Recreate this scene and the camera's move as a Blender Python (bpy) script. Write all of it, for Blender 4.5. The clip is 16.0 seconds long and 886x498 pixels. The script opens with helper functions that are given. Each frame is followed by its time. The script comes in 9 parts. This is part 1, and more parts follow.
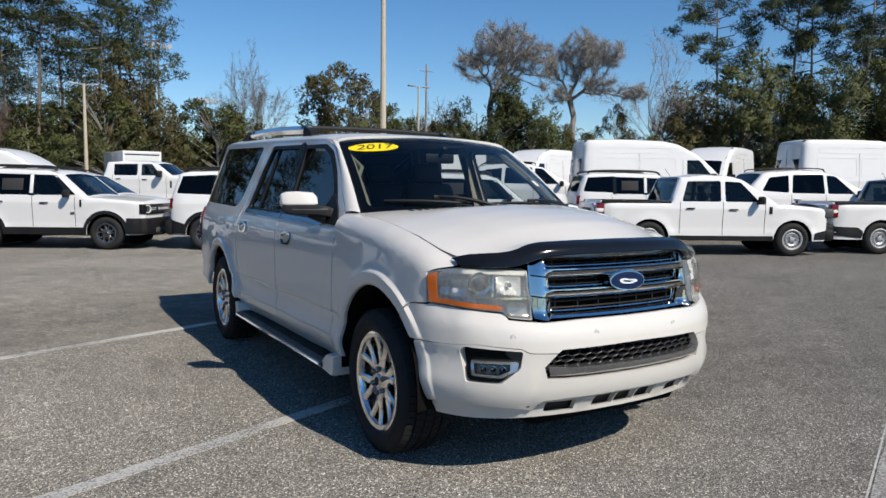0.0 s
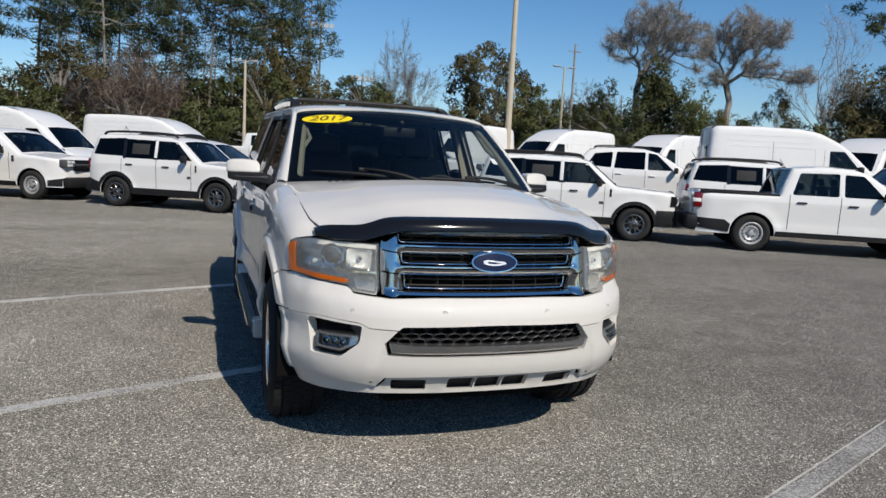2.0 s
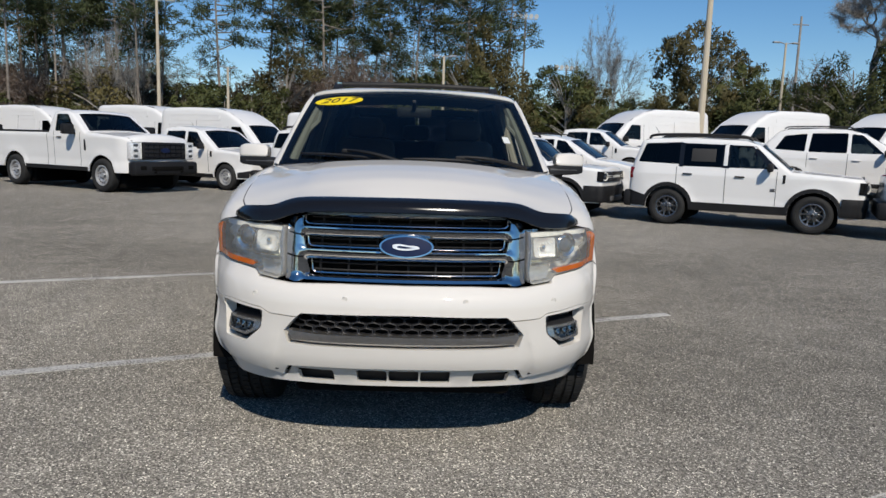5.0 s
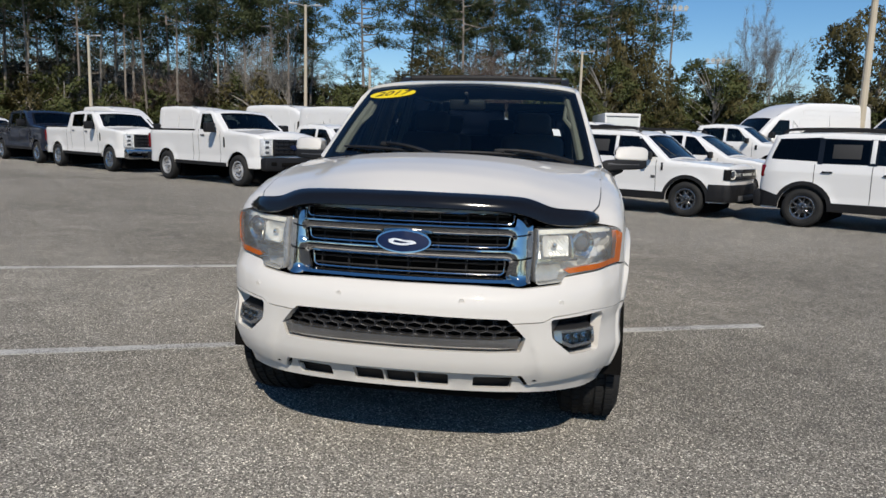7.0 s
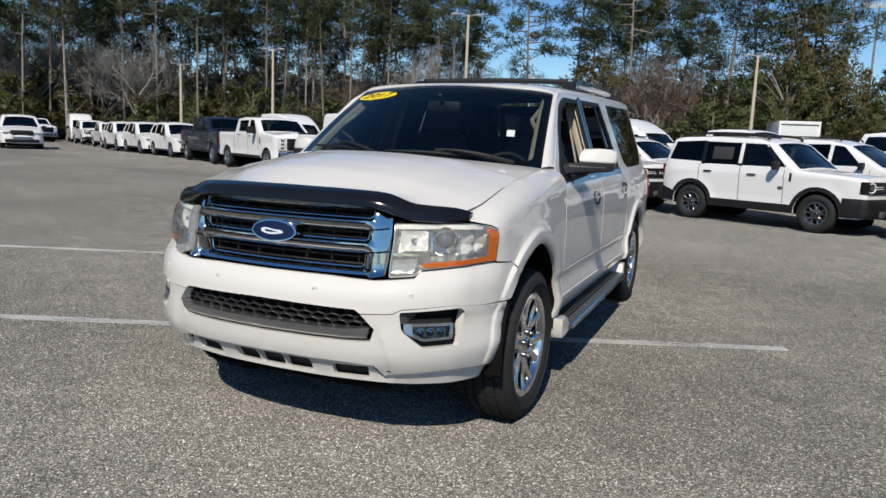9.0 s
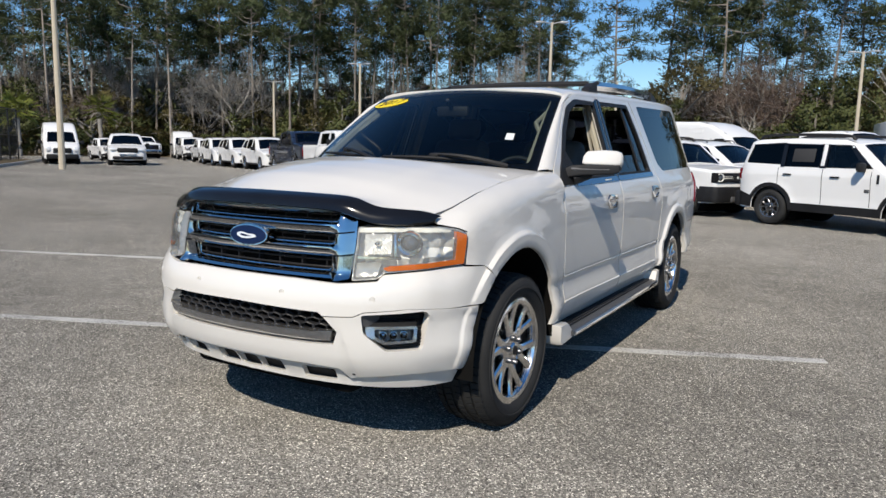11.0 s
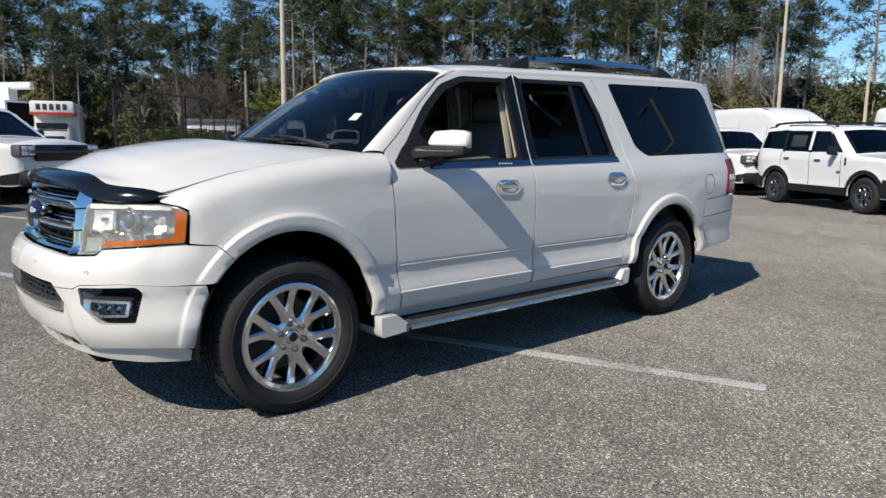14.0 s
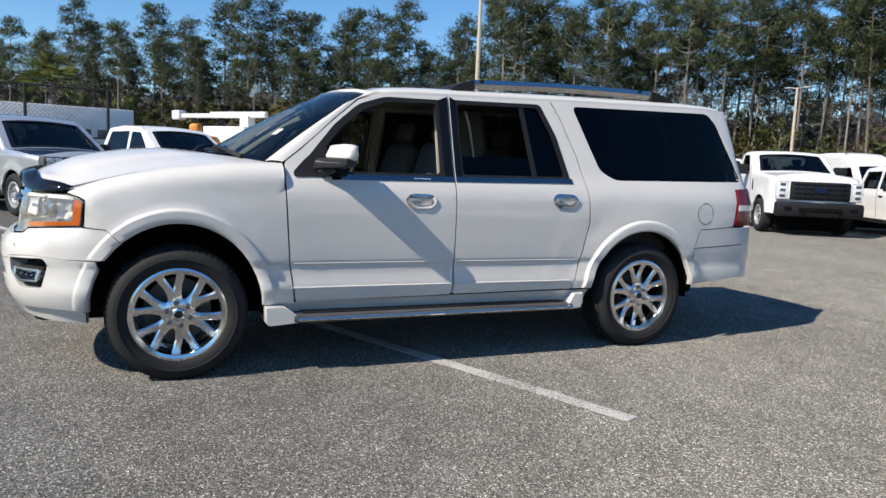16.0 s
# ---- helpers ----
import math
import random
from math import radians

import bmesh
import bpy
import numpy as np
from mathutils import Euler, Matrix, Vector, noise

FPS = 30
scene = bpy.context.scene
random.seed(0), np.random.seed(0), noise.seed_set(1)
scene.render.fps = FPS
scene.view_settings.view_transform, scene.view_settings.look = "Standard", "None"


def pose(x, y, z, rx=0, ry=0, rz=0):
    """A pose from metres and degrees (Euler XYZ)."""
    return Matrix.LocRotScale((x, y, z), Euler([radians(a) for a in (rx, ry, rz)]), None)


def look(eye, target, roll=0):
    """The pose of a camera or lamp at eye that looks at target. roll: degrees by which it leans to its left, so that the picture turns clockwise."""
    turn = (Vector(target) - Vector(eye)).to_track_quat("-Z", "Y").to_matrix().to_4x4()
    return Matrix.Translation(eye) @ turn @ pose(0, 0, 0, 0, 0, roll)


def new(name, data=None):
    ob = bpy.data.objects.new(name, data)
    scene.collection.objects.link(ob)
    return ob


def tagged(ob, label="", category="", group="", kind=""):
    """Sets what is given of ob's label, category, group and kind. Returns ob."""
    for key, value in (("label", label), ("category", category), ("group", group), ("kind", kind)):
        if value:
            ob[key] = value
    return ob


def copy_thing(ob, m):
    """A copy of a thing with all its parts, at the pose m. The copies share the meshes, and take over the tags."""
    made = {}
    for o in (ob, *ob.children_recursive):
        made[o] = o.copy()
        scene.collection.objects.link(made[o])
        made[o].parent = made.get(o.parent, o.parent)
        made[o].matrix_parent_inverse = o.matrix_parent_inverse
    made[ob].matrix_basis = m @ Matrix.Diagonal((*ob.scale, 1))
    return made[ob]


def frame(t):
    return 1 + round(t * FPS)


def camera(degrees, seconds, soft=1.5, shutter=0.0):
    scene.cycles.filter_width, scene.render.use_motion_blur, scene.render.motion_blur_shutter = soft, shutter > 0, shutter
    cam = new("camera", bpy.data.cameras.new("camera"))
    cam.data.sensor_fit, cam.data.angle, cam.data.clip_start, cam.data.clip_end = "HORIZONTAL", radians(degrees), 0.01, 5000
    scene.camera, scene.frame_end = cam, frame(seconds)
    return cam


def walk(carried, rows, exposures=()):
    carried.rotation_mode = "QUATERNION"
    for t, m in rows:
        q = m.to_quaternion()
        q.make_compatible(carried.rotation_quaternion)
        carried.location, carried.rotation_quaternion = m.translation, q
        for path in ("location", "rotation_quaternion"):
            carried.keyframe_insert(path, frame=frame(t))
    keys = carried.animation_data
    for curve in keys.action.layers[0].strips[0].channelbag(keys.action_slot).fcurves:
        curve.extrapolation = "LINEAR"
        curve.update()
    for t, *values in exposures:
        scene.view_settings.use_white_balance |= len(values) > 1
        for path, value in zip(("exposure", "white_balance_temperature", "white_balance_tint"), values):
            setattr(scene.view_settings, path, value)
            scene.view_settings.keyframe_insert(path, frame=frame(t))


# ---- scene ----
cam = camera(64.2, 16.0)
PATH = [
    (0, (-2.564, -3.494, 1.461), (-1.571, -1.766, 1.286), 0.6),
    (0.5, (-2.317, -3.675, 1.451), (-1.398, -1.909, 1.262), 1.5),
    (1, (-2.02, -3.809, 1.449), (-1.194, -2.0, 1.237), 2.4),
    (1.5, (-1.674, -3.904, 1.461), (-0.944, -2.056, 1.233), 2.9),
    (2, (-1.282, -4.013, 1.461), (-0.667, -2.125, 1.221), 3.0),
    (2.5, (-0.918, -4.01, 1.449), (-0.417, -2.091, 1.192), 3.0),
    (3, (-0.564, -3.997, 1.437), (-0.177, -2.053, 1.167), 3.0),
    (3.5, (-0.286, -3.972, 1.444), (-0.003, -2.012, 1.164), 3.1),
    (4, (-0.111, -3.953, 1.442), (0.079, -1.982, 1.16), 2.8),
    (4.2, (-0.049, -3.962, 1.444), (0.11, -1.989, 1.16), 2.6),
    (6.5, (0.382, -3.861, 1.436), (0.158, -1.895, 1.139), 1.4),
    (7, (0.671, -3.764, 1.429), (0.326, -1.818, 1.124), 1.7),
    (7.5, (1.047, -3.722, 1.438), (0.576, -1.804, 1.125), 1.8),
    (8, (1.37, -3.597, 1.428), (0.778, -1.713, 1.108), 2.1),
    (8.5, (1.704, -3.549, 1.423), (1.003, -1.703, 1.109), 2.3),
    (9, (1.952, -3.476, 1.427), (1.159, -1.665, 1.127), 2.3),
    (9.5, (2.077, -3.336, 1.421), (1.208, -1.558, 1.132), 2.2),
    (11.8, (2.648, -3.046, 1.41), (1.54, -1.405, 1.128), 0.5),
    (12, (2.712, -2.915, 1.415), (1.576, -1.293, 1.132), 0.4),
    (12.5, (3.003, -2.627, 1.393), (1.781, -1.07, 1.106), 0.3),
    (13, (3.328, -2.297, 1.383), (2.014, -0.818, 1.09), 0.3),
    (13.5, (3.65, -1.95, 1.37), (2.241, -0.564, 1.068), 0.4),
    (14, (4.007, -1.625, 1.368), (2.5, -0.347, 1.063), 0.6),
    (14.5, (4.311, -1.275, 1.366), (2.712, -0.112, 1.067), 0.9),
    (15, (4.693, -0.931, 1.362), (3.009, 0.11, 1.076), 1.4),
    (15.5, (4.949, -0.548, 1.345), (3.189, 0.366, 1.085), 1.8),
    (16, (5.248, -0.17, 1.314), (3.421, 0.609, 1.082), 2.4),
]
walk(cam, [(t, look(eye, target, roll)) for t, eye, target, roll in PATH],
     [(0.0, 0.10), (2.0, -0.06), (3.5, -0.14), (8.0, -0.10), (9.5, 0.06), (12.5, 0.20), (14.5, 0.32), (16.0, 0.50)])

# ---- light ----
SUN = Vector((0.24, -1.08, 1.0)).normalized()
world = bpy.data.worlds.new("sky")
scene.world = world
world.use_nodes = True
wn = world.node_tree.nodes
sky = wn.new("ShaderNodeTexSky")
sky.sky_type, sky.sun_disc = "NISHITA", False
sky.sun_elevation = math.asin(SUN.z)
sky.sun_rotation = math.atan2(SUN.x, SUN.y)
sky.air_density, sky.dust_density, sky.ozone_density = 1.0, 0.0, 5.0
wn["Background"].inputs[1].default_value = 0.108
deep = wn.new("ShaderNodeHueSaturation")   # the clear winter sky is a deep blue
deep.inputs["Saturation"].default_value = 1.18
world.node_tree.links.new(sky.outputs[0], deep.inputs["Color"])
world.node_tree.links.new(deep.outputs[0], wn["Background"].inputs[0])
sun_data = bpy.data.lights.new("sun", "SUN")
sun_data.energy, sun_data.angle, sun_data.color = 4.35, radians(0.53), (1.0, 0.915, 0.79)
sun = new("sun", sun_data)
sun.matrix_world = look((0, 0, 30), Vector((0, 0, 30)) - SUN)


# ---- materials ----
def shader(name):
    m = bpy.data.materials.new(name)
    m.use_nodes = True
    return m, m.node_tree.nodes, m.node_tree.links, m.node_tree.nodes["Principled BSDF"]


def mat(name, col, rough=0.5, metal=0.0, var=0.12, scale=3.0, bump=0.0, bscale=150.0, coat=0.0, spec=0.5, rvar=0.08, each=0.0):
    """A painted, moulded or natural surface: colour that varies at two scales, uneven gloss and a fine relief. each: how far pieces differ."""
    m, n, l, b = shader(name)
    tc = n.new("ShaderNodeTexCoord")
    big, fine = n.new("ShaderNodeTexNoise"), n.new("ShaderNodeTexNoise")
    big.inputs["Scale"].default_value, big.inputs["Detail"].default_value = scale, 5
    fine.inputs["Scale"].default_value, fine.inputs["Detail"].default_value = bscale, 3
    for k in (big, fine):
        l.new(tc.outputs["Object"], k.inputs["Vector"])
    add = n.new("ShaderNodeMath")
    add.operation = "MULTIPLY_ADD"
    l.new(fine.outputs[0], add.inputs[0])
    add.inputs[1].default_value = 0.4
    l.new(big.outputs[0], add.inputs[2])
    mr = n.new("ShaderNodeMapRange")
    mr.inputs[1].default_value, mr.inputs[2].default_value = 0.4, 1.0
    mr.inputs[3].default_value, mr.inputs[4].default_value = 1 - var, 1 + var
    l.new(add.outputs[0], mr.inputs[0])
    mul = n.new("ShaderNodeVectorMath")
    mul.operation = "SCALE"
    mul.inputs[0].default_value = col
    l.new(mr.outputs[0], mul.inputs["Scale"])
    out = mul.outputs[0]
    if each:
        oi, m2, mul2 = n.new("ShaderNodeObjectInfo"), n.new("ShaderNodeMapRange"), n.new("ShaderNodeVectorMath")
        m2.inputs[3].default_value, m2.inputs[4].default_value = 1 - each, 1 + each
        mul2.operation = "SCALE"
        l.new(oi.outputs["Random"], m2.inputs[0])
        l.new(out, mul2.inputs[0])
        l.new(m2.outputs[0], mul2.inputs["Scale"])
        out = mul2.outputs[0]
    l.new(out, b.inputs["Base Color"])
    r2 = n.new("ShaderNodeMapRange")
    r2.inputs[1].default_value, r2.inputs[2].default_value = 0.3, 0.7
    r2.inputs[3].default_value, r2.inputs[4].default_value = max(0.02, rough - rvar), min(1, rough + rvar)
    l.new(big.outputs[0], r2.inputs[0])
    l.new(r2.outputs[0], b.inputs["Roughness"])
    b.inputs["Metallic"].default_value = metal
    b.inputs["Coat Weight"].default_value = coat
    b.inputs["Coat Roughness"].default_value = 0.03
    b.inputs["Specular IOR Level"].default_value = spec
    if bump:
        bp = n.new("ShaderNodeBump")
        bp.inputs["Strength"].default_value, bp.inputs["Distance"].default_value = bump, 0.01
        l.new(fine.outputs[0], bp.inputs["Height"])
        l.new(bp.outputs[0], b.inputs["Normal"])
    return m


def glass(name, tint, gloss=1.45, rough=0.01, haze=0.0):
    """A thin pane: tinted see-through with a mirror gloss that grows towards grazing."""
    m, n, l, b = shader(name)
    tr, gl, mix, fr = n.new("ShaderNodeBsdfTransparent"), n.new("ShaderNodeBsdfGlossy"), n.new("ShaderNodeMixShader"), n.new("ShaderNodeFresnel")
    tr.inputs[0].default_value = (*tint, 1)
    gl.inputs["Roughness"].default_value = rough
    fr.inputs[0].default_value = gloss
    l.new(fr.outputs[0], mix.inputs[0])
    inner = tr.outputs[0]
    if haze:
        # weathered plastic: a thin milky film, uneven
        df, film, nz, mr = n.new("ShaderNodeBsdfDiffuse"), n.new("ShaderNodeMixShader"), n.new("ShaderNodeTexNoise"), n.new("ShaderNodeMapRange")
        df.inputs[0].default_value = (0.86, 0.86, 0.83, 1)
        nz.inputs["Scale"].default_value = 9.0
        mr.inputs[3].default_value, mr.inputs[4].default_value = haze * 0.5, haze * 1.5
        l.new(nz.outputs[0], mr.inputs[0])
        l.new(mr.outputs[0], film.inputs[0])
        l.new(tr.outputs[0], film.inputs[1])
        l.new(df.outputs[0], film.inputs[2])
        inner = film.outputs[0]
    l.new(inner, mix.inputs[1])
    l.new(gl.outputs[0], mix.inputs[2])
    l.new(mix.outputs[0], n["Material Output"].inputs[0])
    return m


def asphalt_material():
    m, n, l, b = shader("worn asphalt")
    tc = n.new("ShaderNodeTexCoord")

    def tex(kind, scale, detail=4):
        k = n.new(kind)
        k.inputs["Scale"].default_value = scale
        if kind == "ShaderNodeTexNoise":
            k.inputs["Detail"].default_value = detail
        l.new(tc.outputs["Object"], k.inputs["Vector"])
        return k

    grain = tex("ShaderNodeTexVoronoi", 150)
    chips = tex("ShaderNodeTexVoronoi", 135)
    fine = tex("ShaderNodeTexNoise", 260, 2)
    patch = tex("ShaderNodeTexNoise", 0.35, 6)
    blot = tex("ShaderNodeTexNoise", 3.2, 5)
    sep = n.new("ShaderNodeSeparateColor")
    l.new(grain.outputs["Color"], sep.inputs[0])
    ramp = n.new("ShaderNodeValToRGB")
    e = ramp.color_ramp.elements
    e[0].position, e[0].color = 0.0, (0.032, 0.0303, 0.0272, 1)
    e[1].position, e[1].color = 1.0, (0.50, 0.474, 0.418, 1)
    for p, c in ((0.2, (0.066, 0.0625, 0.056, 1)), (0.5, (0.108, 0.1023, 0.0915, 1)), (0.75, (0.150, 0.142, 0.127, 1)), (0.92, (0.240, 0.2275, 0.200, 1))):
        k = e.new(p)
        k.color = c
    l.new(sep.outputs[0], ramp.inputs[0])
    # a flow pattern of paler, drier lanes
    lanes = n.new("ShaderNodeTexNoise")
    lanes.inputs["Scale"].default_value, lanes.inputs["Detail"].default_value = 0.22, 4
    mapping = n.new("ShaderNodeMapping")
    mapping.inputs["Rotation"].default_value = (0, 0, radians(28))
    mapping.inputs["Scale"].default_value = (0.35, 1.6, 1)
    l.new(tc.outputs["Object"], mapping.inputs[0])
    l.new(mapping.outputs[0], lanes.inputs["Vector"])
    s1, s2 = n.new("ShaderNodeMath"), n.new("ShaderNodeMath")
    s1.operation, s2.operation = "MULTIPLY_ADD", "ADD"
    l.new(lanes.outputs[0], s1.inputs[0])
    s1.inputs[1].default_value = 1.6
    l.new(patch.outputs[0], s1.inputs[2])
    l.new(s1.outputs[0], s2.inputs[0])
    l.new(blot.outputs[0], s2.inputs[1])
    mr = n.new("ShaderNodeMapRange")
    mr.inputs[1].default_value, mr.inputs[2].default_value = 1.4, 2.2
    mr.inputs[3].default_value, mr.inputs[4].default_value = 1.08, 1.85
    l.new(s2.outputs[0], mr.inputs[0])
    mul = n.new("ShaderNodeVectorMath")
    mul.operation = "SCALE"
    l.new(ramp.outputs[0], mul.inputs[0])
    # pale chips of stone among the grit
    near_chip, few, both_chip, lift = (n.new("ShaderNodeMath") for _ in range(4))
    sep2 = n.new("ShaderNodeSeparateColor")
    l.new(chips.outputs["Color"], sep2.inputs[0])
    near_chip.operation, few.operation, both_chip.operation, lift.operation = "LESS_THAN", "GREATER_THAN", "MULTIPLY", "MULTIPLY_ADD"
    l.new(chips.outputs["Distance"], near_chip.inputs[0])
    near_chip.inputs[1].default_value = 0.30
    l.new(sep2.outputs[1], few.inputs[0])
    few.inputs[1].default_value = 0.78
    l.new(near_chip.outputs[0], both_chip.inputs[0])
    l.new(few.outputs[0], both_chip.inputs[1])
    l.new(both_chip.outputs[0], lift.inputs[0])
    l.new(mr.outputs[0], lift.inputs[1])
    l.new(mr.outputs[0], lift.inputs[2])
    l.new(lift.outputs[0], mul.inputs["Scale"])
    l.new(mul.outputs[0], b.inputs["Base Color"])
    b.inputs["Roughness"].default_value = 0.95
    b.inputs["Diffuse Roughness"].default_value = 1.0
    b.inputs["Specular IOR Level"].default_value = 0.12
    bp, mix = n.new("ShaderNodeBump"), n.new("ShaderNodeMath")
    mix.operation = "MULTIPLY_ADD"
    l.new(fine.outputs[0], mix.inputs[0])
    mix.inputs[1].default_value = 0.5
    l.new(grain.outputs["Distance"], mix.inputs[2])
    l.new(mix.outputs[0], bp.inputs["Height"])
    bp.inputs["Strength"].default_value, bp.inputs["Distance"].default_value = 0.8, 0.007
    l.new(bp.outputs[0], b.inputs["Normal"])
    return m


def paint_line_material(name="worn road paint", wear=0.0):
    m, n, l, b = shader(name)
    tc = n.new("ShaderNodeTexCoord")
    nz, big = n.new("ShaderNodeTexNoise"), n.new("ShaderNodeTexNoise")
    nz.inputs["Scale"].default_value, nz.inputs["Detail"].default_value = 90, 4
    big.inputs["Scale"].default_value = 1.6
    for k in (nz, big):
        l.new(tc.outputs["Object"], k.inputs["Vector"])
    add = n.new("ShaderNodeMath")
    add.operation = "MULTIPLY_ADD"
    l.new(big.outputs[0], add.inputs[0])
    add.inputs[1].default_value = 0.55
    l.new(nz.outputs[0], add.inputs[2])
    ramp = n.new("ShaderNodeValToRGB")
    e = ramp.color_ramp.elements
    e[0].position, e[0].color = 0.60 + 0.6 * wear, (0.13, 0.123, 0.11, 1)
    e[1].position, e[1].color = 0.80 + 1.4 * wear, (0.52, 0.505, 0.465, 1)
    l.new(add.outputs[0], ramp.inputs[0])
    l.new(ramp.outputs[0], b.inputs["Base Color"])
    b.inputs["Roughness"].default_value = 0.85
    bp = n.new("ShaderNodeBump")
    bp.inputs["Strength"].default_value, bp.inputs["Distance"].default_value = 0.4, 0.004
    l.new(nz.outputs[0], bp.inputs["Height"])
    l.new(bp.outputs[0], b.inputs["Normal"])
    return m


def leaf_material(name, col, col2):
    m, n, l, b = shader(name)
    geo, ramp, oi = n.new("ShaderNodeNewGeometry"), n.new("ShaderNodeValToRGB"), n.new("ShaderNodeObjectInfo")
    e = ramp.color_ramp.elements
    e[0].color, e[1].color = (*col, 1), (*col2, 1)
    l.new(geo.outputs["Random Per Island"], ramp.inputs[0])
    mr, mul = n.new("ShaderNodeMapRange"), n.new("ShaderNodeVectorMath")
    mr.inputs[3].default_value, mr.inputs[4].default_value = 0.75, 1.25
    mul.operation = "SCALE"
    l.new(oi.outputs["Random"], mr.inputs[0])
    l.new(ramp.outputs[0], mul.inputs[0])
    l.new(mr.outputs[0], mul.inputs["Scale"])
    l.new(mul.outputs[0], b.inputs["Base Color"])
    b.inputs["Roughness"].default_value = 0.6
    b.inputs["Specular IOR Level"].default_value = 0.25
    tl, mix = n.new("ShaderNodeBsdfTranslucent"), n.new("ShaderNodeMixShader")
    l.new(mul.outputs[0], tl.inputs[0])
    mix.inputs[0].default_value = 0.25
    l.new(b.outputs[0], mix.inputs[1])
    l.new(tl.outputs[0], mix.inputs[2])
    l.new(mix.outputs[0], n["Material Output"].inputs[0])
    return m


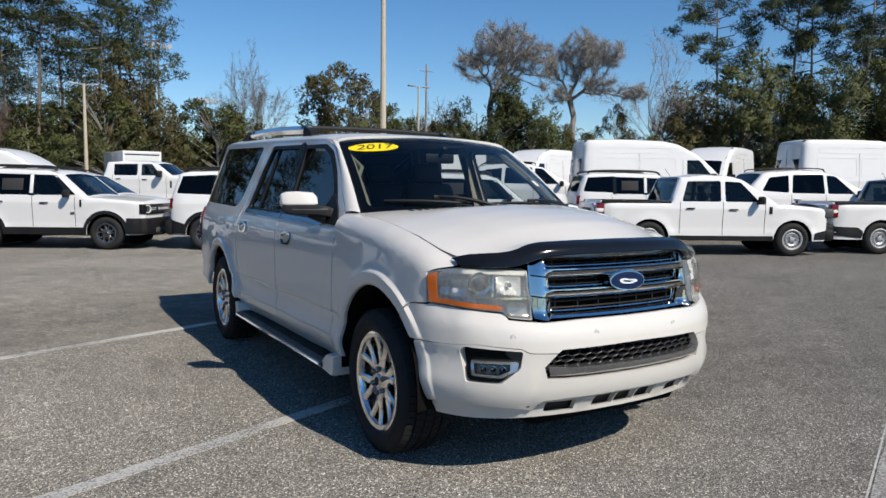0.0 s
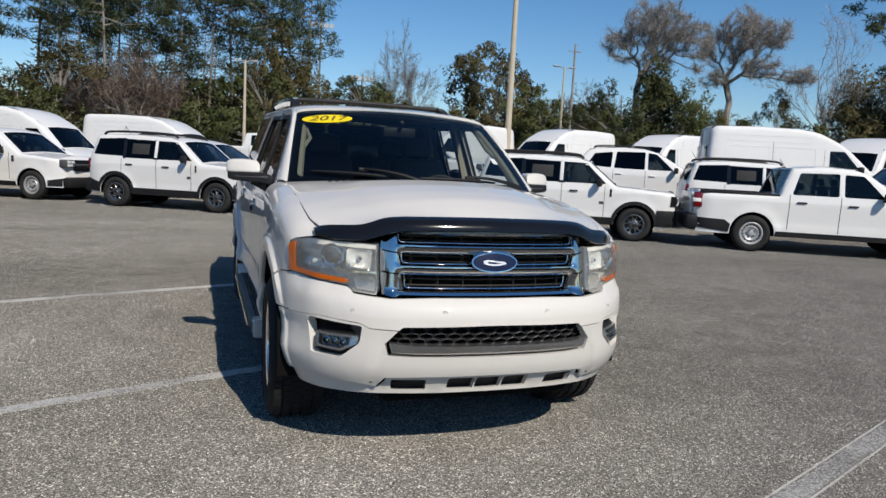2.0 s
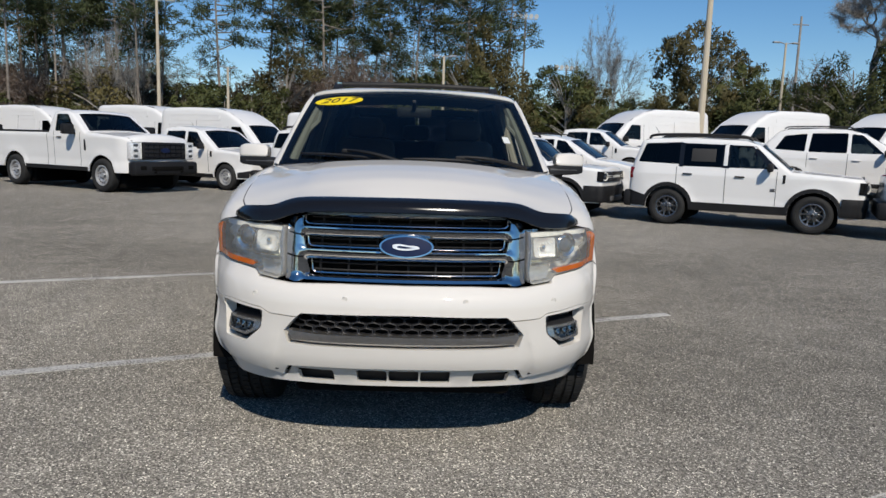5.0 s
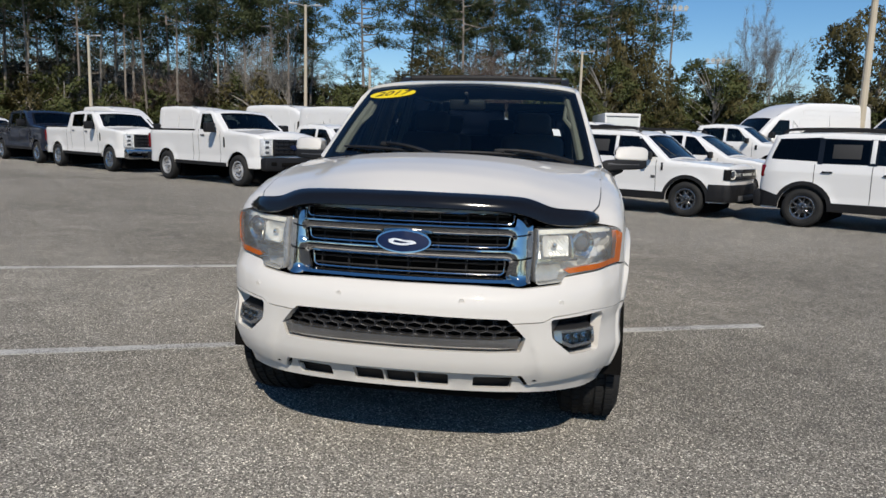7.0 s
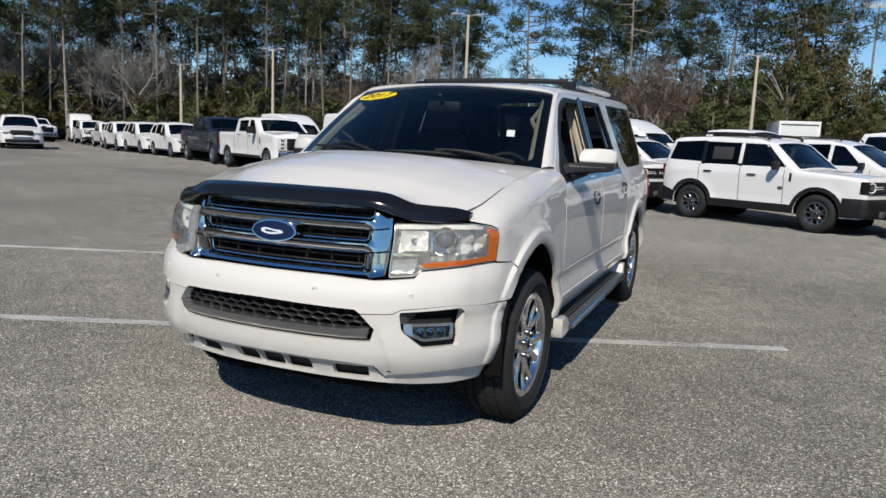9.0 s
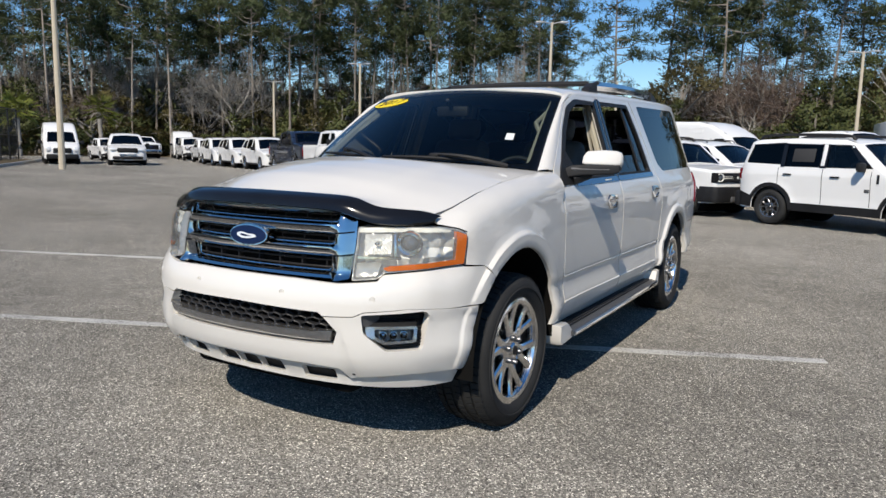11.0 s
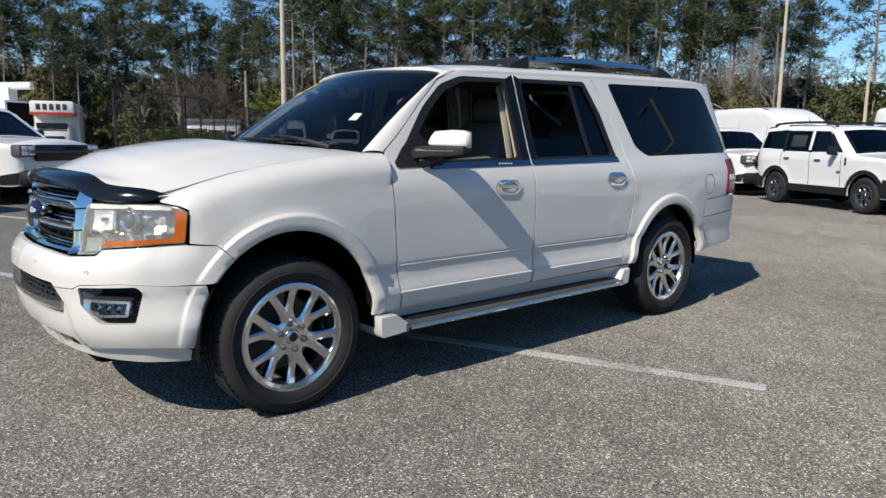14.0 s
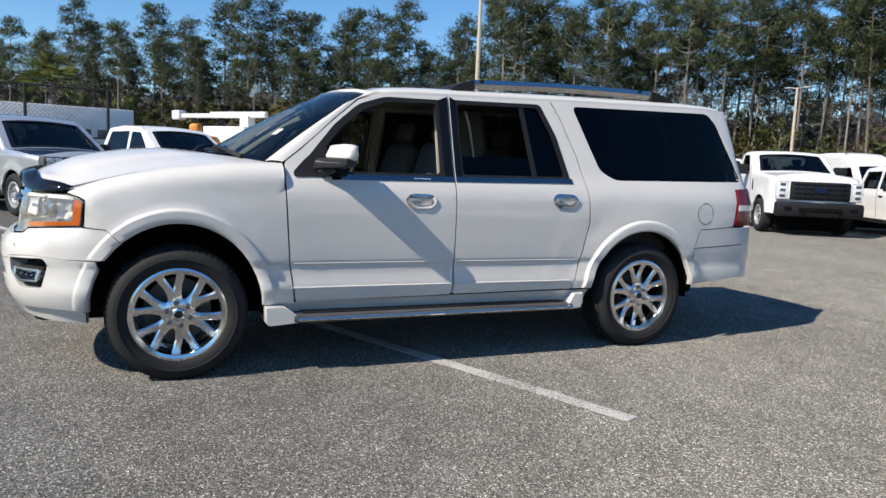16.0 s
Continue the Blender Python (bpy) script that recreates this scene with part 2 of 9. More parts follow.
M = {
    "asphalt": asphalt_material(),
    "line": paint_line_material(),
    "faint_line": paint_line_material("rubbed road paint", 0.17),
    "pearl": mat("pearl white paint", (0.685, 0.655, 0.605), 0.5, 0.0, 0.03, 2.0, 0.02, 900, coat=0.9, rvar=0.04, spec=0.25),
    "white": mat("white car paint", (0.79, 0.78, 0.76), 0.5, 0.0, 0.03, 1.0, coat=0.8, spec=0.25, rvar=0.04, each=0.03),
    "navy": mat("dark navy car paint", (0.012, 0.016, 0.03), 0.3, 0.0, 0.1, 1.0, coat=1.0),
    "silver": mat("silver grey car paint", (0.52, 0.54, 0.56), 0.35, 0.5, 0.05, 2.0, coat=1.0),
    "bluegrey": mat("dark blue car paint", (0.03, 0.045, 0.085), 0.3, 0.2, 0.05, 2.0, coat=1.0),
    "chrome": mat("chrome", (0.68, 0.66, 0.63), 0.07, 1.0, 0.03, 3.0, rvar=0.03),
    "dark_chrome": mat("dark chrome", (0.27, 0.28, 0.30), 0.1, 1.0, 0.05, 4.0, rvar=0.03),
    "satin": mat("satin metal", (0.52, 0.515, 0.51), 0.24, 0.9, 0.06, 4.0),
    "rim": mat("polished alloy", (0.84, 0.83, 0.82), 0.14, 1.0, 0.06, 5.0, rvar=0.05),
    "rim_dark": mat("dark machined alloy", (0.19, 0.19, 0.195), 0.25, 0.85, 0.3, 9.0),
    "steel": mat("grey painted steel wheel", (0.46, 0.46, 0.46), 0.4, 0.4, 0.08, 6.0),
    "disc": mat("brake steel", (0.13, 0.125, 0.12), 0.45, 0.8, 0.25, 8.0),
    "tyre": mat("tyre rubber", (0.026, 0.026, 0.026), 0.75, 0, 0.25, 6.0, 0.15, 220, spec=0.2),
    "black": mat("gloss black plastic", (0.008, 0.008, 0.009), 0.12, 0, 0.2, 4.0, spec=0.4, rvar=0.04),
    "gloss": mat("polished black trim", (0.006, 0.007, 0.010), 0.06, 0, 0.1, 4.0, spec=0.22, rvar=0.02),
    "plastic": mat("matt black plastic", (0.015, 0.015, 0.016), 0.55, 0, 0.2, 5.0, 0.1, 500, spec=0.25),
    "grey_plastic": mat("dark grey plastic", (0.07, 0.07, 0.072), 0.5, 0, 0.2, 5.0, 0.1, 400),
    "mesh": mat("dark moulded mesh", (0.032, 0.032, 0.034), 0.38, 0, 0.2, 5.0),
    # near-black for undersides; in slots, holes and beds the colour carries the shade
    "under": mat("dirty underbody", (0.008, 0.0075, 0.007), 0.9, 0, 0.3, 6.0, spec=0.05),
    "gap": mat("shadowed seam rubber", (0.03, 0.03, 0.031), 0.8, 0, 0.1),
    "amber": mat("amber lens", (0.52, 0.115, 0.012), 0.15, 0, 0.08, 20, coat=1.0),
    "red": mat("red tail lens", (0.15, 0.003, 0.007), 0.2, 0, 0.15, 20, coat=0.2),
    "lamp": mat("hazed lamp reflector", (0.86, 0.86, 0.85), 0.25, 0.25, 0.12, 30),
    "frost": mat("hazed lamp plastic", (0.80, 0.79, 0.73), 0.3, 0.0, 0.2, 9, coat=0.6),
    "reflector": mat("bright lamp reflector", (0.80, 0.80, 0.78), 0.3, 0.25, 0.05, 20, rvar=0.06),
    "projector": mat("projector glass", (0.09, 0.10, 0.11), 0.05, 0.3, 0.1, 9, coat=1.0),
    "prism": mat("ribbed lens plastic", (0.40, 0.40, 0.39), 0.2, 0.3, 0.2, 40, coat=0.8),
    "clear": glass("clear lamp cover", (0.97, 0.97, 0.94), 1.4, 0.02, 0.13),
    "fog_clear": glass("clear fog lamp cover", (0.95, 0.95, 0.95), 1.4, 0.02),
    "windshield": glass("windscreen glass", (0.56, 0.62, 0.62), 1.45),
    "side_glass": glass("side window glass", (0.12, 0.13, 0.14), 1.42),
    "privacy": glass("privacy glass", (0.010, 0.012, 0.018), 1.33),
    "car_glass": glass("tinted car window", (0.18, 0.21, 0.21), 1.45),
    "dark_glass": mat("dark car glass", (0.010, 0.012, 0.013), 0.03, 0, 0.3, 1.2, spec=0.38, rvar=0.02),
    "leather_grey": mat("grey leather", (0.115, 0.104, 0.092), 0.6, 0, 0.1, 5, 0.15, 160),
    "trim": mat("beige cabin trim", (0.42, 0.385, 0.31), 0.7, 0, 0.06, 4),
    "dash": mat("black dashboard", (0.02, 0.02, 0.02), 0.55, 0, 0.2, 8, 0.2, 300),
    "blue": mat("blue enamel", (0.005, 0.013, 0.050), 0.4, 0.0, 0.1, 30, coat=0.1, spec=0.2),
    "yellow": mat("yellow vinyl", (0.86, 0.66, 0.008), 0.4, 0, 0.04, 9),
    "ink": mat("dark brown print", (0.06, 0.035, 0.02), 0.5),
    "paper": mat("white paper", (0.62, 0.64, 0.62), 0.7, 0, 0.06, 20),
    "pole": mat("weathered concrete", (0.52, 0.45, 0.34), 0.85, 0, 0.12, 1.5, 0.3, 60),
    "metal": mat("grey galvanised metal", (0.40, 0.40, 0.39), 0.5, 0.6, 0.15, 5),
    "kerb": mat("pale concrete", (0.42, 0.40, 0.36), 0.9, 0, 0.2, 2.0, 0.3, 80),
    "fence": mat("black coated steel", (0.015, 0.015, 0.015), 0.5, 0, 0.1),
    "shed": mat("white siding", (0.80, 0.79, 0.76), 0.7, 0, 0.1, 0.6),
    "roof": mat("dark roofing", (0.10, 0.095, 0.09), 0.9, 0, 0.3, 1.5),
    "orange": mat("orange machine paint", (0.75, 0.25, 0.02), 0.45, 0, 0.1),
    "decal_red": mat("red vinyl", (0.50, 0.05, 0.03), 0.4),
    "bark": mat("pine bark", (0.235, 0.205, 0.175), 0.95, 0, 0.4, 2.5, 0.8, 14, spec=0.1, each=0.25),
    "grey_bark": mat("grey bark", (0.27, 0.25, 0.225), 0.95, 0, 0.3, 1.6, 0.6, 14, spec=0.1, each=0.2),
    "soil": mat("leaf litter ground", (0.115, 0.09, 0.055), 0.95, 0, 0.4, 0.2, 0.6, 5, spec=0.1),
    "pine": leaf_material("pine needles", (0.046, 0.063, 0.028), (0.090, 0.108, 0.048)),
    "oak": leaf_material("evergreen oak leaves", (0.062, 0.078, 0.027), (0.120, 0.128, 0.046)),
    "autumn": leaf_material("olive brown leaves", (0.082, 0.074, 0.029), (0.150, 0.125, 0.050)),
    "twig": leaf_material("dry grey twigs", (0.21, 0.197, 0.18), (0.38, 0.355, 0.325)),
    "russet": leaf_material("russet twigs", (0.12, 0.085, 0.065), (0.24, 0.175, 0.14)),
    "brush": leaf_material("leafless grey-brown brush", (0.080, 0.070, 0.046), (0.185, 0.165, 0.115)),
    "palm": leaf_material("palm fronds", (0.10, 0.13, 0.03), (0.22, 0.23, 0.05)),
    "hedge": leaf_material("hedge leaves", (0.06, 0.085, 0.02), (0.17, 0.20, 0.05)),
}


# ---- mesh tools ----
class Geo:
    """Verts and faces that grow into one mesh."""

    def __init__(self):
        self.v, self.f = [], []

    def add(self, verts, faces, m=None):
        o = len(self.v)
        self.v.extend([tuple(m @ Vector(p)) if m else tuple(p) for p in verts])
        self.f.extend([tuple(i + o for i in f) for f in faces])
        return self

    def mirrored(self):
        g = Geo()
        g.v = [(-x, y, z) for x, y, z in self.v]
        g.f = [tuple(reversed(f)) for f in self.f]
        return g

    def both(self):
        o = self.mirrored()
        return self.add(o.v, o.f)

    def mesh(self, name, material, smooth=True, sharp=35):
        me = bpy.data.meshes.new(name)
        me.from_pydata(self.v, [], self.f)
        me.materials.append(material)
        if smooth:
            me.shade_smooth()
            if sharp < 180:
                me.set_sharp_from_angle(angle=radians(sharp))
        me.validate()
        return me


def part(name, g, material, parent, label="", smooth=True, sharp=35):
    ob = new(name, g.mesh(name, material, smooth, sharp))
    ob.parent = parent
    return tagged(ob, label) if label else ob


def thing(name, m, label, category, group="", kind=""):
    ob = new(name)
    ob.matrix_basis = m
    return tagged(ob, label, category, group, kind)


def lerp(a, b, t):
    return a + (b - a) * t


def smooth(a, b, x):
    t = min(1.0, max(0.0, (x - a) / (b - a)))
    return t * t * (3 - 2 * t)


def curve(pts, n=8):
    """A smooth line through the points."""
    p = [np.array(q, float) for q in pts]
    p = [2 * p[0] - p[1]] + p + [2 * p[-1] - p[-2]]
    out = []
    for i in range(1, len(p) - 2):
        for k in range(n):
            t = k / n
            a, b, c, d = p[i - 1:i + 3]
            out.append(0.5 * (2 * b + (c - a) * t + (2 * a - 5 * b + 4 * c - d) * t * t + (3 * b - a - 3 * c + d) * t ** 3))
    out.append(p[-2])
    return [tuple(q) for q in out]


def rounded(pts, r, n=4):
    """A closed outline with rounded corners."""
    out, k = [], len(pts)
    for i in range(k):
        a, b, c = (np.array(pts[j % k], float) for j in (i - 1, i, i + 1))
        la, lc = np.linalg.norm(a - b), np.linalg.norm(c - b)
        rr = min(r, la * 0.45, lc * 0.45)
        p0, p1 = b + (a - b) / la * rr, b + (c - b) / lc * rr
        for j in range(n + 1):
            t = j / n
            out.append(tuple((1 - t) ** 2 * p0 + 2 * t * (1 - t) * b + t * t * p1))
    return out


def dense(loop, step):
    out = []
    for a, b in zip(loop, loop[1:] + loop[:1]):
        n = max(1, int(math.ceil(math.dist(a, b) / step)))
        out += [(lerp(a[0], b[0], i / n), lerp(a[1], b[1], i / n)) for i in range(n)]
    return out


def inside(pts, loop):
    x, y = pts[:, 0], pts[:, 1]
    q = np.array(loop)
    res = np.zeros(len(pts), bool)
    j = len(q) - 1
    for i in range(len(q)):
        xi, yi, xj, yj = q[i, 0], q[i, 1], q[j, 0], q[j, 1]
        if yi != yj:
            res ^= ((yi > y) != (yj > y)) & (x < (xj - xi) * (y - yi) / (yj - yi) + xi)
        j = i
    return res


def near(pts, loop):
    q = np.array(loop)
    return np.sqrt(((pts[:, None, :] - q[None, :, :]) ** 2).sum(2)).min(1)


def panel(outer, holes, fmap, step=0.05, depth=0.015, rim=True, lines=()):
    """A sheet of the outline, with holes, laid on the surface fmap(u, v, depth), its edges turned in by depth. lines: creases that the mesh follows."""
    from mathutils import geometry
    loops = [dense(outer, step)] + [dense(h, step) for h in holes]
    pts, edges = [], []
    for lp in loops:
        o = len(pts)
        pts += lp
        edges += [(o + i, o + (i + 1) % len(lp)) for i in range(len(lp))]
    border = len(pts)
    for line in lines:
        q = []
        for a, b in zip(line, line[1:]):
            n = max(1, int(math.ceil(math.dist(a, b) / (step * 0.8))))
            q += [(lerp(a[0], b[0], i / n), lerp(a[1], b[1], i / n)) for i in range(n)]
        q = np.array(q + [line[-1]])
        ok = inside(q, loops[0])
        for h in loops[1:]:
            ok &= ~inside(q, h)
        ok &= near(q, pts[:border]) > step * 0.22
        last = None
        for p, k in zip(q, ok):
            if k:
                pts.append(tuple(p))
                if last is not None:
                    edges.append((last, len(pts) - 1))
                last = len(pts) - 1
            else:
                last = None
    b = np.array(loops[0])
    lo, hi = b.min(0), b.max(0)
    gx, gy = np.meshgrid(np.arange(lo[0] + step / 2, hi[0], step), np.arange(lo[1] + step / 2, hi[1], step))
    g = np.column_stack([gx.ravel(), gy.ravel()])
    if len(g):
        keep = inside(g, loops[0])
        for h in loops[1:]:
            keep &= ~inside(g, h)
        g = g[keep]
    if len(g):
        g = g[near(g, pts) > step * 0.45]
    allp = [Vector(p) for p in pts] + [Vector(p) for p in g]
    vs, _, fs, *_ = geometry.delaunay_2d_cdt(allp, edges, [], 0, 1e-6)
    c = np.array([[sum(vs[i].x for i in f) / 3, sum(vs[i].y for i in f) / 3] for f in fs])
    ok = inside(c, loops[0])
    for h in loops[1:]:
        ok &= ~inside(c, h)
    fs = [f for f, k in zip(fs, ok) if k]
    front = [Vector(fmap(p.x, p.y, 0.0)) for p in vs]
    out = Geo()
    flip, back = None, [Vector(fmap(p.x, p.y, depth)) for p in vs]
    score = 0
    for f in fs[::max(1, len(fs) // 60)]:
        a, b2, c2 = (front[i] for i in f)
        score += (b2 - a).cross(c2 - a).dot(a - back[f[0]])
    if score < 0:
        fs = [tuple(reversed(f)) for f in fs]
    out.add(front, fs)
    if rim and depth:
        count = {}
        for f in fs:
            for i in range(3):
                e = (f[i], f[(i + 1) % 3])
                if (e[1], e[0]) in count:
                    del count[(e[1], e[0])]
                else:
                    count[e] = 1
        v, q = [], []
        for a, b2 in count:
            o = len(v)
            v += [front[a], front[b2], back[b2], back[a]]
            q.append((o + 1, o, o + 3, o + 2))
        out.add(v, q)
    return out


def grid(nu, nv, fn, close=False):
    """A sheet fn(u, v), u and v from 0 to 1."""
    v = [fn(i / nu, j / nv) for j in range(nv + 1) for i in range(nu + 1)]
    w = nu + 1
    return v, [(j * w + i, j * w + i + 1, (j + 1) * w + i + 1, (j + 1) * w + i) for j in range(nv) for i in range(nu)]


def slab(nu, nv, fn, thick):
    """A sheet with a second face thick below it (along z) and closed edges."""
    top, f = grid(nu, nv, fn)
    n, w = len(top), nu + 1
    bot = [(x, y, z - thick) for x, y, z in top]
    faces = f + [tuple(i + n for i in reversed(q)) for q in f]
    ring = [i for i in range(w)] + [j * w + nu for j in range(1, nv + 1)] + [nv * w + i for i in range(nu - 1, -1, -1)] + [j * w for j in range(nv - 1, 0, -1)]
    for a, b in zip(ring, ring[1:] + ring[:1]):
        faces.append((b, a, a + n, b + n))
    return top + bot, faces


def rbox(cx, cy, cz, sx, sy, sz, r=0.01, seg=2, m=None, taper=1.0):
    """A block with rounded edges; taper narrows its top."""
    bm = bmesh.new()
    bmesh.ops.create_cube(bm, size=1)
    for v in bm.verts:
        k = taper if v.co.z > 0 else 1
        v.co = Vector((v.co.x * sx * k, v.co.y * sy * k, v.co.z * sz))
    r = min(r, 0.49 * min(sx * taper, sy * taper, sz))
    if r > 0:
        bmesh.ops.bevel(bm, geom=list(bm.edges), offset=r, segments=seg, affect="EDGES", profile=0.5)
    mm = Matrix.Translation((cx, cy, cz)) @ (m or Matrix())
    vs = [tuple(mm @ v.co) for v in bm.verts]
    bm.verts.index_update()
    fs = [tuple(v.index for v in f.verts) for f in bm.faces]
    bm.free()
    return vs, fs


def tube(path, radius, n=8, cap=True):
    """A round bar along the path; radius: one number, or one a point."""
    p = [Vector(q) for q in path]
    rs = radius if isinstance(radius, (list, tuple)) else [radius] * len(p)
    v, f = [], []
    up = Vector((0, 0, 1))
    for i, q in enumerate(p):
        d = (p[min(i + 1, len(p) - 1)] - p[max(i - 1, 0)]).normalized()
        a = d.cross(up)
        if a.length < 0.05:
            a = d.cross(Vector((1, 0, 0)))
        a.normalize()
        b = d.cross(a)
        v += [tuple(q + (a * math.cos(k * math.tau / n) + b * math.sin(k * math.tau / n)) * rs[i]) for k in range(n)]
    for i in range(len(p) - 1):
        for k in range(n):
            k2 = (k + 1) % n
            f.append((i * n + k, i * n + k2, (i + 1) * n + k2, (i + 1) * n + k))
    if cap:
        f.append(tuple(range(n - 1, -1, -1)))
        f.append(tuple((len(p) - 1) * n + k for k in range(n)))
    return v, f


def lathe(profile, n=32, axis="x"):
    """A profile of (along the axis, radius) turned round the axis."""
    v, f = [], []
    for a, r in profile:
        for k in range(n):
            c, s = math.cos(k * math.tau / n) * r, math.sin(k * math.tau / n) * r
            v.append((a, c, s) if axis == "x" else (c, a, s) if axis == "y" else (c, s, a))
    for i in range(len(profile) - 1):
        for k in range(n):
            k2 = (k + 1) % n
            f.append((i * n + k, i * n + k2, (i + 1) * n + k2, (i + 1) * n + k))
    return v, f


def prism(loop, a, b, axis="x"):
    """A flat outline given depth from a to b along an axis."""
    n = len(loop)
    put = {"x": lambda p, d: (d, p[0], p[1]), "y": lambda p, d: (p[0], d, p[1]), "z": lambda p, d: (p[0], p[1], d)}[axis]
    v = [put(p, a) for p in loop] + [put(p, b) for p in loop]
    f = [tuple(range(n)), tuple(range(2 * n - 1, n - 1, -1))]
    f += [(i, i + n, (i + 1) % n + n, (i + 1) % n) for i in range(n)]
    bm = bmesh.new()
    vs = [bm.verts.new(p) for p in v]
    for q in f:
        bm.faces.new([vs[i] for i in q])
    bmesh.ops.recalc_face_normals(bm, faces=list(bm.faces))
    bm.verts.index_update()
    fs = [tuple(w.index for w in q.verts) for q in bm.faces]
    bm.free()
    return v, fs


def ellipse(cx, cy, rx, ry, n=32, a0=0.0, a1=math.tau):
    full = abs(a1 - a0 - math.tau) < 1e-6
    k = n if full else n - 1
    return [(cx + rx * math.cos(a0 + (a1 - a0) * i / k), cy + ry * math.sin(a0 + (a1 - a0) * i / k)) for i in range(n)]


# ---- ground ----
def rise(x, y):
    """The car park climbs a little behind the row of SUVs, under the vans."""
    n, s = 0.48 * x + 0.877 * y, 0.877 * x - 0.48 * y
    return 0.55 * smooth(13.5, 21, n) * smooth(-16, -8, s) * (1 - smooth(42, 60, n)) * (1 - smooth(30, 45, s))


def ground():
    # fine cells where the surface rises, wide ones out to the horizon
    xs = [-900, -60] + [-30 + 2.5 * k for k in range(45)] + [130, 900]
    n = len(xs)
    g = Geo()
    g.add([(x, y, rise(x, y)) for y in xs for x in xs], [(j * n + i, j * n + i + 1, (j + 1) * n + i + 1, (j + 1) * n + i) for j in range(n - 1) for i in range(n - 1)])
    ob = new("ground", g.mesh("ground", M["asphalt"]))
    tagged(ob, "grey worn asphalt of a large car park", "ground", kind="structure")


def road_line(a, b, width=0.105, paint="line"):
    a, b = Vector((*a, 0)), Vector((*b, 0))
    d = (b - a).normalized()
    s = Vector((-d.y, d.x, 0)) * width / 2
    n = max(2, int((b - a).length / 0.25))
    g, rng = Geo(), random.Random(int(abs(a.x * 100 + b.y * 10)))
    v, f = [], []
    for i in range(n + 1):
        p = a.lerp(b, i / n)
        for k in (-1, 1):
            v.append(tuple(p + s * k * (1 + rng.uniform(-0.1, 0.1)) + Vector((0, 0, 0.004))))
    f = [(2 * i, 2 * i + 2, 2 * i + 3, 2 * i + 1) for i in range(n)]
    o = len(v)
    v += [(x, y, 0.0) for x, y, z in v]
    for i in range(n):
        f += [(2 * i, o + 2 * i, o + 2 * i + 2, 2 * i + 2), (2 * i + 1, 2 * i + 3, o + 2 * i + 3, o + 2 * i + 1)]
    g.add(v, f)
    # pieces face up
    ob = new("parking_line", g.mesh("parking_line", M[paint], False))
    tagged(ob, "worn white parking line painted on the asphalt", "road marking", "parking lines", "structure")


ground()
road_line((2.27, 2.255), (-9.5, -2.85))
road_line((-0.55, 4.30), (-14.5, -1.45))
# the third line is rubbed away but for its two edges
road_line((0.2, -2.04), (7.5, 1.29), 0.105, "faint_line")
for k in (-1, 1):
    road_line((0.2 + 0.028 * k, -2.04 - 0.061 * k), (7.5 + 0.028 * k, 1.29 - 0.061 * k), 0.010, "line")


# ---- the large white SUV ----
# local axes: the nose points to -y, the driver's side is +x, the front axle is at y = 0
PLAN = curve([(0, -1.0), (0.26, -0.985), (0.5, -0.94), (0.67, -0.865), (0.808, -0.748), (0.882, -0.63), (0.925, -0.5), (0.948, -0.3), (0.961, 0.0),
              (0.972, 1.2), (0.992, 2.4), (1.0, 3.3), (0.998, 3.9), (0.98, 4.25), (0.925, 4.46), (0.74, 4.57), (0, 4.62)], 24)
PX, PY = (np.array([p[k] for p in PLAN]) for k in (0, 1))
PS = np.concatenate([[0], np.cumsum(np.hypot(np.diff(PX), np.diff(PY)))])
PT = np.gradient(PX, PS), np.gradient(PY, PS)
NOSE, TAIL = int(np.argmin(np.abs(PY - -0.3))), int(np.argmin(np.abs(PY - 4.0)))
S_END = float(PS[-1])
ARCHES = ((0.0, 0.40, 0.478, 0.528), (3.315, 0.40, 0.47, 0.49))


def sx(x):
    """The way along the plan line to a place x on the front."""
    return math.copysign(float(np.interp(abs(x), PX[:NOSE], PS[:NOSE])), x)


def sy(y):
    """The way along the plan line to a place y on the flank."""
    k0, k1 = int(np.argmin(np.abs(PX[:NOSE] - 0.7))), TAIL + 60
    return float(np.interp(y, PY[k0:k1], PS[k0:k1]))


FLANK_Z = [0.30, 0.40, 0.45, 0.50, 0.53, 0.56, 0.60, 0.675, 0.69, 0.72, 0.80, 1.0, 1.12, 1.20, 1.25, 1.29, 1.85, 2.0]
FLANK_D = [0.07, 0.045, 0.022, 0.006, 0.0, 0.005, 0.013, 0.017, 0.006, 0.003, 0.0, -0.003, 0.004, 0.034, 0.061, 0.079, 0.270, 0.322]
FRONT_Z = [0.30, 0.37, 0.42, 0.45, 0.50, 0.58, 0.70, 0.76, 0.80, 0.83, 0.86, 0.95, 1.05, 1.10, 1.2, 1.4]
FRONT_D = [0.13, 0.085, 0.055, 0.03, 0.008, 0.0, 0.0, 0.006, 0.022, 0.05, 0.088, 0.10, 0.122, 0.138, 0.19, 0.3]
REAR_Z = [0.30, 0.45, 0.55, 0.7, 0.93, 1.25, 1.85, 2.0]
REAR_D = [0.13, 0.06, 0.015, 0.0, 0.02, 0.08, 0.40, 0.48]
SEAM_Y = [-0.9, -0.7, -0.55, -0.4, -0.25, 0.0, 0.3, 0.6, 0.75]
SEAM_Z = [1.085, 1.100, 1.121, 1.165, 1.205, 1.25, 1.285, 1.30, 1.30]


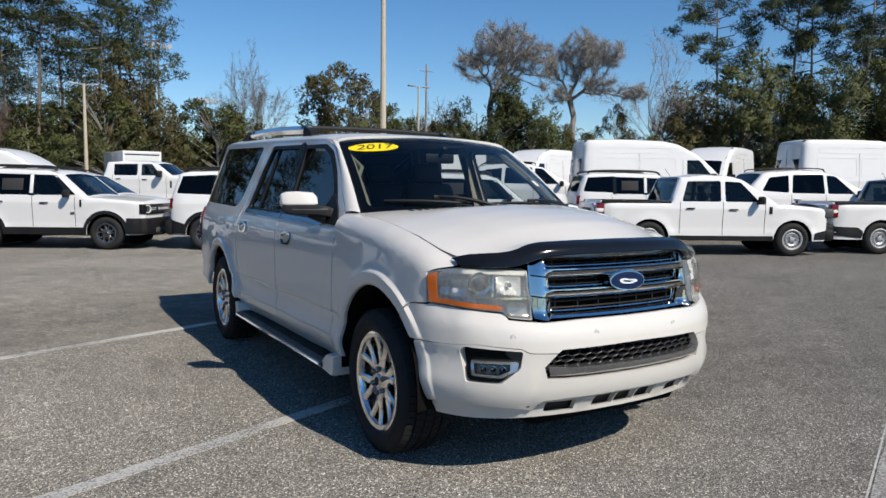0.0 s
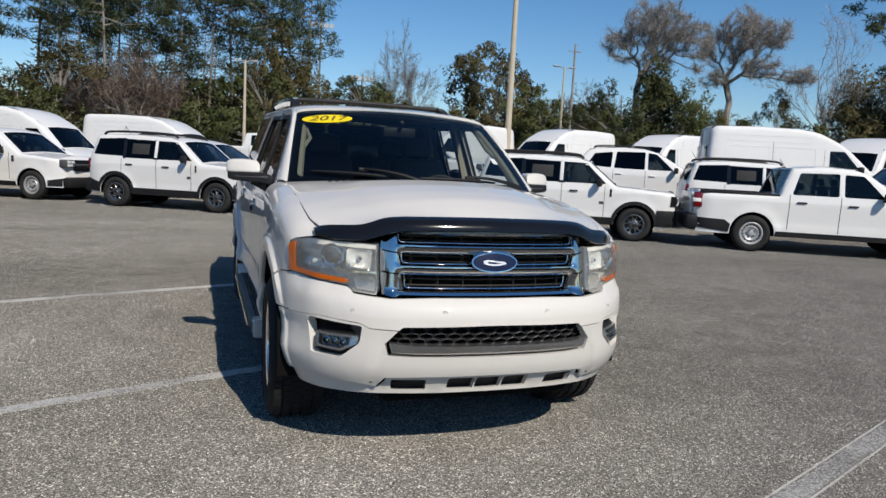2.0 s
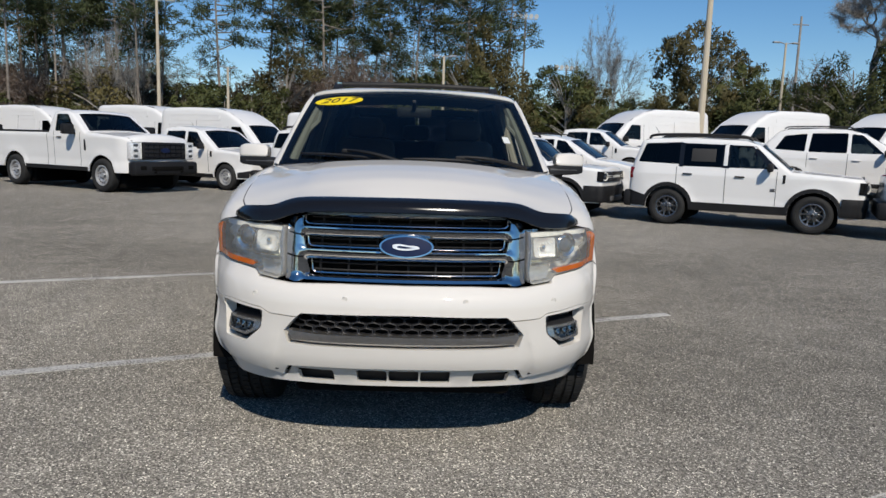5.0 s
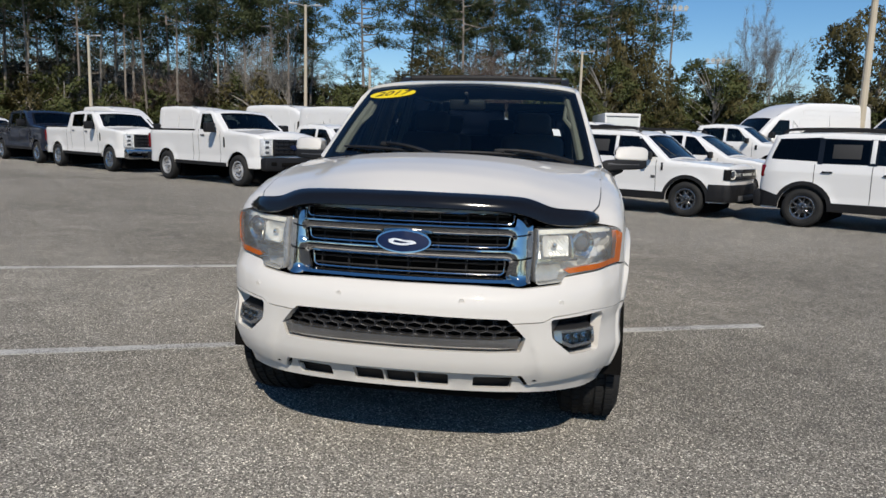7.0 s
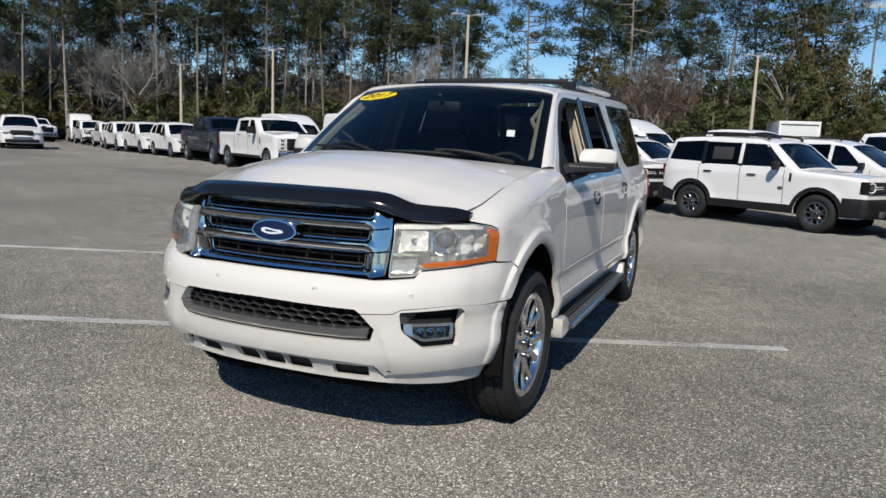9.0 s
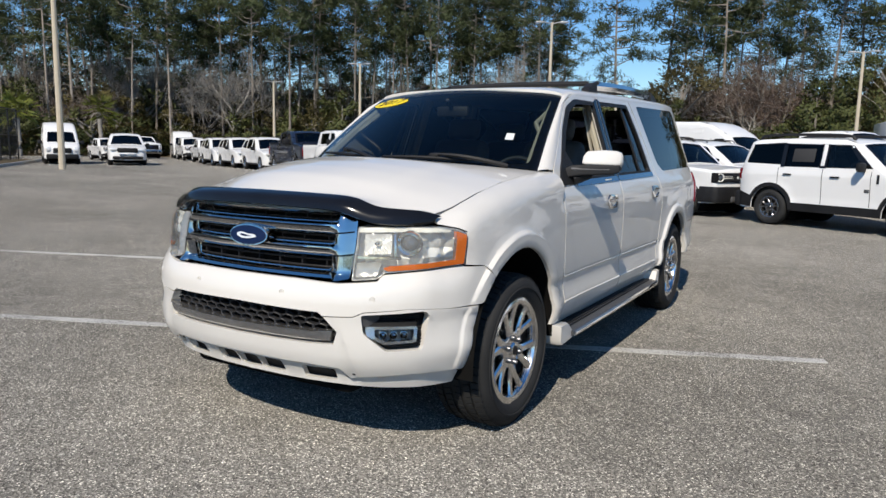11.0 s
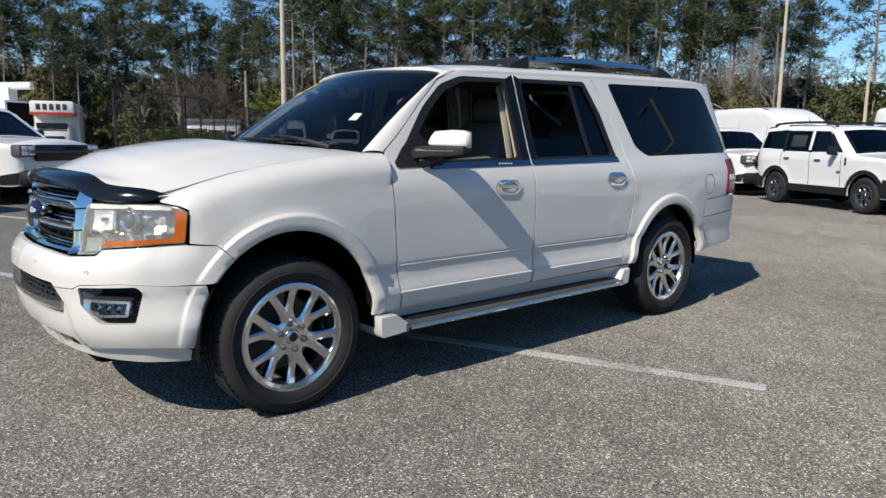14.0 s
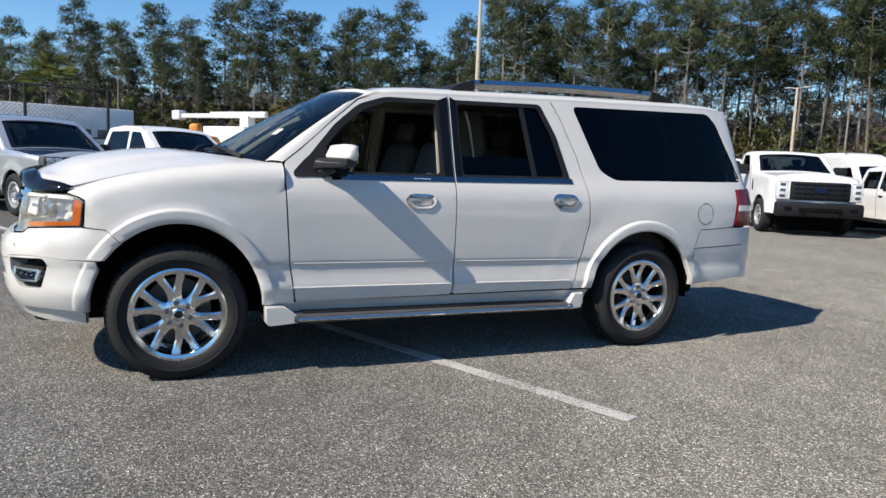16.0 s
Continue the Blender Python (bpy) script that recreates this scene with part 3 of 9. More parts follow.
def flare(y, z):
    out = 0.0
    for yc, zc, rx, rz in ARCHES:
        dz = (z - zc) / rz
        e = (math.hypot((y - yc) / rx, dz) - 1) * 0.49
        if e < 0.4 and z < 1.2:
            lip = 0.022 * (1 - smooth(0.066, 0.084, e)) * smooth(-0.01, 0.012, e) * (0.5 + 0.5 * smooth(-0.48, -0.36, y))
            swell = 0.012 * (1 - smooth(0.06, 0.24, e)) + 0.003
            out += (lip + swell) * smooth(0.30, 0.44, z)
    return out


def skin(s, v, depth=0.0, fold=True):
    """The SUV's outer surface: s along the plan line (negative on the passenger's side), v up the flank."""
    a = min(abs(s), S_END)
    x, y = float(np.interp(a, PS, PX)), float(np.interp(a, PS, PY))
    tx, ty = float(np.interp(a, PS, PT[0])), float(np.interp(a, PS, PT[1]))
    k = math.hypot(tx, ty)
    nx, ny = -ty / k, tx / k
    z, curl = v, 0.0
    if fold and y < 0.72 and v < 1.7:
        top = float(np.interp(y, SEAM_Y, SEAM_Z))
        z0 = top - 0.105
        if v > z0 and y < 0.6:
            th = min((v - z0) / 0.115, 1.5)
            z, curl = z0 + 0.105 * math.sin(th), 0.13 * (1 - math.cos(th))
    side = float(np.interp(z, FLANK_Z, FLANK_D)) + curl
    end = float(np.interp(z, FRONT_Z, FRONT_D) if y < 1 else np.interp(z, REAR_Z, REAR_D))
    if y < 1:
        side = float(np.interp(min(z, 1.12), FLANK_Z, FLANK_D)) + curl if y < 0.6 else side
    if y < -0.1 and z > 0.80:
        # the lamps and wings stand in from the fuller bumper
        side += 0.034 * smooth(0.82, 0.90, z) * (1 - smooth(-0.60, -0.43, y))
    if y < -0.6 and z < 0.72:
        # the middle of the lower bumper lies a little deeper, between two slanting edges
        xs = 0.548 + 0.30 * (0.62 - z)
        end += 0.013 * (1 - smooth(xs - 0.014, xs + 0.014, x)) * smooth(0.36, 0.40, z) * (1 - smooth(0.555, 0.70, z))
    d = side * nx * nx + end * ny * ny - flare(y, z) * nx * nx + depth
    return (math.copysign(x + nx * d, s) if s else x + nx * d, y + ny * d, z)


def arch_loop(k, z_low, grow=0.0, n=26):
    """The arch's edge from its front foot over the top to its rear foot, as (y, z)."""
    yc, zc, rx, rz = ARCHES[k]
    a = math.asin(max(-1, min(1, (z_low - zc) / (rz + grow))))
    return [(yc - (rx + grow) * math.cos(t), zc + (rz + grow) * math.sin(t)) for t in [lerp(a, math.pi - a, i / n) for i in range(n + 1)]]


def on_side(pts):
    return [(sy(y), z) for y, z in pts]


def creases():
    """Lines that the flank's mesh follows: rings round the arches, the moulded lines of the doors."""
    out = []
    for k in (0, 1):
        for e in (0.006, 0.014, 0.040, 0.064, 0.070, 0.077, 0.084, 0.092, 0.13, 0.18, 0.25):
            out.append([(sy(y), z) for y, z in arch_loop(k, 0.40, e, 40)])
    for z in (0.50, 0.53, 0.56, 0.60, 0.672, 0.681, 0.69, 0.705, 0.80, 1.12, 1.20, 1.25):
        out.append([(sy(y), z) for y in np.linspace(0.50, 2.80, 60)])
    return out


CREASE = creases()
suv = thing("suv", pose(-0.0189, 0, 0, 0, 0, 0.83), "large pearl-white full-size SUV parked on the asphalt, driver's windows down", "SUV")


def both_sides(name, outer, holes, material, step=0.05, depth=0.015, label="", lift=0.0):
    """The same sheet on either flank, each its own part."""
    g = panel(outer, holes, lambda u, v, d: skin(u, v, d - lift), step, depth, lines=CREASE if name in ("fender", "front_door", "rear_door", "quarter_panel") else ())
    part(name, g, material, suv, label)
    part(name, g.mirrored(), material, suv, label)


def build_suv_body():
    white = M["pearl"]
    # bumper: the upper half carries the lamps, the lower half the lower grille
    rows = [[(sx(x), z) for x in np.linspace(-0.86, 0.86, 60)] for z in (0.58, 0.74, 0.76, 0.78, 0.80, 0.815, 0.83)]
    for e in (-0.016, 0.0, 0.016):
        for k in (1, -1):
            rows.append([(k * sx(0.548 + e + 0.30 * (0.62 - z)), z) for z in np.linspace(0.42, 0.70, 12)])
    both_lines = rows + CREASE[:11] + [[(-a, b) for a, b in ln] for ln in CREASE[:11]]
    low_hole = [(0.0, 0.715), (0.42, 0.712), (0.455, 0.70), (0.52, 0.625), (0.505, 0.565), (0.40, 0.560), (0.0, 0.560)]
    half = [(sy(-0.475), 0.711), (sy(-0.60), 0.7178), (sx(0.80), 0.7305), (sx(0.64), 0.7175), (sx(0.60), 0.6975), (sx(0.47), 0.6925), (sx(0.45), 0.708), (0.0, 0.717)]
    up = [(0.0, 0.835), (sx(0.30), 0.835), (sx(0.52), 0.828), (sx(0.575), 0.832), (sx(0.69), 0.842), (sx(0.71), 0.868), (sy(-0.62), 0.890), (sy(-0.505), 0.897), (sy(-0.495), 0.8915), (sy(-0.375), 0.8835), (sy(-0.348), 0.825), (sy(-0.385), 0.745), (sy(-0.43), 0.711)]
    # the seam to the fender meets the arch here
    yc, zc, rx, rz = ARCHES[0]
    corner = (-0.30, zc + rz * math.sqrt(1 - (0.30 / rx) ** 2))
    side_up = [(sy(y), z) for y, z in arch_loop(0, 0.715) if y < corner[0] - 0.004]
    right = up[:10] + [(sy(corner[0]), corner[1] - 0.002)] + [p for p in reversed(side_up)] + half[1:]
    loop = right[:-1] + [half[-1]] + [(-s, z) for s, z in reversed(right[1:-1])]
    part("bumper_upper", panel(loop, [], skin, 0.035, 0.02, lines=both_lines), white, suv)
    side_low = [(sy(y), z) for y, z in arch_loop(0, 0.415) if z < 0.70 and y < 0]
    low = [(0.0, 0.562), (sx(0.40), 0.562), (sx(0.515), 0.567), (sx(0.532), 0.625), (sx(0.475), 0.688), (sx(0.60), 0.693), (sx(0.64), 0.713), (sx(0.80), 0.7285), (sy(-0.60), 0.7160), (sy(-0.475), 0.7092), (sy(-0.432), 0.7092)] + list(reversed(side_low)) + \
        [(sy(-0.55), 0.425), (sx(0.80), 0.43), (sx(0.62), 0.415), (sx(0.575), 0.40), (sx(0.53), 0.455), (sx(0.40), 0.462), (0.0, 0.466)]
    fog = rounded([(sx(0.630), 0.704), (sx(0.842), 0.717), (sx(0.856), 0.69), (sx(0.836), 0.548), (sx(0.722), 0.545), (sx(0.640), 0.622)], 0.015)
    mirror = lambda lp: [(-s, z) for s, z in reversed(lp)]
    loop = low + [(-s, z) for s, z in reversed(low[1:-1])]
    part("bumper_lower", panel(loop, [fog, mirror(fog)], skin, 0.035, 0.05, lines=both_lines), white, suv)
    # air dam under the bumper, with slots
    dam = [(0.0, 0.458), (sx(0.40), 0.454), (sx(0.52), 0.446), (sx(0.565), 0.395), (sx(0.62), 0.408), (sx(0.80), 0.422), (sy(-0.52), 0.417), (sy(-0.49), 0.40), (sy(-0.495), 0.345), (sx(0.80), 0.352), (sx(0.5), 0.362), (0.0, 0.366)]
    inset = lambda u, v, d: skin(u, v, d + 0.018)
    slots = [rounded([(sx(a), z1), (sx(b), z1), (sx(b), z0), (sx(a), z0)], 0.012) for a, b, z0, z1 in
             ((0.325, 0.50, 0.380, 0.440), (0.078, 0.215, 0.384, 0.449), (-0.070, 0.070, 0.384, 0.450), (-0.215, -0.078, 0.384, 0.449), (-0.50, -0.325, 0.380, 0.440))]
    part("air_dam", panel(dam + mirror(dam[1:-1]), slots, inset, 0.04, 0.03), white, suv)
    back = [(sx(-0.62), 0.46), (sx(0.62), 0.46), (sx(0.62), 0.37), (sx(-0.62), 0.37)]
    part("air_dam_backing", panel(back, [], lambda u, v, d: skin(u, v, d + 0.06), 0.06, 0.01), M["plastic"], suv)
    # fender
    arch_top = [(sy(corner[0]), corner[1] + 0.002)] + [(sy(y), z) for y, z in arch_loop(0, 0.43) if y > corner[0] + 0.004]
    fender = [(sy(-0.488), 0.900), (sy(-0.375), 0.888)] + arch_top + \
        [(sy(0.672), 0.432), (sy(0.635), 0.68), (sy(0.615), 0.95), (sy(0.606), 1.115), (sy(0.598), 1.16), (sy(0.597), 1.25), (sy(0.596), 1.345)] + \
        [(sy(y), float(np.interp(y, SEAM_Y, SEAM_Z)) - 0.105 + 0.115 * 1.42) for y in (0.5, 0.35, 0.2, 0.05, -0.1, -0.25, -0.4, -0.52, -0.60)] + \
        [(sy(-0.605), 1.098), (sy(-0.52), 1.072), (sy(-0.482), 1.050)]
    both_sides("fender", fender, [], white, 0.04, 0.018)
    # doors: lower panel and window frame in one
    win1 = rounded([(0.72, 1.243), (1.655, 1.252), (1.668, 1.748), (1.30, 1.735), (1.13, 1.675), (0.965, 1.54)], 0.03)
    door1 = [(0.682, 0.438), (1.733, 0.455), (1.737, 0.66), (1.738, 1.22), (1.742, 1.795), (1.28, 1.782), (1.11, 1.725), (0.93, 1.575), (0.72, 1.385), (0.612, 1.30), (0.614, 1.12), (0.625, 0.95), (0.643, 0.68)]
    both_sides("front_door", on_side(rounded(door1, 0.02)), [on_side(win1)], white, 0.05, 0.03)
    win2 = rounded([(1.80, 1.252), (2.635, 1.262), (2.56, 1.56), (2.46, 1.772), (1.80, 1.757)], 0.03)
    door2 = [(1.745, 0.456), (2.685, 0.468), (2.742, 0.70), (2.80, 0.95), (2.792, 1.17), (2.735, 1.42), (2.63, 1.70), (2.56, 1.822), (1.752, 1.798), (1.748, 1.22)]
    both_sides("rear_door", on_side(rounded(door2, 0.02)), [on_side(win2)], white, 0.05, 0.03)
    # quarter panel round to the tail
    qwin = rounded([(2.755, 1.795), (4.09, 1.829), (4.19, 1.74), (4.375, 1.285), (3.06, 1.262), (2.93, 1.33)], 0.045)
    rear_arch = [(y, z) for y, z in arch_loop(1, 0.47)]
    tail_s = S_END - 0.55
    quarter = [(sy(2.693), 0.47)] + on_side(rear_arch) + [(sy(3.80), 0.47), (sy(3.80), 0.76)] + [(sy(3.86), 0.905), (sy(4.20), 0.925), (sy(4.215), 0.94), (sy(4.26), 1.225), (S_END - 0.79, 1.243), (S_END - 0.79, 1.86)] + \
        on_side([(4.0, 1.866), (3.3, 1.852), (2.572, 1.828), (2.642, 1.705), (2.747, 1.424), (2.804, 1.172), (2.812, 0.95), (2.754, 0.698)])
    both_sides("quarter_panel", quarter, [on_side(qwin)], white, 0.05, 0.03)
    rb = [(sy(3.80), 0.47), (sy(3.81), 0.75), (sy(3.865), 0.898), (sy(4.20), 0.918), (S_END, 0.925), (S_END, 0.50), (sy(4.25), 0.505)]
    both_sides("rear_bumper", rb, [], white, 0.05, 0.03)
    part("bumper_seam", panel([(sy(3.80), 0.752), (sy(3.80), 0.758), (sy(4.35), 0.785), (sy(4.35), 0.779)], [], lambda u, v, d: skin(u, v, d - 0.001), 0.05, 0.002), M["gap"], suv)
    # tailgate and its window
    gate = [(S_END - 0.785, 0.93), (S_END, 0.93), (S_END, 1.85), (S_END - 0.785, 1.85)]
    both_sides("tailgate", gate, [rounded([(S_END - 0.68, 1.30), (S_END - 0.004, 1.30), (S_END - 0.004, 1.76), (S_END - 0.68, 1.76)], 0.03)], white, 0.06, 0.03)
    both_sides("rear_window", [(S_END - 0.70, 1.28), (S_END, 1.28), (S_END, 1.78), (S_END - 0.70, 1.78)], [], M["privacy"], 0.08, 0.004, lift=-0.012)
    tail = rounded([(sy(4.225), 0.935), (S_END - 0.70, 0.94), (S_END - 0.70, 1.245), (sy(4.275), 1.225)], 0.015)
    both_sides("tail_lamp", tail, [], M["red"], 0.04, 0.05, "red tail lamp with a clear band", lift=0.012)
    band = [(sy(4.255), 1.055), (S_END - 0.72, 1.06), (S_END - 0.72, 1.105), (sy(4.26), 1.10)]
    both_sides("reverse_lamp", band, [], M["frost"], 0.04, 0.01, lift=0.016)
    # wheel housings and underbody
    for k, (yc, zc, rx, rz) in enumerate(ARCHES):
        g = Geo()
        prof = arch_loop(k, 0.36, 0.006)
        v = [(x, y, z) for x in (0.965, 0.52) for y, z in prof]
        n = len(prof)
        g.add(v, [(i, i + 1, n + i + 1, n + i) for i in range(n - 1)])
        g.add([(0.52, y, z) for y, z in prof], [tuple(range(n))])
        part("wheel_housing", g, M["under"], suv)
        part("wheel_housing", g.mirrored(), M["under"], suv)
    g = Geo()
    g.add(*rbox(0, 1.75, 0.40, 1.02, 5.1, 0.22, 0.05))
    g.add(*rbox(0, -0.72, 0.52, 1.25, 0.30, 0.22, 0.05))
    g.add(*rbox(0, 1.66, 0.42, 1.72, 2.1, 0.14, 0.03))
    g.add(*rbox(0, 4.1, 0.60, 1.6, 0.6, 0.2, 0.03))
    part("underbody", g, M["under"], suv)
    g = Geo()
    g.add(*tube([(-0.8, 0, 0.40), (0.8, 0, 0.40)], 0.05))
    part("front_axle", g, M["under"], suv)
    g = Geo()
    g.add(*tube([(-0.8, 3.315, 0.40), (0.8, 3.315, 0.40)], 0.06))
    part("rear_axle", g, M["under"], suv)
    # rocker behind the running board
    both_sides("rocker", on_side([(0.50, 0.43), (2.85, 0.452), (2.85, 0.33), (0.50, 0.33)]), [], white, 0.08, 0.02, lift=-0.03)


HOOD_Y = [-0.85, -0.82, -0.77, -0.70, -0.60, -0.45, -0.30, -0.1, 0.1, 0.25]
HOOD_Z = [1.150, 1.180, 1.210, 1.24, 1.275, 1.308, 1.332, 1.352, 1.352, 1.335]


def hood_point(u, t, lift=0.0):
    """The bonnet: u from -1 to 1 across, t from 0 at the nose to 1 at the windscreen."""
    x = u * 0.8
    for _ in range(5):
        ax = abs(x)
        yf = float(np.interp(ax, PX[:NOSE], PY[:NOSE])) + 0.165
        y = lerp(yf, 0.13 + 0.42 * (ax / 0.83) ** 2.2, t)
        xe = skin(sy(max(-0.62, min(y, 0.59))), float(np.interp(y, SEAM_Y, SEAM_Z)) - 0.105 + 0.115 * 1.455)[0] - 0.004
        x = u * xe
    ze = float(np.interp(y, SEAM_Y, SEAM_Z)) - 0.0006
    zc = float(np.interp(lerp(-0.85, 0.13, t), HOOD_Y, HOOD_Z))
    k = 1 - abs(u) ** 2.4
    front = smooth(0.0, 0.12, t)
    lip = ze + (max(zc, ze) - ze) * (1 - smooth(0.50, 0.66, abs(x)))
    z = ze + (max(zc, ze) - ze) * k if front >= 1 else lerp(lip, ze + (max(zc, ze) - ze) * k, front)
    z += 0.010 * (1 - smooth(0.46, 0.56, abs(x))) * smooth(0.1, 0.3, t) * (1 - smooth(0.75, 1, t))
    return (x, y, z + lift)


def screen_point(u, t, lift=0.0):
    """The windscreen: u from -1 to 1 across, t from 0 at the cowl to 1 at the roof."""
    hw = lerp(0.832, 0.705, t)
    y = lerp(0.17, 1.06, t) + lerp(0.33, 0.10, t) * u * u
    z = lerp(1.305, 1.812, t) - lerp(0.005, 0.045, t) * u * u + 0.02 * math.sin(math.pi * t)
    return (u * hw, y - 0.57 * lift, z + 0.82 * lift)


ROOF_Y = [1.1, 1.3, 1.75, 2.7, 4.1, 4.4]
ROOF_T = [1.735, 1.783, 1.798, 1.828, 1.862, 1.85]


def roof_point(a, t):
    th = lerp(-math.pi / 2, math.pi / 2, a)
    u = math.copysign(abs(math.sin(th)) ** 0.62, th)
    y = lerp(1.072 + 0.10 * u * u, 4.22 + 0.05 * (1 - u * u), t)
    zt = float(np.interp(y, ROOF_Y, ROOF_T))
    hw = skin(sy(max(y, 1.25)), zt)[0] if t > 0.05 else lerp(0.705, skin(sy(1.25), 1.77)[0], t / 0.05)
    h = lerp(0.052, 0.075, smooth(0, 0.15, t)) * (1 - 0.25 * smooth(0.85, 1, t))
    if t < 0.05:
        zt = lerp(1.768, zt, t / 0.05)
    return (u * hw, y, zt + h * max(0.0, math.cos(th)) ** 0.75)


def build_suv_top():
    white = M["pearl"]
    part("hood", Geo().add(*slab(48, 40, lambda a, t: hood_point(2 * a - 1, t), 0.02)), white, suv, sharp=50)
    seam = [Vector(hood_point(1.0, t)) + Vector((0.003, 0, -0.004)) for t in np.linspace(0.02, 1, 30)]
    g = Geo().add(*tube(seam, 0.003, 6))
    part("hood_seam", g, M["grey_plastic"], suv)
    part("hood_seam", g.mirrored(), M["grey_plastic"], suv)
    part("roof", Geo().add(*slab(40, 48, roof_point, 0.02)), white, suv, sharp=60)
    # the pillars beside the windscreen
    g = Geo()
    door_edge = [(0.60, 1.302), (0.71, 1.388), (0.82, 1.482), (0.922, 1.578), (1.012, 1.652), (1.10, 1.728), (1.18, 1.757), (1.275, 1.785)]
    n = len(door_edge)

    def pillar(a, t):
        i = t * (n - 1)
        k = min(int(i), n - 2)
        y, z = (lerp(door_edge[k][j], door_edge[k + 1][j], i - k) for j in (0, 1))
        p = Vector(skin(sy(y), z)) if y > 0.6 else Vector(skin(sy(0.601), z))
        q = Vector(screen_point(1, t))
        m = (p + q) / 2 + Vector((0.018, -0.02, 0.016))
        r = p * (1 - a) ** 2 + m * 2 * a * (1 - a) + q * a * a
        return tuple(r)

    g.add(*grid(6, 28, pillar))
    part("windscreen_pillar", g, white, suv)
    part("windscreen_pillar", g.mirrored(), white, suv)
    # windscreen with its black border
    part("windscreen", Geo().add(*grid(24, 16, lambda a, t: screen_point((2 * a - 1) * 0.985, t, 0.004))), M["windshield"], suv, "tinted windscreen")
    g = Geo()
    ring_out = [(-1, 0), (1, 0), (1, 1), (-1, 1)]
    ring_in = [(-0.94, 0.07), (0.94, 0.07), (0.93, 0.93), (-0.93, 0.93)]
    g = panel(ring_out, [rounded(ring_in, 0.05)], lambda u, t, d: screen_point(u, t, -0.003 - d), 0.09, 0.002)
    part("windscreen_border", g, M["black"], suv)
    # cowl under the wipers
    def cowl(a, t):
        u = 2 * a - 1
        p, q = Vector(hood_point(u * 0.985, 1)), Vector(screen_point(u, 0.045))
        r = p.lerp(q, t)
        return (r.x, r.y - 0.02 * (1 - t), min(p.z, q.z) - 0.018 - 0.02 * math.sin(math.pi * t))
    part("cowl", Geo().add(*grid(30, 4, cowl)), M["plastic"], suv)
    # wipers
    for u0, u1, t1, b0, b1, tb0, tb1 in ((0.84, 0.35, 0.085, -0.06, 0.60, 0.078, 0.062), (-0.02, -0.48, 0.125, -0.84, -0.22, 0.110, 0.070)):
        pts = [Vector(screen_point(lerp(u0, u1, k / 8), lerp(-0.005, t1, k / 8), 0.022 + 0.032 * math.sin(math.pi * (0.1 + 0.75 * k / 8)))) for k in range(9)]
        arm = part("wiper_arm", Geo().add(*tube(pts, [0.015 - 0.0008 * k for k in range(9)], 6)), M["plastic"], suv)
        hook = pts[-1]
        part("wiper_joint", Geo().add(*rbox(hook.x, hook.y, hook.z - 0.006, 0.06, 0.022, 0.026, 0.008)), M["plastic"], arm)
        pts = [Vector(screen_point(lerp(b0, b1, k / 12), lerp(tb0, tb1, k / 12), 0.016 + 0.006 * math.sin(math.pi * k / 12))) for k in range(13)]
        part("wiper_blade", Geo().add(*tube(pts, [0.005 + 0.006 * math.sin(math.pi * (0.08 + 0.84 * k / 12)) for k in range(13)], 6)), M["plastic"], arm)
    # sticker with the year
    e = ellipse(-0.712, 0.845, 0.232, 0.068, 40)
    g = panel(e, [], lambda u, t, d: screen_point(u, t, 0.0075 - d), 0.05, 0.002)
    sticker = part("year_sticker", g, M["yellow"], suv, "yellow oval sticker with the year 2017")
    cu = bpy.data.curves.new("year", "FONT")
    cu.body, cu.size, cu.align_x, cu.align_y, cu.extrude, cu.shear = "2017", 0.11, "CENTER", "CENTER", 0.0008, 0.25
    tmp = bpy.data.objects.new("year", cu)
    scene.collection.objects.link(tmp)
    bpy.context.view_layer.update()
    me = bpy.data.meshes.new_from_object(tmp.evaluated_get(bpy.context.evaluated_depsgraph_get()))
    bpy.data.objects.remove(tmp)
    for v in me.vertices:
        v.co = Vector(screen_point(-0.712 + v.co.x * 1.12 / 0.73, 0.845 + v.co.y / 1.03 * 1.0, 0.0095 + v.co.z))
    me.materials.clear()
    me.materials.append(M["ink"])
    ob = new("year", me)
    ob.parent = sticker
    part("inspection_sticker", panel([(0.735, 0.31), (0.79, 0.31), (0.782, 0.385), (0.727, 0.385)], [], lambda u, t, d: screen_point(u, t, 0.0075 - d), 0.04, 0.002), M["paper"], suv, "small white paper sticker")
    # vents by the bonnet edge
    for k in range(5):
        p = Vector(hood_point(-0.72 + 0.045 * k, 0.93))
        part("hood_vent", Geo().add(*rbox(p.x, p.y, p.z + 0.001, 0.022, 0.05, 0.006, 0.002)), M["plastic"], suv)


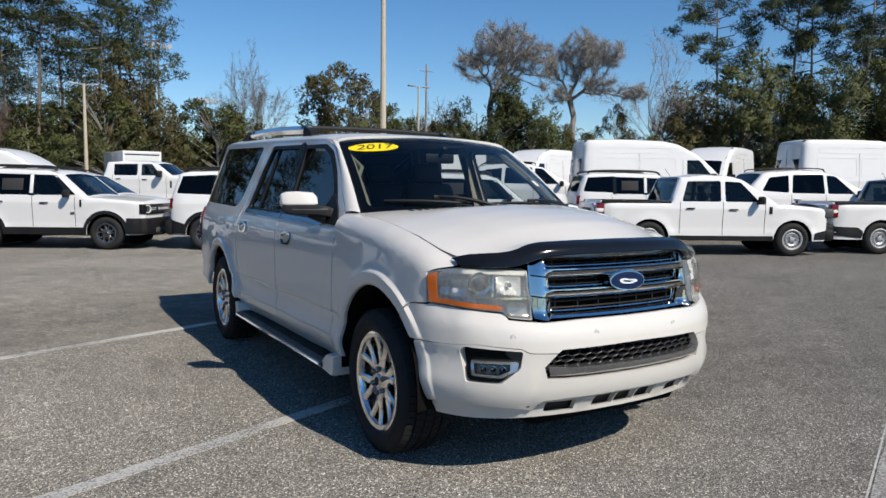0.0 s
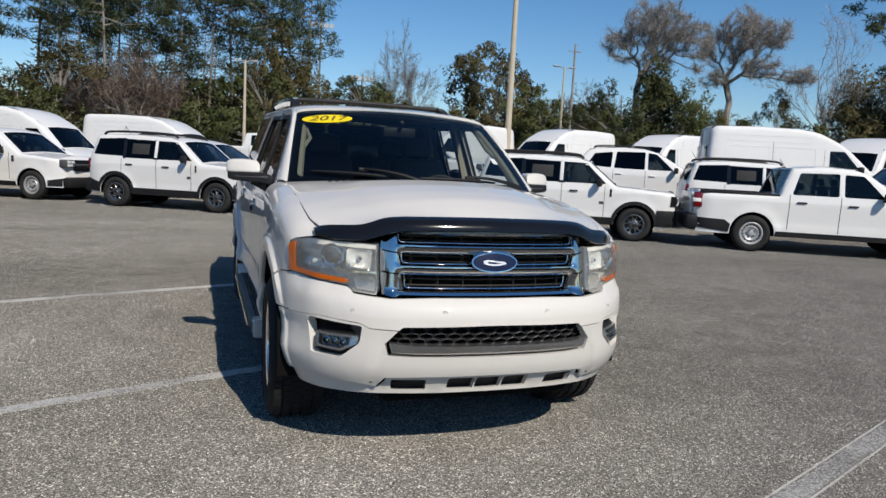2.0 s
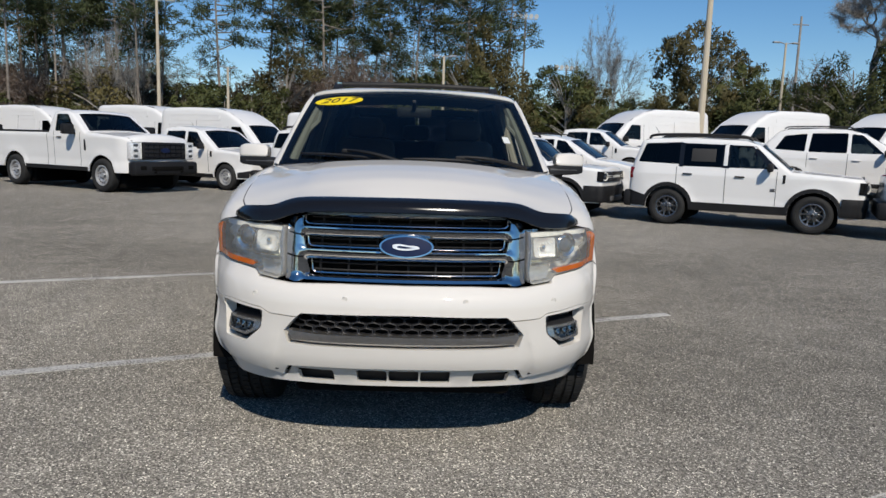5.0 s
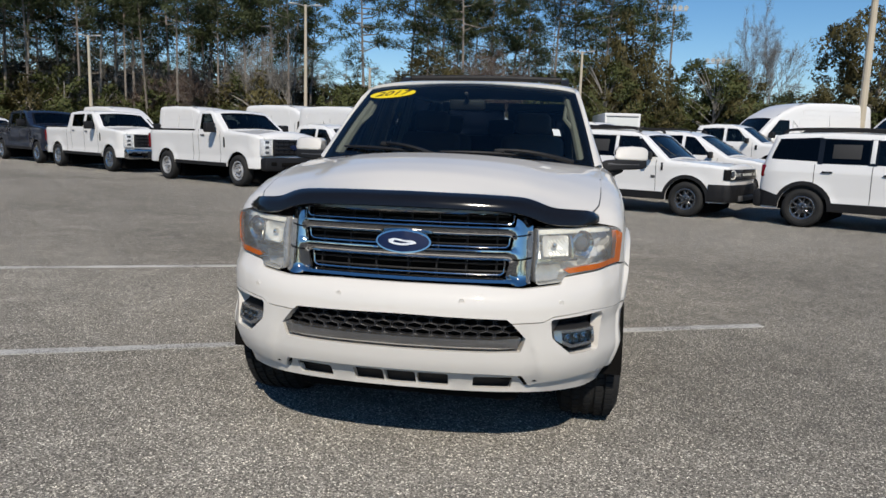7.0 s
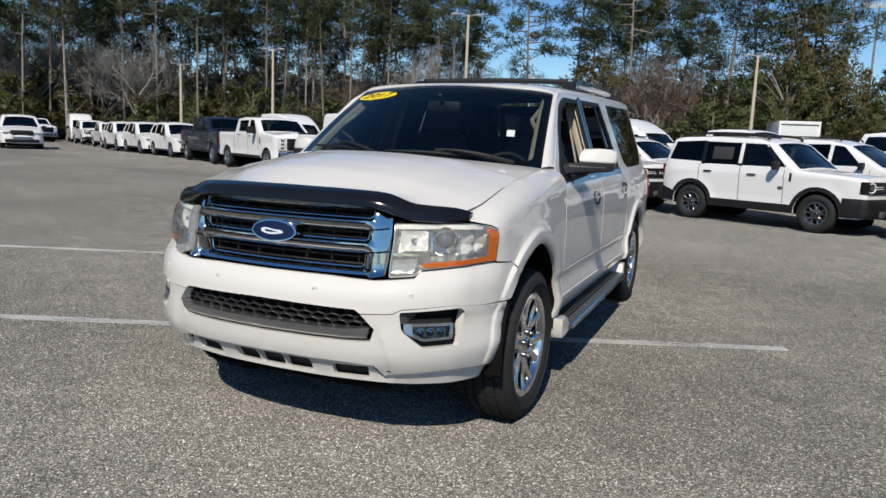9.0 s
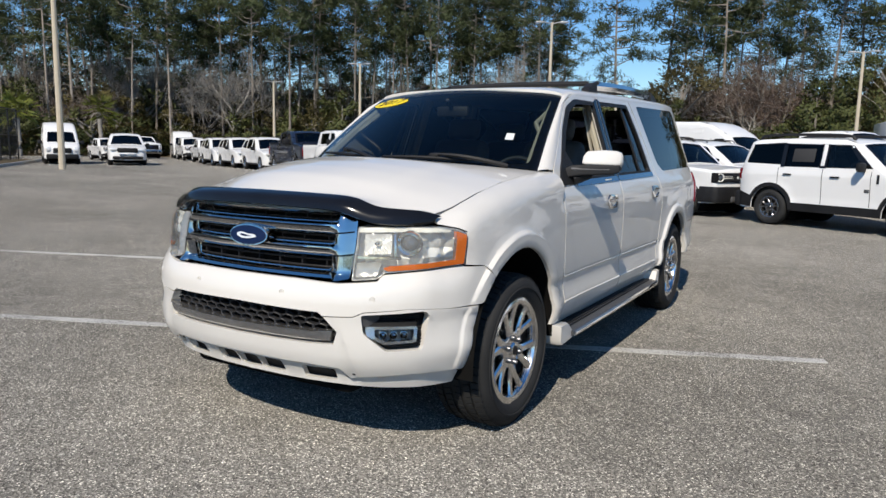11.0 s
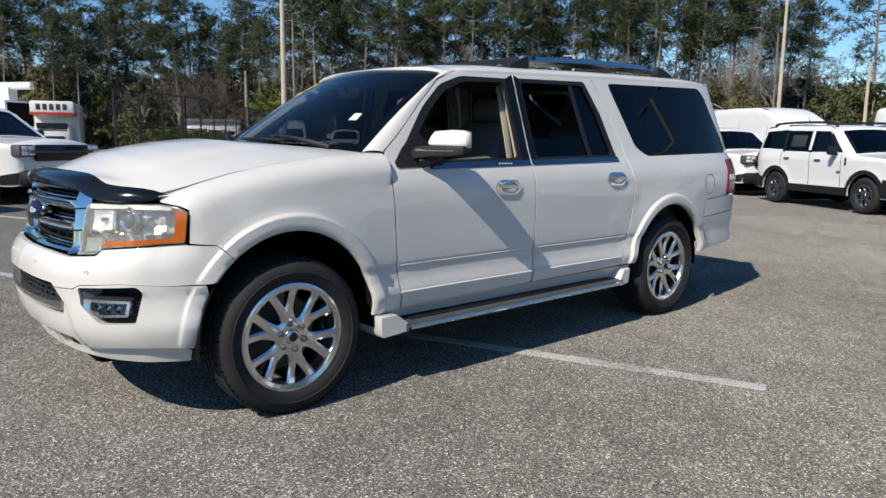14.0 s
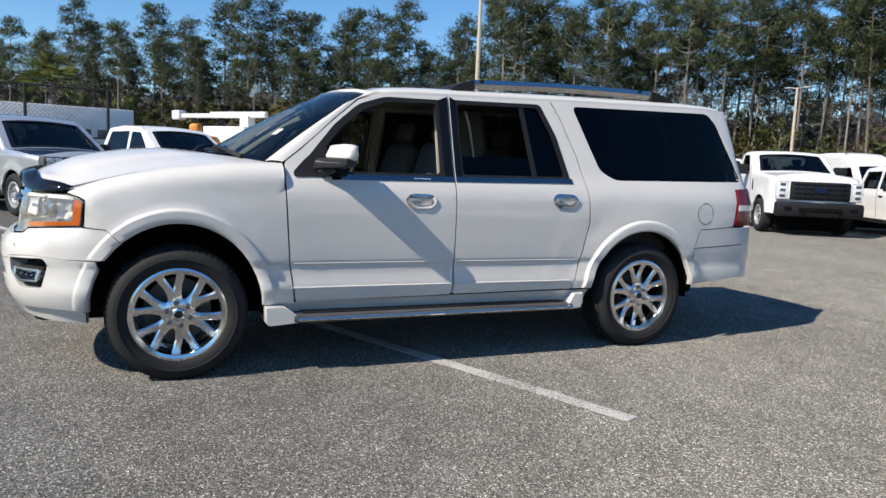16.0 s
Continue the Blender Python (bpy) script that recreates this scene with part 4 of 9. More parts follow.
def build_suv_glass():
    """Side windows, their black frames, the chrome strip, pillars in gloss black."""
    low = lambda u, v, d: skin(u, v, d + 0.014)
    win1 = on_side([(0.70, 1.235), (1.665, 1.245), (1.68, 1.755), (1.30, 1.742), (1.12, 1.682), (0.955, 1.545)])
    win2a = on_side([(1.79, 1.245), (2.36, 1.255), (2.30, 1.77), (1.79, 1.762)])
    win2b = on_side([(2.385, 1.252), (2.645, 1.262), (2.57, 1.56), (2.465, 1.778), (2.335, 1.772)])
    q = on_side([(2.745, 1.802), (4.10, 1.836), (4.20, 1.74), (4.385, 1.28), (3.06, 1.256), (2.92, 1.33)])
    g = panel(q, [], lambda u, v, d: skin(u, v, d + 0.004), 0.08, 0.004)
    part("quarter_window", g, M["privacy"], suv, "dark privacy glass")
    part("quarter_window", g.mirrored(), M["privacy"], suv, "dark privacy glass")
    for lp, name in ((win2b, "fixed_window"),):
        g = panel(lp, [], low, 0.08, 0.004)
        part(name, g, M["privacy"], suv)
        part(name, g.mirrored(), M["privacy"], suv)
    # passenger's side closed, driver's front down and rear half down
    part("front_window", panel(win1, [], low, 0.08, 0.004).mirrored(), M["side_glass"], suv)
    part("rear_window_glass", panel(win2a, [], low, 0.08, 0.004).mirrored(), M["privacy"], suv)
    part("rear_window_glass", panel(on_side([(1.79, 1.245), (2.36, 1.255), (2.345, 1.395), (1.79, 1.385)]), [], low, 0.08, 0.004), M["privacy"], suv, "privacy glass let half down")
    # black trim: division bar, pillars, sail panel
    pil1 = on_side([(1.672, 1.247), (1.733, 1.247), (1.738, 1.79), (1.672, 1.762)])
    both_sides("pillar_trim", pil1, [], M["gloss"], 0.08, 0.006, lift=0.005)
    pil2 = on_side([(1.752, 1.25), (1.796, 1.25), (1.80, 1.772), (1.757, 1.79)])
    both_sides("pillar_trim", pil2, [], M["gloss"], 0.08, 0.006, lift=0.005)
    both_sides("division_bar", on_side([(2.352, 1.25), (2.39, 1.25), (2.332, 1.775), (2.298, 1.772)]), [], M["plastic"], 0.08, 0.01, lift=-0.002)
    ring1 = [(0.66, 1.225), (1.70, 1.240), (1.70, 1.765), (1.29, 1.757), (1.11, 1.698), (0.94, 1.556)]
    in1 = rounded([(0.74, 1.252), (1.645, 1.262), (1.655, 1.738), (1.305, 1.724), (1.14, 1.664), (0.98, 1.53)], 0.03)
    both_sides("window_seal", on_side(rounded(ring1, 0.04)), [on_side(in1)], M["plastic"], 0.06, 0.02, lift=0.003)
    ring2 = [(1.775, 1.240), (2.66, 1.25), (2.582, 1.565), (2.475, 1.79), (1.775, 1.772)]
    in2 = rounded([(1.81, 1.264), (2.618, 1.274), (2.545, 1.56), (2.45, 1.760), (1.81, 1.746)], 0.03)
    both_sides("window_seal", on_side(rounded(ring2, 0.03)), [on_side(in2)], M["plastic"], 0.06, 0.02, lift=0.003)
    sail = rounded([(0.665, 1.215), (1.0, 1.225), (1.0, 1.262), (0.86, 1.42), (0.74, 1.33), (0.66, 1.245)], 0.02)
    both_sides("sail_panel", on_side(sail), [], M["plastic"], 0.05, 0.012, lift=0.008)
    for ya, za, yb, zb in ((0.90, 1.204, 1.735, 1.215), (1.750, 1.215, 2.672, 1.228)):
        both_sides("belt_strip", on_side([(ya, za), (yb, zb), (yb - 0.003, zb + 0.034), (ya, za + 0.034)]), [], M["dark_chrome"], 0.08, 0.006, "dark chrome strip", lift=0.006)
    # crisp ridges pressed along the doors
    for ya, yb in ((0.66, 1.728), (1.75, 2.72)):
        for z, r in ((0.683, 0.0075), (0.531, 0.0065)):
            if z < 0.6 and yb > 2:
                yb = 2.66
            g = Geo().add(*tube([Vector(skin(sy(y), z, 0.0015)) for y in np.linspace(ya, yb, 24)], r, 8))
            part("door_ridge", g, M["pearl"], suv)
            part("door_ridge", g.mirrored(), M["pearl"], suv)
    # handles: a chrome bezel, a bright cup and a strap across its upper half
    for yc, zc in ((1.487, 1.082), (2.592, 1.105)):
        e = rounded([(sy(yc - 0.115), zc + 0.010), (sy(yc - 0.07), zc + 0.050), (sy(yc + 0.08), zc + 0.046), (sy(yc + 0.112), zc), (sy(yc + 0.07), zc - 0.046), (sy(yc - 0.08), zc - 0.044)], 0.05, 5)
        inner = ellipse(sy(yc + 0.012), zc - 0.001, 0.076, 0.034, 28)
        both_sides("handle_ring", e, [inner], M["chrome"], 0.012, 0.008, "chrome handle surround", lift=0.011)
        g = panel(inner, [], lambda u, v, d: skin(u, v, d - 0.004 + 0.020 * max(0.0, 1 - ((u - sy(yc + 0.012)) / 0.078) ** 2 - ((v - zc) / 0.036) ** 2)), 0.010, 0.004)
        part("handle_cup", g, M["chrome"], suv)
        part("handle_cup", g.mirrored(), M["chrome"], suv)
        strap = [(sy(yc - 0.085), zc + 0.020), (sy(yc + 0.085), zc + 0.014), (sy(yc + 0.085), zc - 0.004), (sy(yc - 0.085), zc + 0.001)]
        g = panel(rounded(strap, 0.008), [], lambda u, v, d: skin(u, v, d - 0.010 - 0.014 * max(0.0, 1 - ((u - sy(yc)) / 0.09) ** 2)), 0.012, 0.010)
        part("door_handle", g, M["satin"], suv, "chrome handle")
        part("door_handle", g.mirrored(), M["satin"], suv, "chrome handle")
    # fuel flap, keypad, end of seams
    ring = ellipse(sy(3.90), 1.028, 0.082, 0.084, 32)
    part("fuel_flap", panel(ring, [ellipse(sy(3.90), 1.028, 0.078, 0.080, 32)], lambda u, v, d: skin(u, v, d - 0.001), 0.03, 0.002), M["gap"], suv)
    for k in range(5):
        p = skin(sy(1.455 + 0.025 * k), 1.228, -0.0085)
        part("keypad_key", Geo().add(*rbox(p[0], p[1], p[2], 0.004, 0.016, 0.008, 0.001)), M["paper"], suv)


def build_suv_front():
    mirror = lambda lp: [(-s, z) for s, z in reversed(lp)]
    chrome = M["chrome"]
    # grille: a chrome frame with three slots
    frame_half = [(0.0, 1.134), (sx(0.47), 1.128), (sx(0.555), 1.116), (sx(0.590), 1.100), (sx(0.588), 1.02), (sx(0.576), 0.91), (sx(0.564), 0.846), (sx(0.50), 0.837), (0.0, 0.838)]
    slots = []
    for xa, xb, z0, z1 in ((0.505, 0.498, 1.076, 1.125), (0.490, 0.477, 0.978, 1.034), (0.474, 0.456, 0.860, 0.934)):
        slots.append(rounded([(sx(-xa), z1), (sx(xa), z1), (sx(xb), z0), (sx(-xb), z0)], 0.016))

    def raised(u, v, d):
        # convex bars between the slots, broad bevelled plates at the ends
        x = abs(u)
        end = smooth(sx(0.465), sx(0.51), x)
        b = 0.018
        for zc, hh in ((0.956, 0.024), (1.055, 0.023), (0.848, 0.011), (1.131, 0.008)):
            k = (v - zc) / hh
            if abs(k) < 1:
                b = max(b, 0.012 * (1 - k ** 4) + 0.024 + 0.42 * (v - zc))
        plate = 0.040 - 0.030 * smooth(sx(0.51), sx(0.595), x)
        lean = 0.16 * (v - 0.97) * (1 - end)
        return skin(u, v, d - lerp(b, plate, end) - lean + 0.036, False)

    part("grille_frame", panel(frame_half + mirror(frame_half[1:-1]), slots, raised, 0.012, 0.06), chrome, suv, "chrome grille surround with three bars")
    # thin dark channels in the bars and steps in the side plates
    for z in (0.968, 1.067):
        lp = [(sx(-0.46), z - 0.0035), (sx(0.46), z - 0.0035), (sx(0.46), z + 0.0035), (sx(-0.46), z + 0.0035)]
        part("grille_groove", panel(lp, [], lambda u, v, d: raised(u, v, d - 0.0015), 0.05, 0.002), M["black"], suv)
    for z0, z1 in ((0.936, 0.944), (1.034, 1.041)):
        lp = [(sx(0.48), z0), (sx(0.576), z0 + 0.008), (sx(0.578), z1 + 0.008), (sx(0.48), z1)]
        g = panel(lp, [], lambda u, v, d: raised(u, v, d - 0.0015), 0.03, 0.002)
        part("grille_groove", g, M["black"], suv)
        part("grille_groove", g.mirrored(), M["black"], suv)
    back = [(sx(-0.54), 1.140), (sx(0.54), 1.140), (sx(0.52), 0.84), (sx(-0.52), 0.84)]
    part("grille_backing", panel(back, [], lambda u, v, d: skin(u, v, d + 0.11, False), 0.06, 0.01), M["under"], suv)
    for (z0, z1), xs in zip(((1.076, 1.125), (0.978, 1.034), (0.860, 0.934)), (0.497, 0.476, 0.456)):
        # a bright bead runs round the foot of each slot
        bead = [(-xs, z1 - 0.004), (-xs + 0.004, z0 + 0.02), (-xs + 0.018, z0 + 0.009)] + [(x, z0 + 0.008) for x in np.linspace(-xs + 0.04, xs - 0.04, 22)] + [(xs - 0.018, z0 + 0.009), (xs - 0.004, z0 + 0.02), (xs, z1 - 0.004)]
        part("slot_bead", Geo().add(*tube([Vector(raised(sx(x), z, 0.022)) for x, z in bead], 0.0038, 6)), chrome, suv)
        for k in range(2):
            z = lerp(z0, z1, 0.3 + 0.42 * k)
            pts = [Vector(skin(sx(x), z, 0.06, False)) for x in np.linspace(-0.48, 0.48, 15)]
            part("grille_slat", Geo().add(*tube(pts, 0.0045, 6)), M["plastic"], suv)
        for x in np.arange(-0.42, 0.43, 0.14):
            p = skin(sx(x), (z0 + z1) / 2, 0.075, False)
            part("grille_fin", Geo().add(*rbox(p[0], p[1], p[2], 0.008, 0.03, z1 - z0, 0.002)), M["plastic"], suv)
    # oval badge
    e = lambda rx, rz, lift, dep: panel(ellipse(0, 1.005, rx, rz, 40), [], lambda u, v, d: skin(u, v, d - lift + 0.25 * ((v - 1.005) ** 2 * 4 + u * u), False), 0.03, dep)
    badge = part("badge", e(0.122, 0.049, 0.026, 0.05), chrome, suv, "blue oval badge in a chrome ring")
    part("badge_field", e(0.114, 0.042, 0.029, 0.01), M["blue"], badge, "blue enamel field")
    mark = [(-0.062, 0.998), (-0.03, 0.990), (0.02, 0.990), (0.064, 0.999), (0.05, 1.010), (0.0, 1.012), (-0.04, 1.018), (-0.066, 1.012)]
    g = panel(rounded(mark, 0.009), [rounded([(-0.046, 1.001), (-0.01, 0.997), (0.04, 1.001), (0.01, 1.005), (-0.04, 1.010)], 0.003)], lambda u, v, d: skin(u, v, d - 0.0315 + 0.25 * ((v - 1.005) ** 2 * 4 + u * u), False), 0.02, 0.002)
    part("badge_mark", g, M["lamp"], badge, "plain silver mark")
    # headlamps
    hl = [(sx(0.602), 1.100), (sx(0.70), 1.100), (sx(0.80), 1.096), (sy(-0.60), 1.085), (sy(-0.53), 1.068), (sy(-0.492), 1.043), (sy(-0.508), 0.904), (sy(-0.62), 0.898), (sx(0.715), 0.878), (sx(0.692), 0.853), (sx(0.582), 0.843), (sx(0.584), 0.90), (sx(0.598), 1.0)]
    hl = rounded(hl, 0.012, 3)
    cover = panel(hl, [], lambda u, v, d: skin(u, v, d - 0.010), 0.03, 0.012)
    body = panel(hl, [], lambda u, v, d: skin(u, v, d + 0.060 + 0.012 * math.sin(u * 70) + 0.010 * math.sin(v * 90 + 2)), 0.02, 0.01)
    wall = panel(hl, [rounded([(lerp(a, sx(0.76), 0.03), lerp(b, 0.98, 0.03)) for a, b in hl], 0.005, 1)], lambda u, v, d: skin(u, v, d - 0.006), 0.03, 0.07)
    amber_rear = rounded([(sy(-0.540), 1.057), (sy(-0.497), 1.036), (sy(-0.512), 0.908), (sy(-0.555), 0.906)], 0.006)
    amber_low = rounded([(sy(-0.552), 0.906), (sx(0.730), 0.886), (sx(0.712), 0.898), (sx(0.735), 0.908), (sy(-0.552), 0.929)], 0.004)
    turn = rounded([(sx(0.592), 0.852), (sx(0.69), 0.862), (sx(0.708), 0.922), (sx(0.596), 0.915)], 0.01)
    for sgn in (1, -1):
        flip = (lambda g: g) if sgn > 0 else (lambda g: g.mirrored())
        head = part("headlamp", flip(wall), M["prism"], suv, "headlamp with hazed clear cover and amber corner")
        part("reflector", flip(body), M["reflector"], head)
        part("lamp_cover", flip(cover), M["clear"], head, "clear cover, slightly hazed")
        part("amber_corner", flip(panel(amber_rear, [], lambda u, v, d: skin(u, v, d - 0.0125), 0.03, 0.02)), M["amber"], head, "amber corner lens")
        part("amber_strip", flip(panel(amber_low, [], lambda u, v, d: skin(u, v, d - 0.0125), 0.03, 0.02)), M["amber"], head, "amber strip lens")
        part("turn_lens", flip(panel(turn, [], lambda u, v, d: skin(u, v, d + 0.012 + 0.004 * math.sin(u * 500) * math.sin(v * 500)), 0.012, 0.01)), M["prism"], head, "ribbed clear turn signal lens")
        # a pale shroud along the top, aged milky
        shroud = [(sx(0.607), 1.096), (sx(0.70), 1.096), (sx(0.80), 1.092), (sy(-0.60), 1.081), (sy(-0.548), 1.066), (sy(-0.56), 1.050), (sx(0.80), 1.062), (sx(0.70), 1.060), (sx(0.605), 1.058)]
        part("top_shroud", flip(panel(shroud, [], lambda u, v, d: skin(u, v, d - 0.002 + 0.35 * max(0.0, 1.085 - v)), 0.02, 0.012)), M["frost"], head, "milky white shroud")
        # projector
        p = Vector(skin(sx(0.815), 1.003, 0.034))
        spin = Matrix.Translation(p) @ Matrix.Rotation(radians(26), 4, "Z")
        part("lamp_ring", flip(Geo().add(*lathe([(0.035, 0.034), (0.0, 0.052), (-0.008, 0.058), (-0.014, 0.054), (-0.006, 0.040), (-0.012, 0.037)], 32, "y"), m=spin)), chrome, head)
        part("projector_lens", flip(Geo().add(*lathe([(0.004, 0.037), (-0.010, 0.033), (-0.020, 0.024), (-0.027, 0.012), (-0.029, 0.0005)], 28, "y"), m=spin)), M["projector"], head, "dark glass projector lens")
        # high-beam bowl with stepped facets
        bowl = rounded([(sx(0.632), 0.952), (sx(0.745), 0.956), (sx(0.750), 1.050), (sx(0.632), 1.050)], 0.012)
        part("high_beam", flip(panel(bowl, [], lambda u, v, d: skin(u, v, d + 0.012 + 0.034 * (1 - ((u - sx(0.690)) / 0.080) ** 2) * (1 - ((v - 1.0) / 0.055) ** 2) + 0.003 * math.cos(u * 330) * math.cos(v * 280)), 0.009, 0.01)), M["reflector"], head)
        part("bulb", flip(Geo().add(*lathe([(0.02, 0.012), (-0.012, 0.012), (-0.018, 0.008), (-0.02, 0.0005)], 12, "y"), m=Matrix.Translation(Vector(skin(sx(0.695), 1.0, 0.035))))), chrome, head)
        for x0, x1, z0, z1 in ((0.755, 0.763, 0.945, 1.05), (0.592, 0.780, 0.934, 0.944)):
            strip = [(sx(x0), z1), (sx(x1), z1), (sx(x1), z0), (sx(x0), z0)]
            part("lamp_divider", flip(panel(strip, [], lambda u, v, d: skin(u, v, d + 0.010), 0.02, 0.03)), chrome, head)
        # fog lamp in its recess
        fog = rounded([(sx(0.622), 0.710), (sx(0.848), 0.723), (sx(0.863), 0.69), (sx(0.842), 0.542), (sx(0.716), 0.539), (sx(0.633), 0.622)], 0.015)
        recess = part("fog_recess", flip(panel(fog, [], lambda u, v, d: skin(u, v, d + 0.045 + 0.03 * smooth(0.60, 0.68, v)), 0.025, 0.01)), M["plastic"], suv, "black ribbed recess")
        for z in np.arange(0.560, 0.71, 0.0125):
            pts = [Vector(skin(sx(x), z + 0.002 * math.sin(x * 160), 0.036 + 0.03 * smooth(0.60, 0.68, z))) for x in np.linspace(0.71, 0.842, 12)]
            part("fog_rib", flip(Geo().add(*tube(pts, 0.0042, 5))), M["plastic"], recess)
        facet = [(sx(0.618), 0.7045), (sx(0.706), 0.7095), (sx(0.692), 0.655), (sx(0.632), 0.650)]
        part("fog_facet", flip(panel(facet, [], lambda u, v, d: skin(u, v, d + 0.005 + 0.055 * smooth(sx(0.612), sx(0.71), u)), 0.02, 0.01)), M["grey_plastic"], recess, "dark sloping facet")
        lamp_out = rounded([(sx(0.646), 0.653), (sx(0.824), 0.650), (sx(0.818), 0.582), (sx(0.716), 0.576), (sx(0.652), 0.615)], 0.010)
        lamp_in = rounded([(sx(0.682), 0.641), (sx(0.813), 0.639), (sx(0.808), 0.592), (sx(0.724), 0.588), (sx(0.682), 0.612)], 0.006)
        fl = part("fog_lamp", flip(panel(lamp_out, [lamp_in], lambda u, v, d: skin(u, v, d - 0.002 + 0.01 * smooth(0.60, 0.65, v)), 0.02, 0.05)), M["satin"], suv, "fog lamp in a satin metal frame")
        part("fog_hood", flip(panel([(sx(0.652), 0.649), (sx(0.822), 0.647), (sx(0.832), 0.668), (sx(0.70), 0.673)], [], lambda u, v, d: skin(u, v, d + 0.012 + 1.6 * (v - 0.645)), 0.03, 0.01)), M["plastic"], fl)
        part("fog_reflector", flip(panel(lamp_in, [], lambda u, v, d: skin(u, v, d + 0.026 + 0.006 * math.sin(u * 260)), 0.012, 0.004)), M["prism"], fl)
        for x in (0.712, 0.748, 0.782):
            p = Vector(skin(sx(x), 0.614, 0.014))
            part("led", flip(Geo().add(*lathe([(0.012, 0.017), (-0.004, 0.018), (-0.005, 0.015), (0.004, 0.012), (-0.006, 0.009), (-0.010, 0.001)], 14, "y"), m=Matrix.Translation(p) @ Matrix.Rotation(radians(34), 4, "Z"))), chrome, fl)
        part("fog_cover", flip(panel(lamp_in, [], lambda u, v, d: skin(u, v, d + 0.004), 0.04, 0.002)), M["fog_clear"], fl)
    # lower grille: honeycomb behind a satin bar
    part("lower_grille_backing", panel([(sx(-0.53), 0.722), (sx(0.53), 0.722), (sx(0.53), 0.556), (sx(-0.53), 0.556)], [], lambda u, v, d: skin(u, v, d + 0.07), 0.06, 0.01), M["under"], suv)
    w, hgt = 0.068, 0.0345
    for row in range(5):
        for col in range(-8, 9):
            x, z = (col + 0.5 * (row % 2)) * w, 0.605 + row * hgt * 0.76
            if abs(x) > 0.47 + 0.04 * (0.70 - z) / 0.1:
                continue
            o = [(x + math.cos(a) * w * 0.55, z + math.sin(a) * hgt * 0.55) for a in [math.pi / 6 + k * math.pi / 3 for k in range(6)]]
            i = [(x + math.cos(a) * w * 0.47, z + math.sin(a) * hgt * 0.42) for a in [math.pi / 6 + k * math.pi / 3 for k in range(6)]]
            v = [skin(sx(p[0]), p[1], 0.040) for p in o] + [skin(sx(p[0]), p[1], 0.036) for p in i] + [skin(sx(p[0]), p[1], 0.066) for p in i]
            f = [(k, (k + 1) % 6, 6 + (k + 1) % 6, 6 + k) for k in range(6)] + [(6 + k, 6 + (k + 1) % 6, 12 + (k + 1) % 6, 12 + k) for k in range(6)]
            part("honeycomb_cell", Geo().add(v, f), M["mesh"], suv, "", False)
    bar = [(0.0, 0.618), (sx(0.40), 0.620), (sx(0.512), 0.629), (sx(0.500), 0.582), (sx(0.40), 0.577), (0.0, 0.576)]
    part("lower_bar", panel(bar + mirror(bar[1:-1]), [], lambda u, v, d: skin(u, v, d + 0.004 - 0.007 * math.cos((v - 0.60) / 0.05 * math.pi) - 0.25 * (v - 0.60)), 0.012, 0.04), M["satin"], suv, "satin metal bar")
    # parking sensors
    for x, z in ((-0.672, 0.772), (-0.262, 0.778), (0.265, 0.778), (0.672, 0.772)):
        p = Vector(skin(sx(x), z, -0.001))
        g = Geo().add(*lathe([(0.004, 0.0125), (-0.001, 0.0125), (-0.0015, 0.0105), (0.002, 0.0098), (-0.0005, 0.0085), (-0.0008, 0.0003)], 18, "y"), m=Matrix.Translation(p) @ Matrix.Rotation(radians(40 * x), 4, "Z"))
        part("parking_sensor", g, M["pearl"], suv)
    # bug deflector on the bonnet's lip: high over the grille, a step down to thin ends over the lamps
    dx = [0.0, 0.28, 0.43, 0.50, 0.545, 0.60, 0.70, 0.79, 0.815]
    dlow = [1.151, 1.147, 1.142, 1.132, 1.114, 1.090, 1.084, 1.084, 1.094]
    dtop = [1.211, 1.208, 1.203, 1.198, 1.186, 1.157, 1.149, 1.140, 1.118]
    def shield(a, t):
        u = 2 * a - 1
        x = 0.815 * u
        ax = abs(x)
        lo = Vector((x, float(np.interp(ax, PX[:NOSE], PY[:NOSE])) + 0.108 + 0.03 * smooth(0.74, 0.81, ax), float(np.interp(ax, dx, dlow))))
        hi = Vector((x, lo.y + lerp(0.075, 0.055, smooth(0.45, 0.6, ax)), float(np.interp(ax, dx, dtop))))
        r = lo.lerp(hi, t)
        bow = math.sin(math.pi * min(1, t * 1.05)) * lerp(0.020, 0.012, smooth(0.45, 0.6, ax))
        return (r.x, r.y - bow * 0.8, r.z + bow * 0.5)
    v, f = grid(60, 8, shield)
    n = len(v)
    # one flowing bend from the raised middle to the low ends
    for _ in range(2):
        v = [p if i % 61 in (0, 60) else tuple(0.25 * a + 0.5 * b + 0.25 * c for a, b, c in zip(v[i - 1], p, v[i + 1])) for i, p in enumerate(v)]
    inner = [(x, y + 0.008, z - 0.004) for x, y, z in v]
    w = 61
    ring = list(range(w)) + [j * w + 60 for j in range(1, 9)] + [8 * w + i for i in range(59, -1, -1)] + [j * w for j in range(7, 0, -1)]
    f = f + [tuple(i + n for i in reversed(q)) for q in f] + [(b, a, a + n, b + n) for a, b in zip(ring, ring[1:] + ring[:1])]
    part("bug_deflector", Geo().add(v + inner, f), M["black"], suv, "gloss black bug deflector", sharp=60)


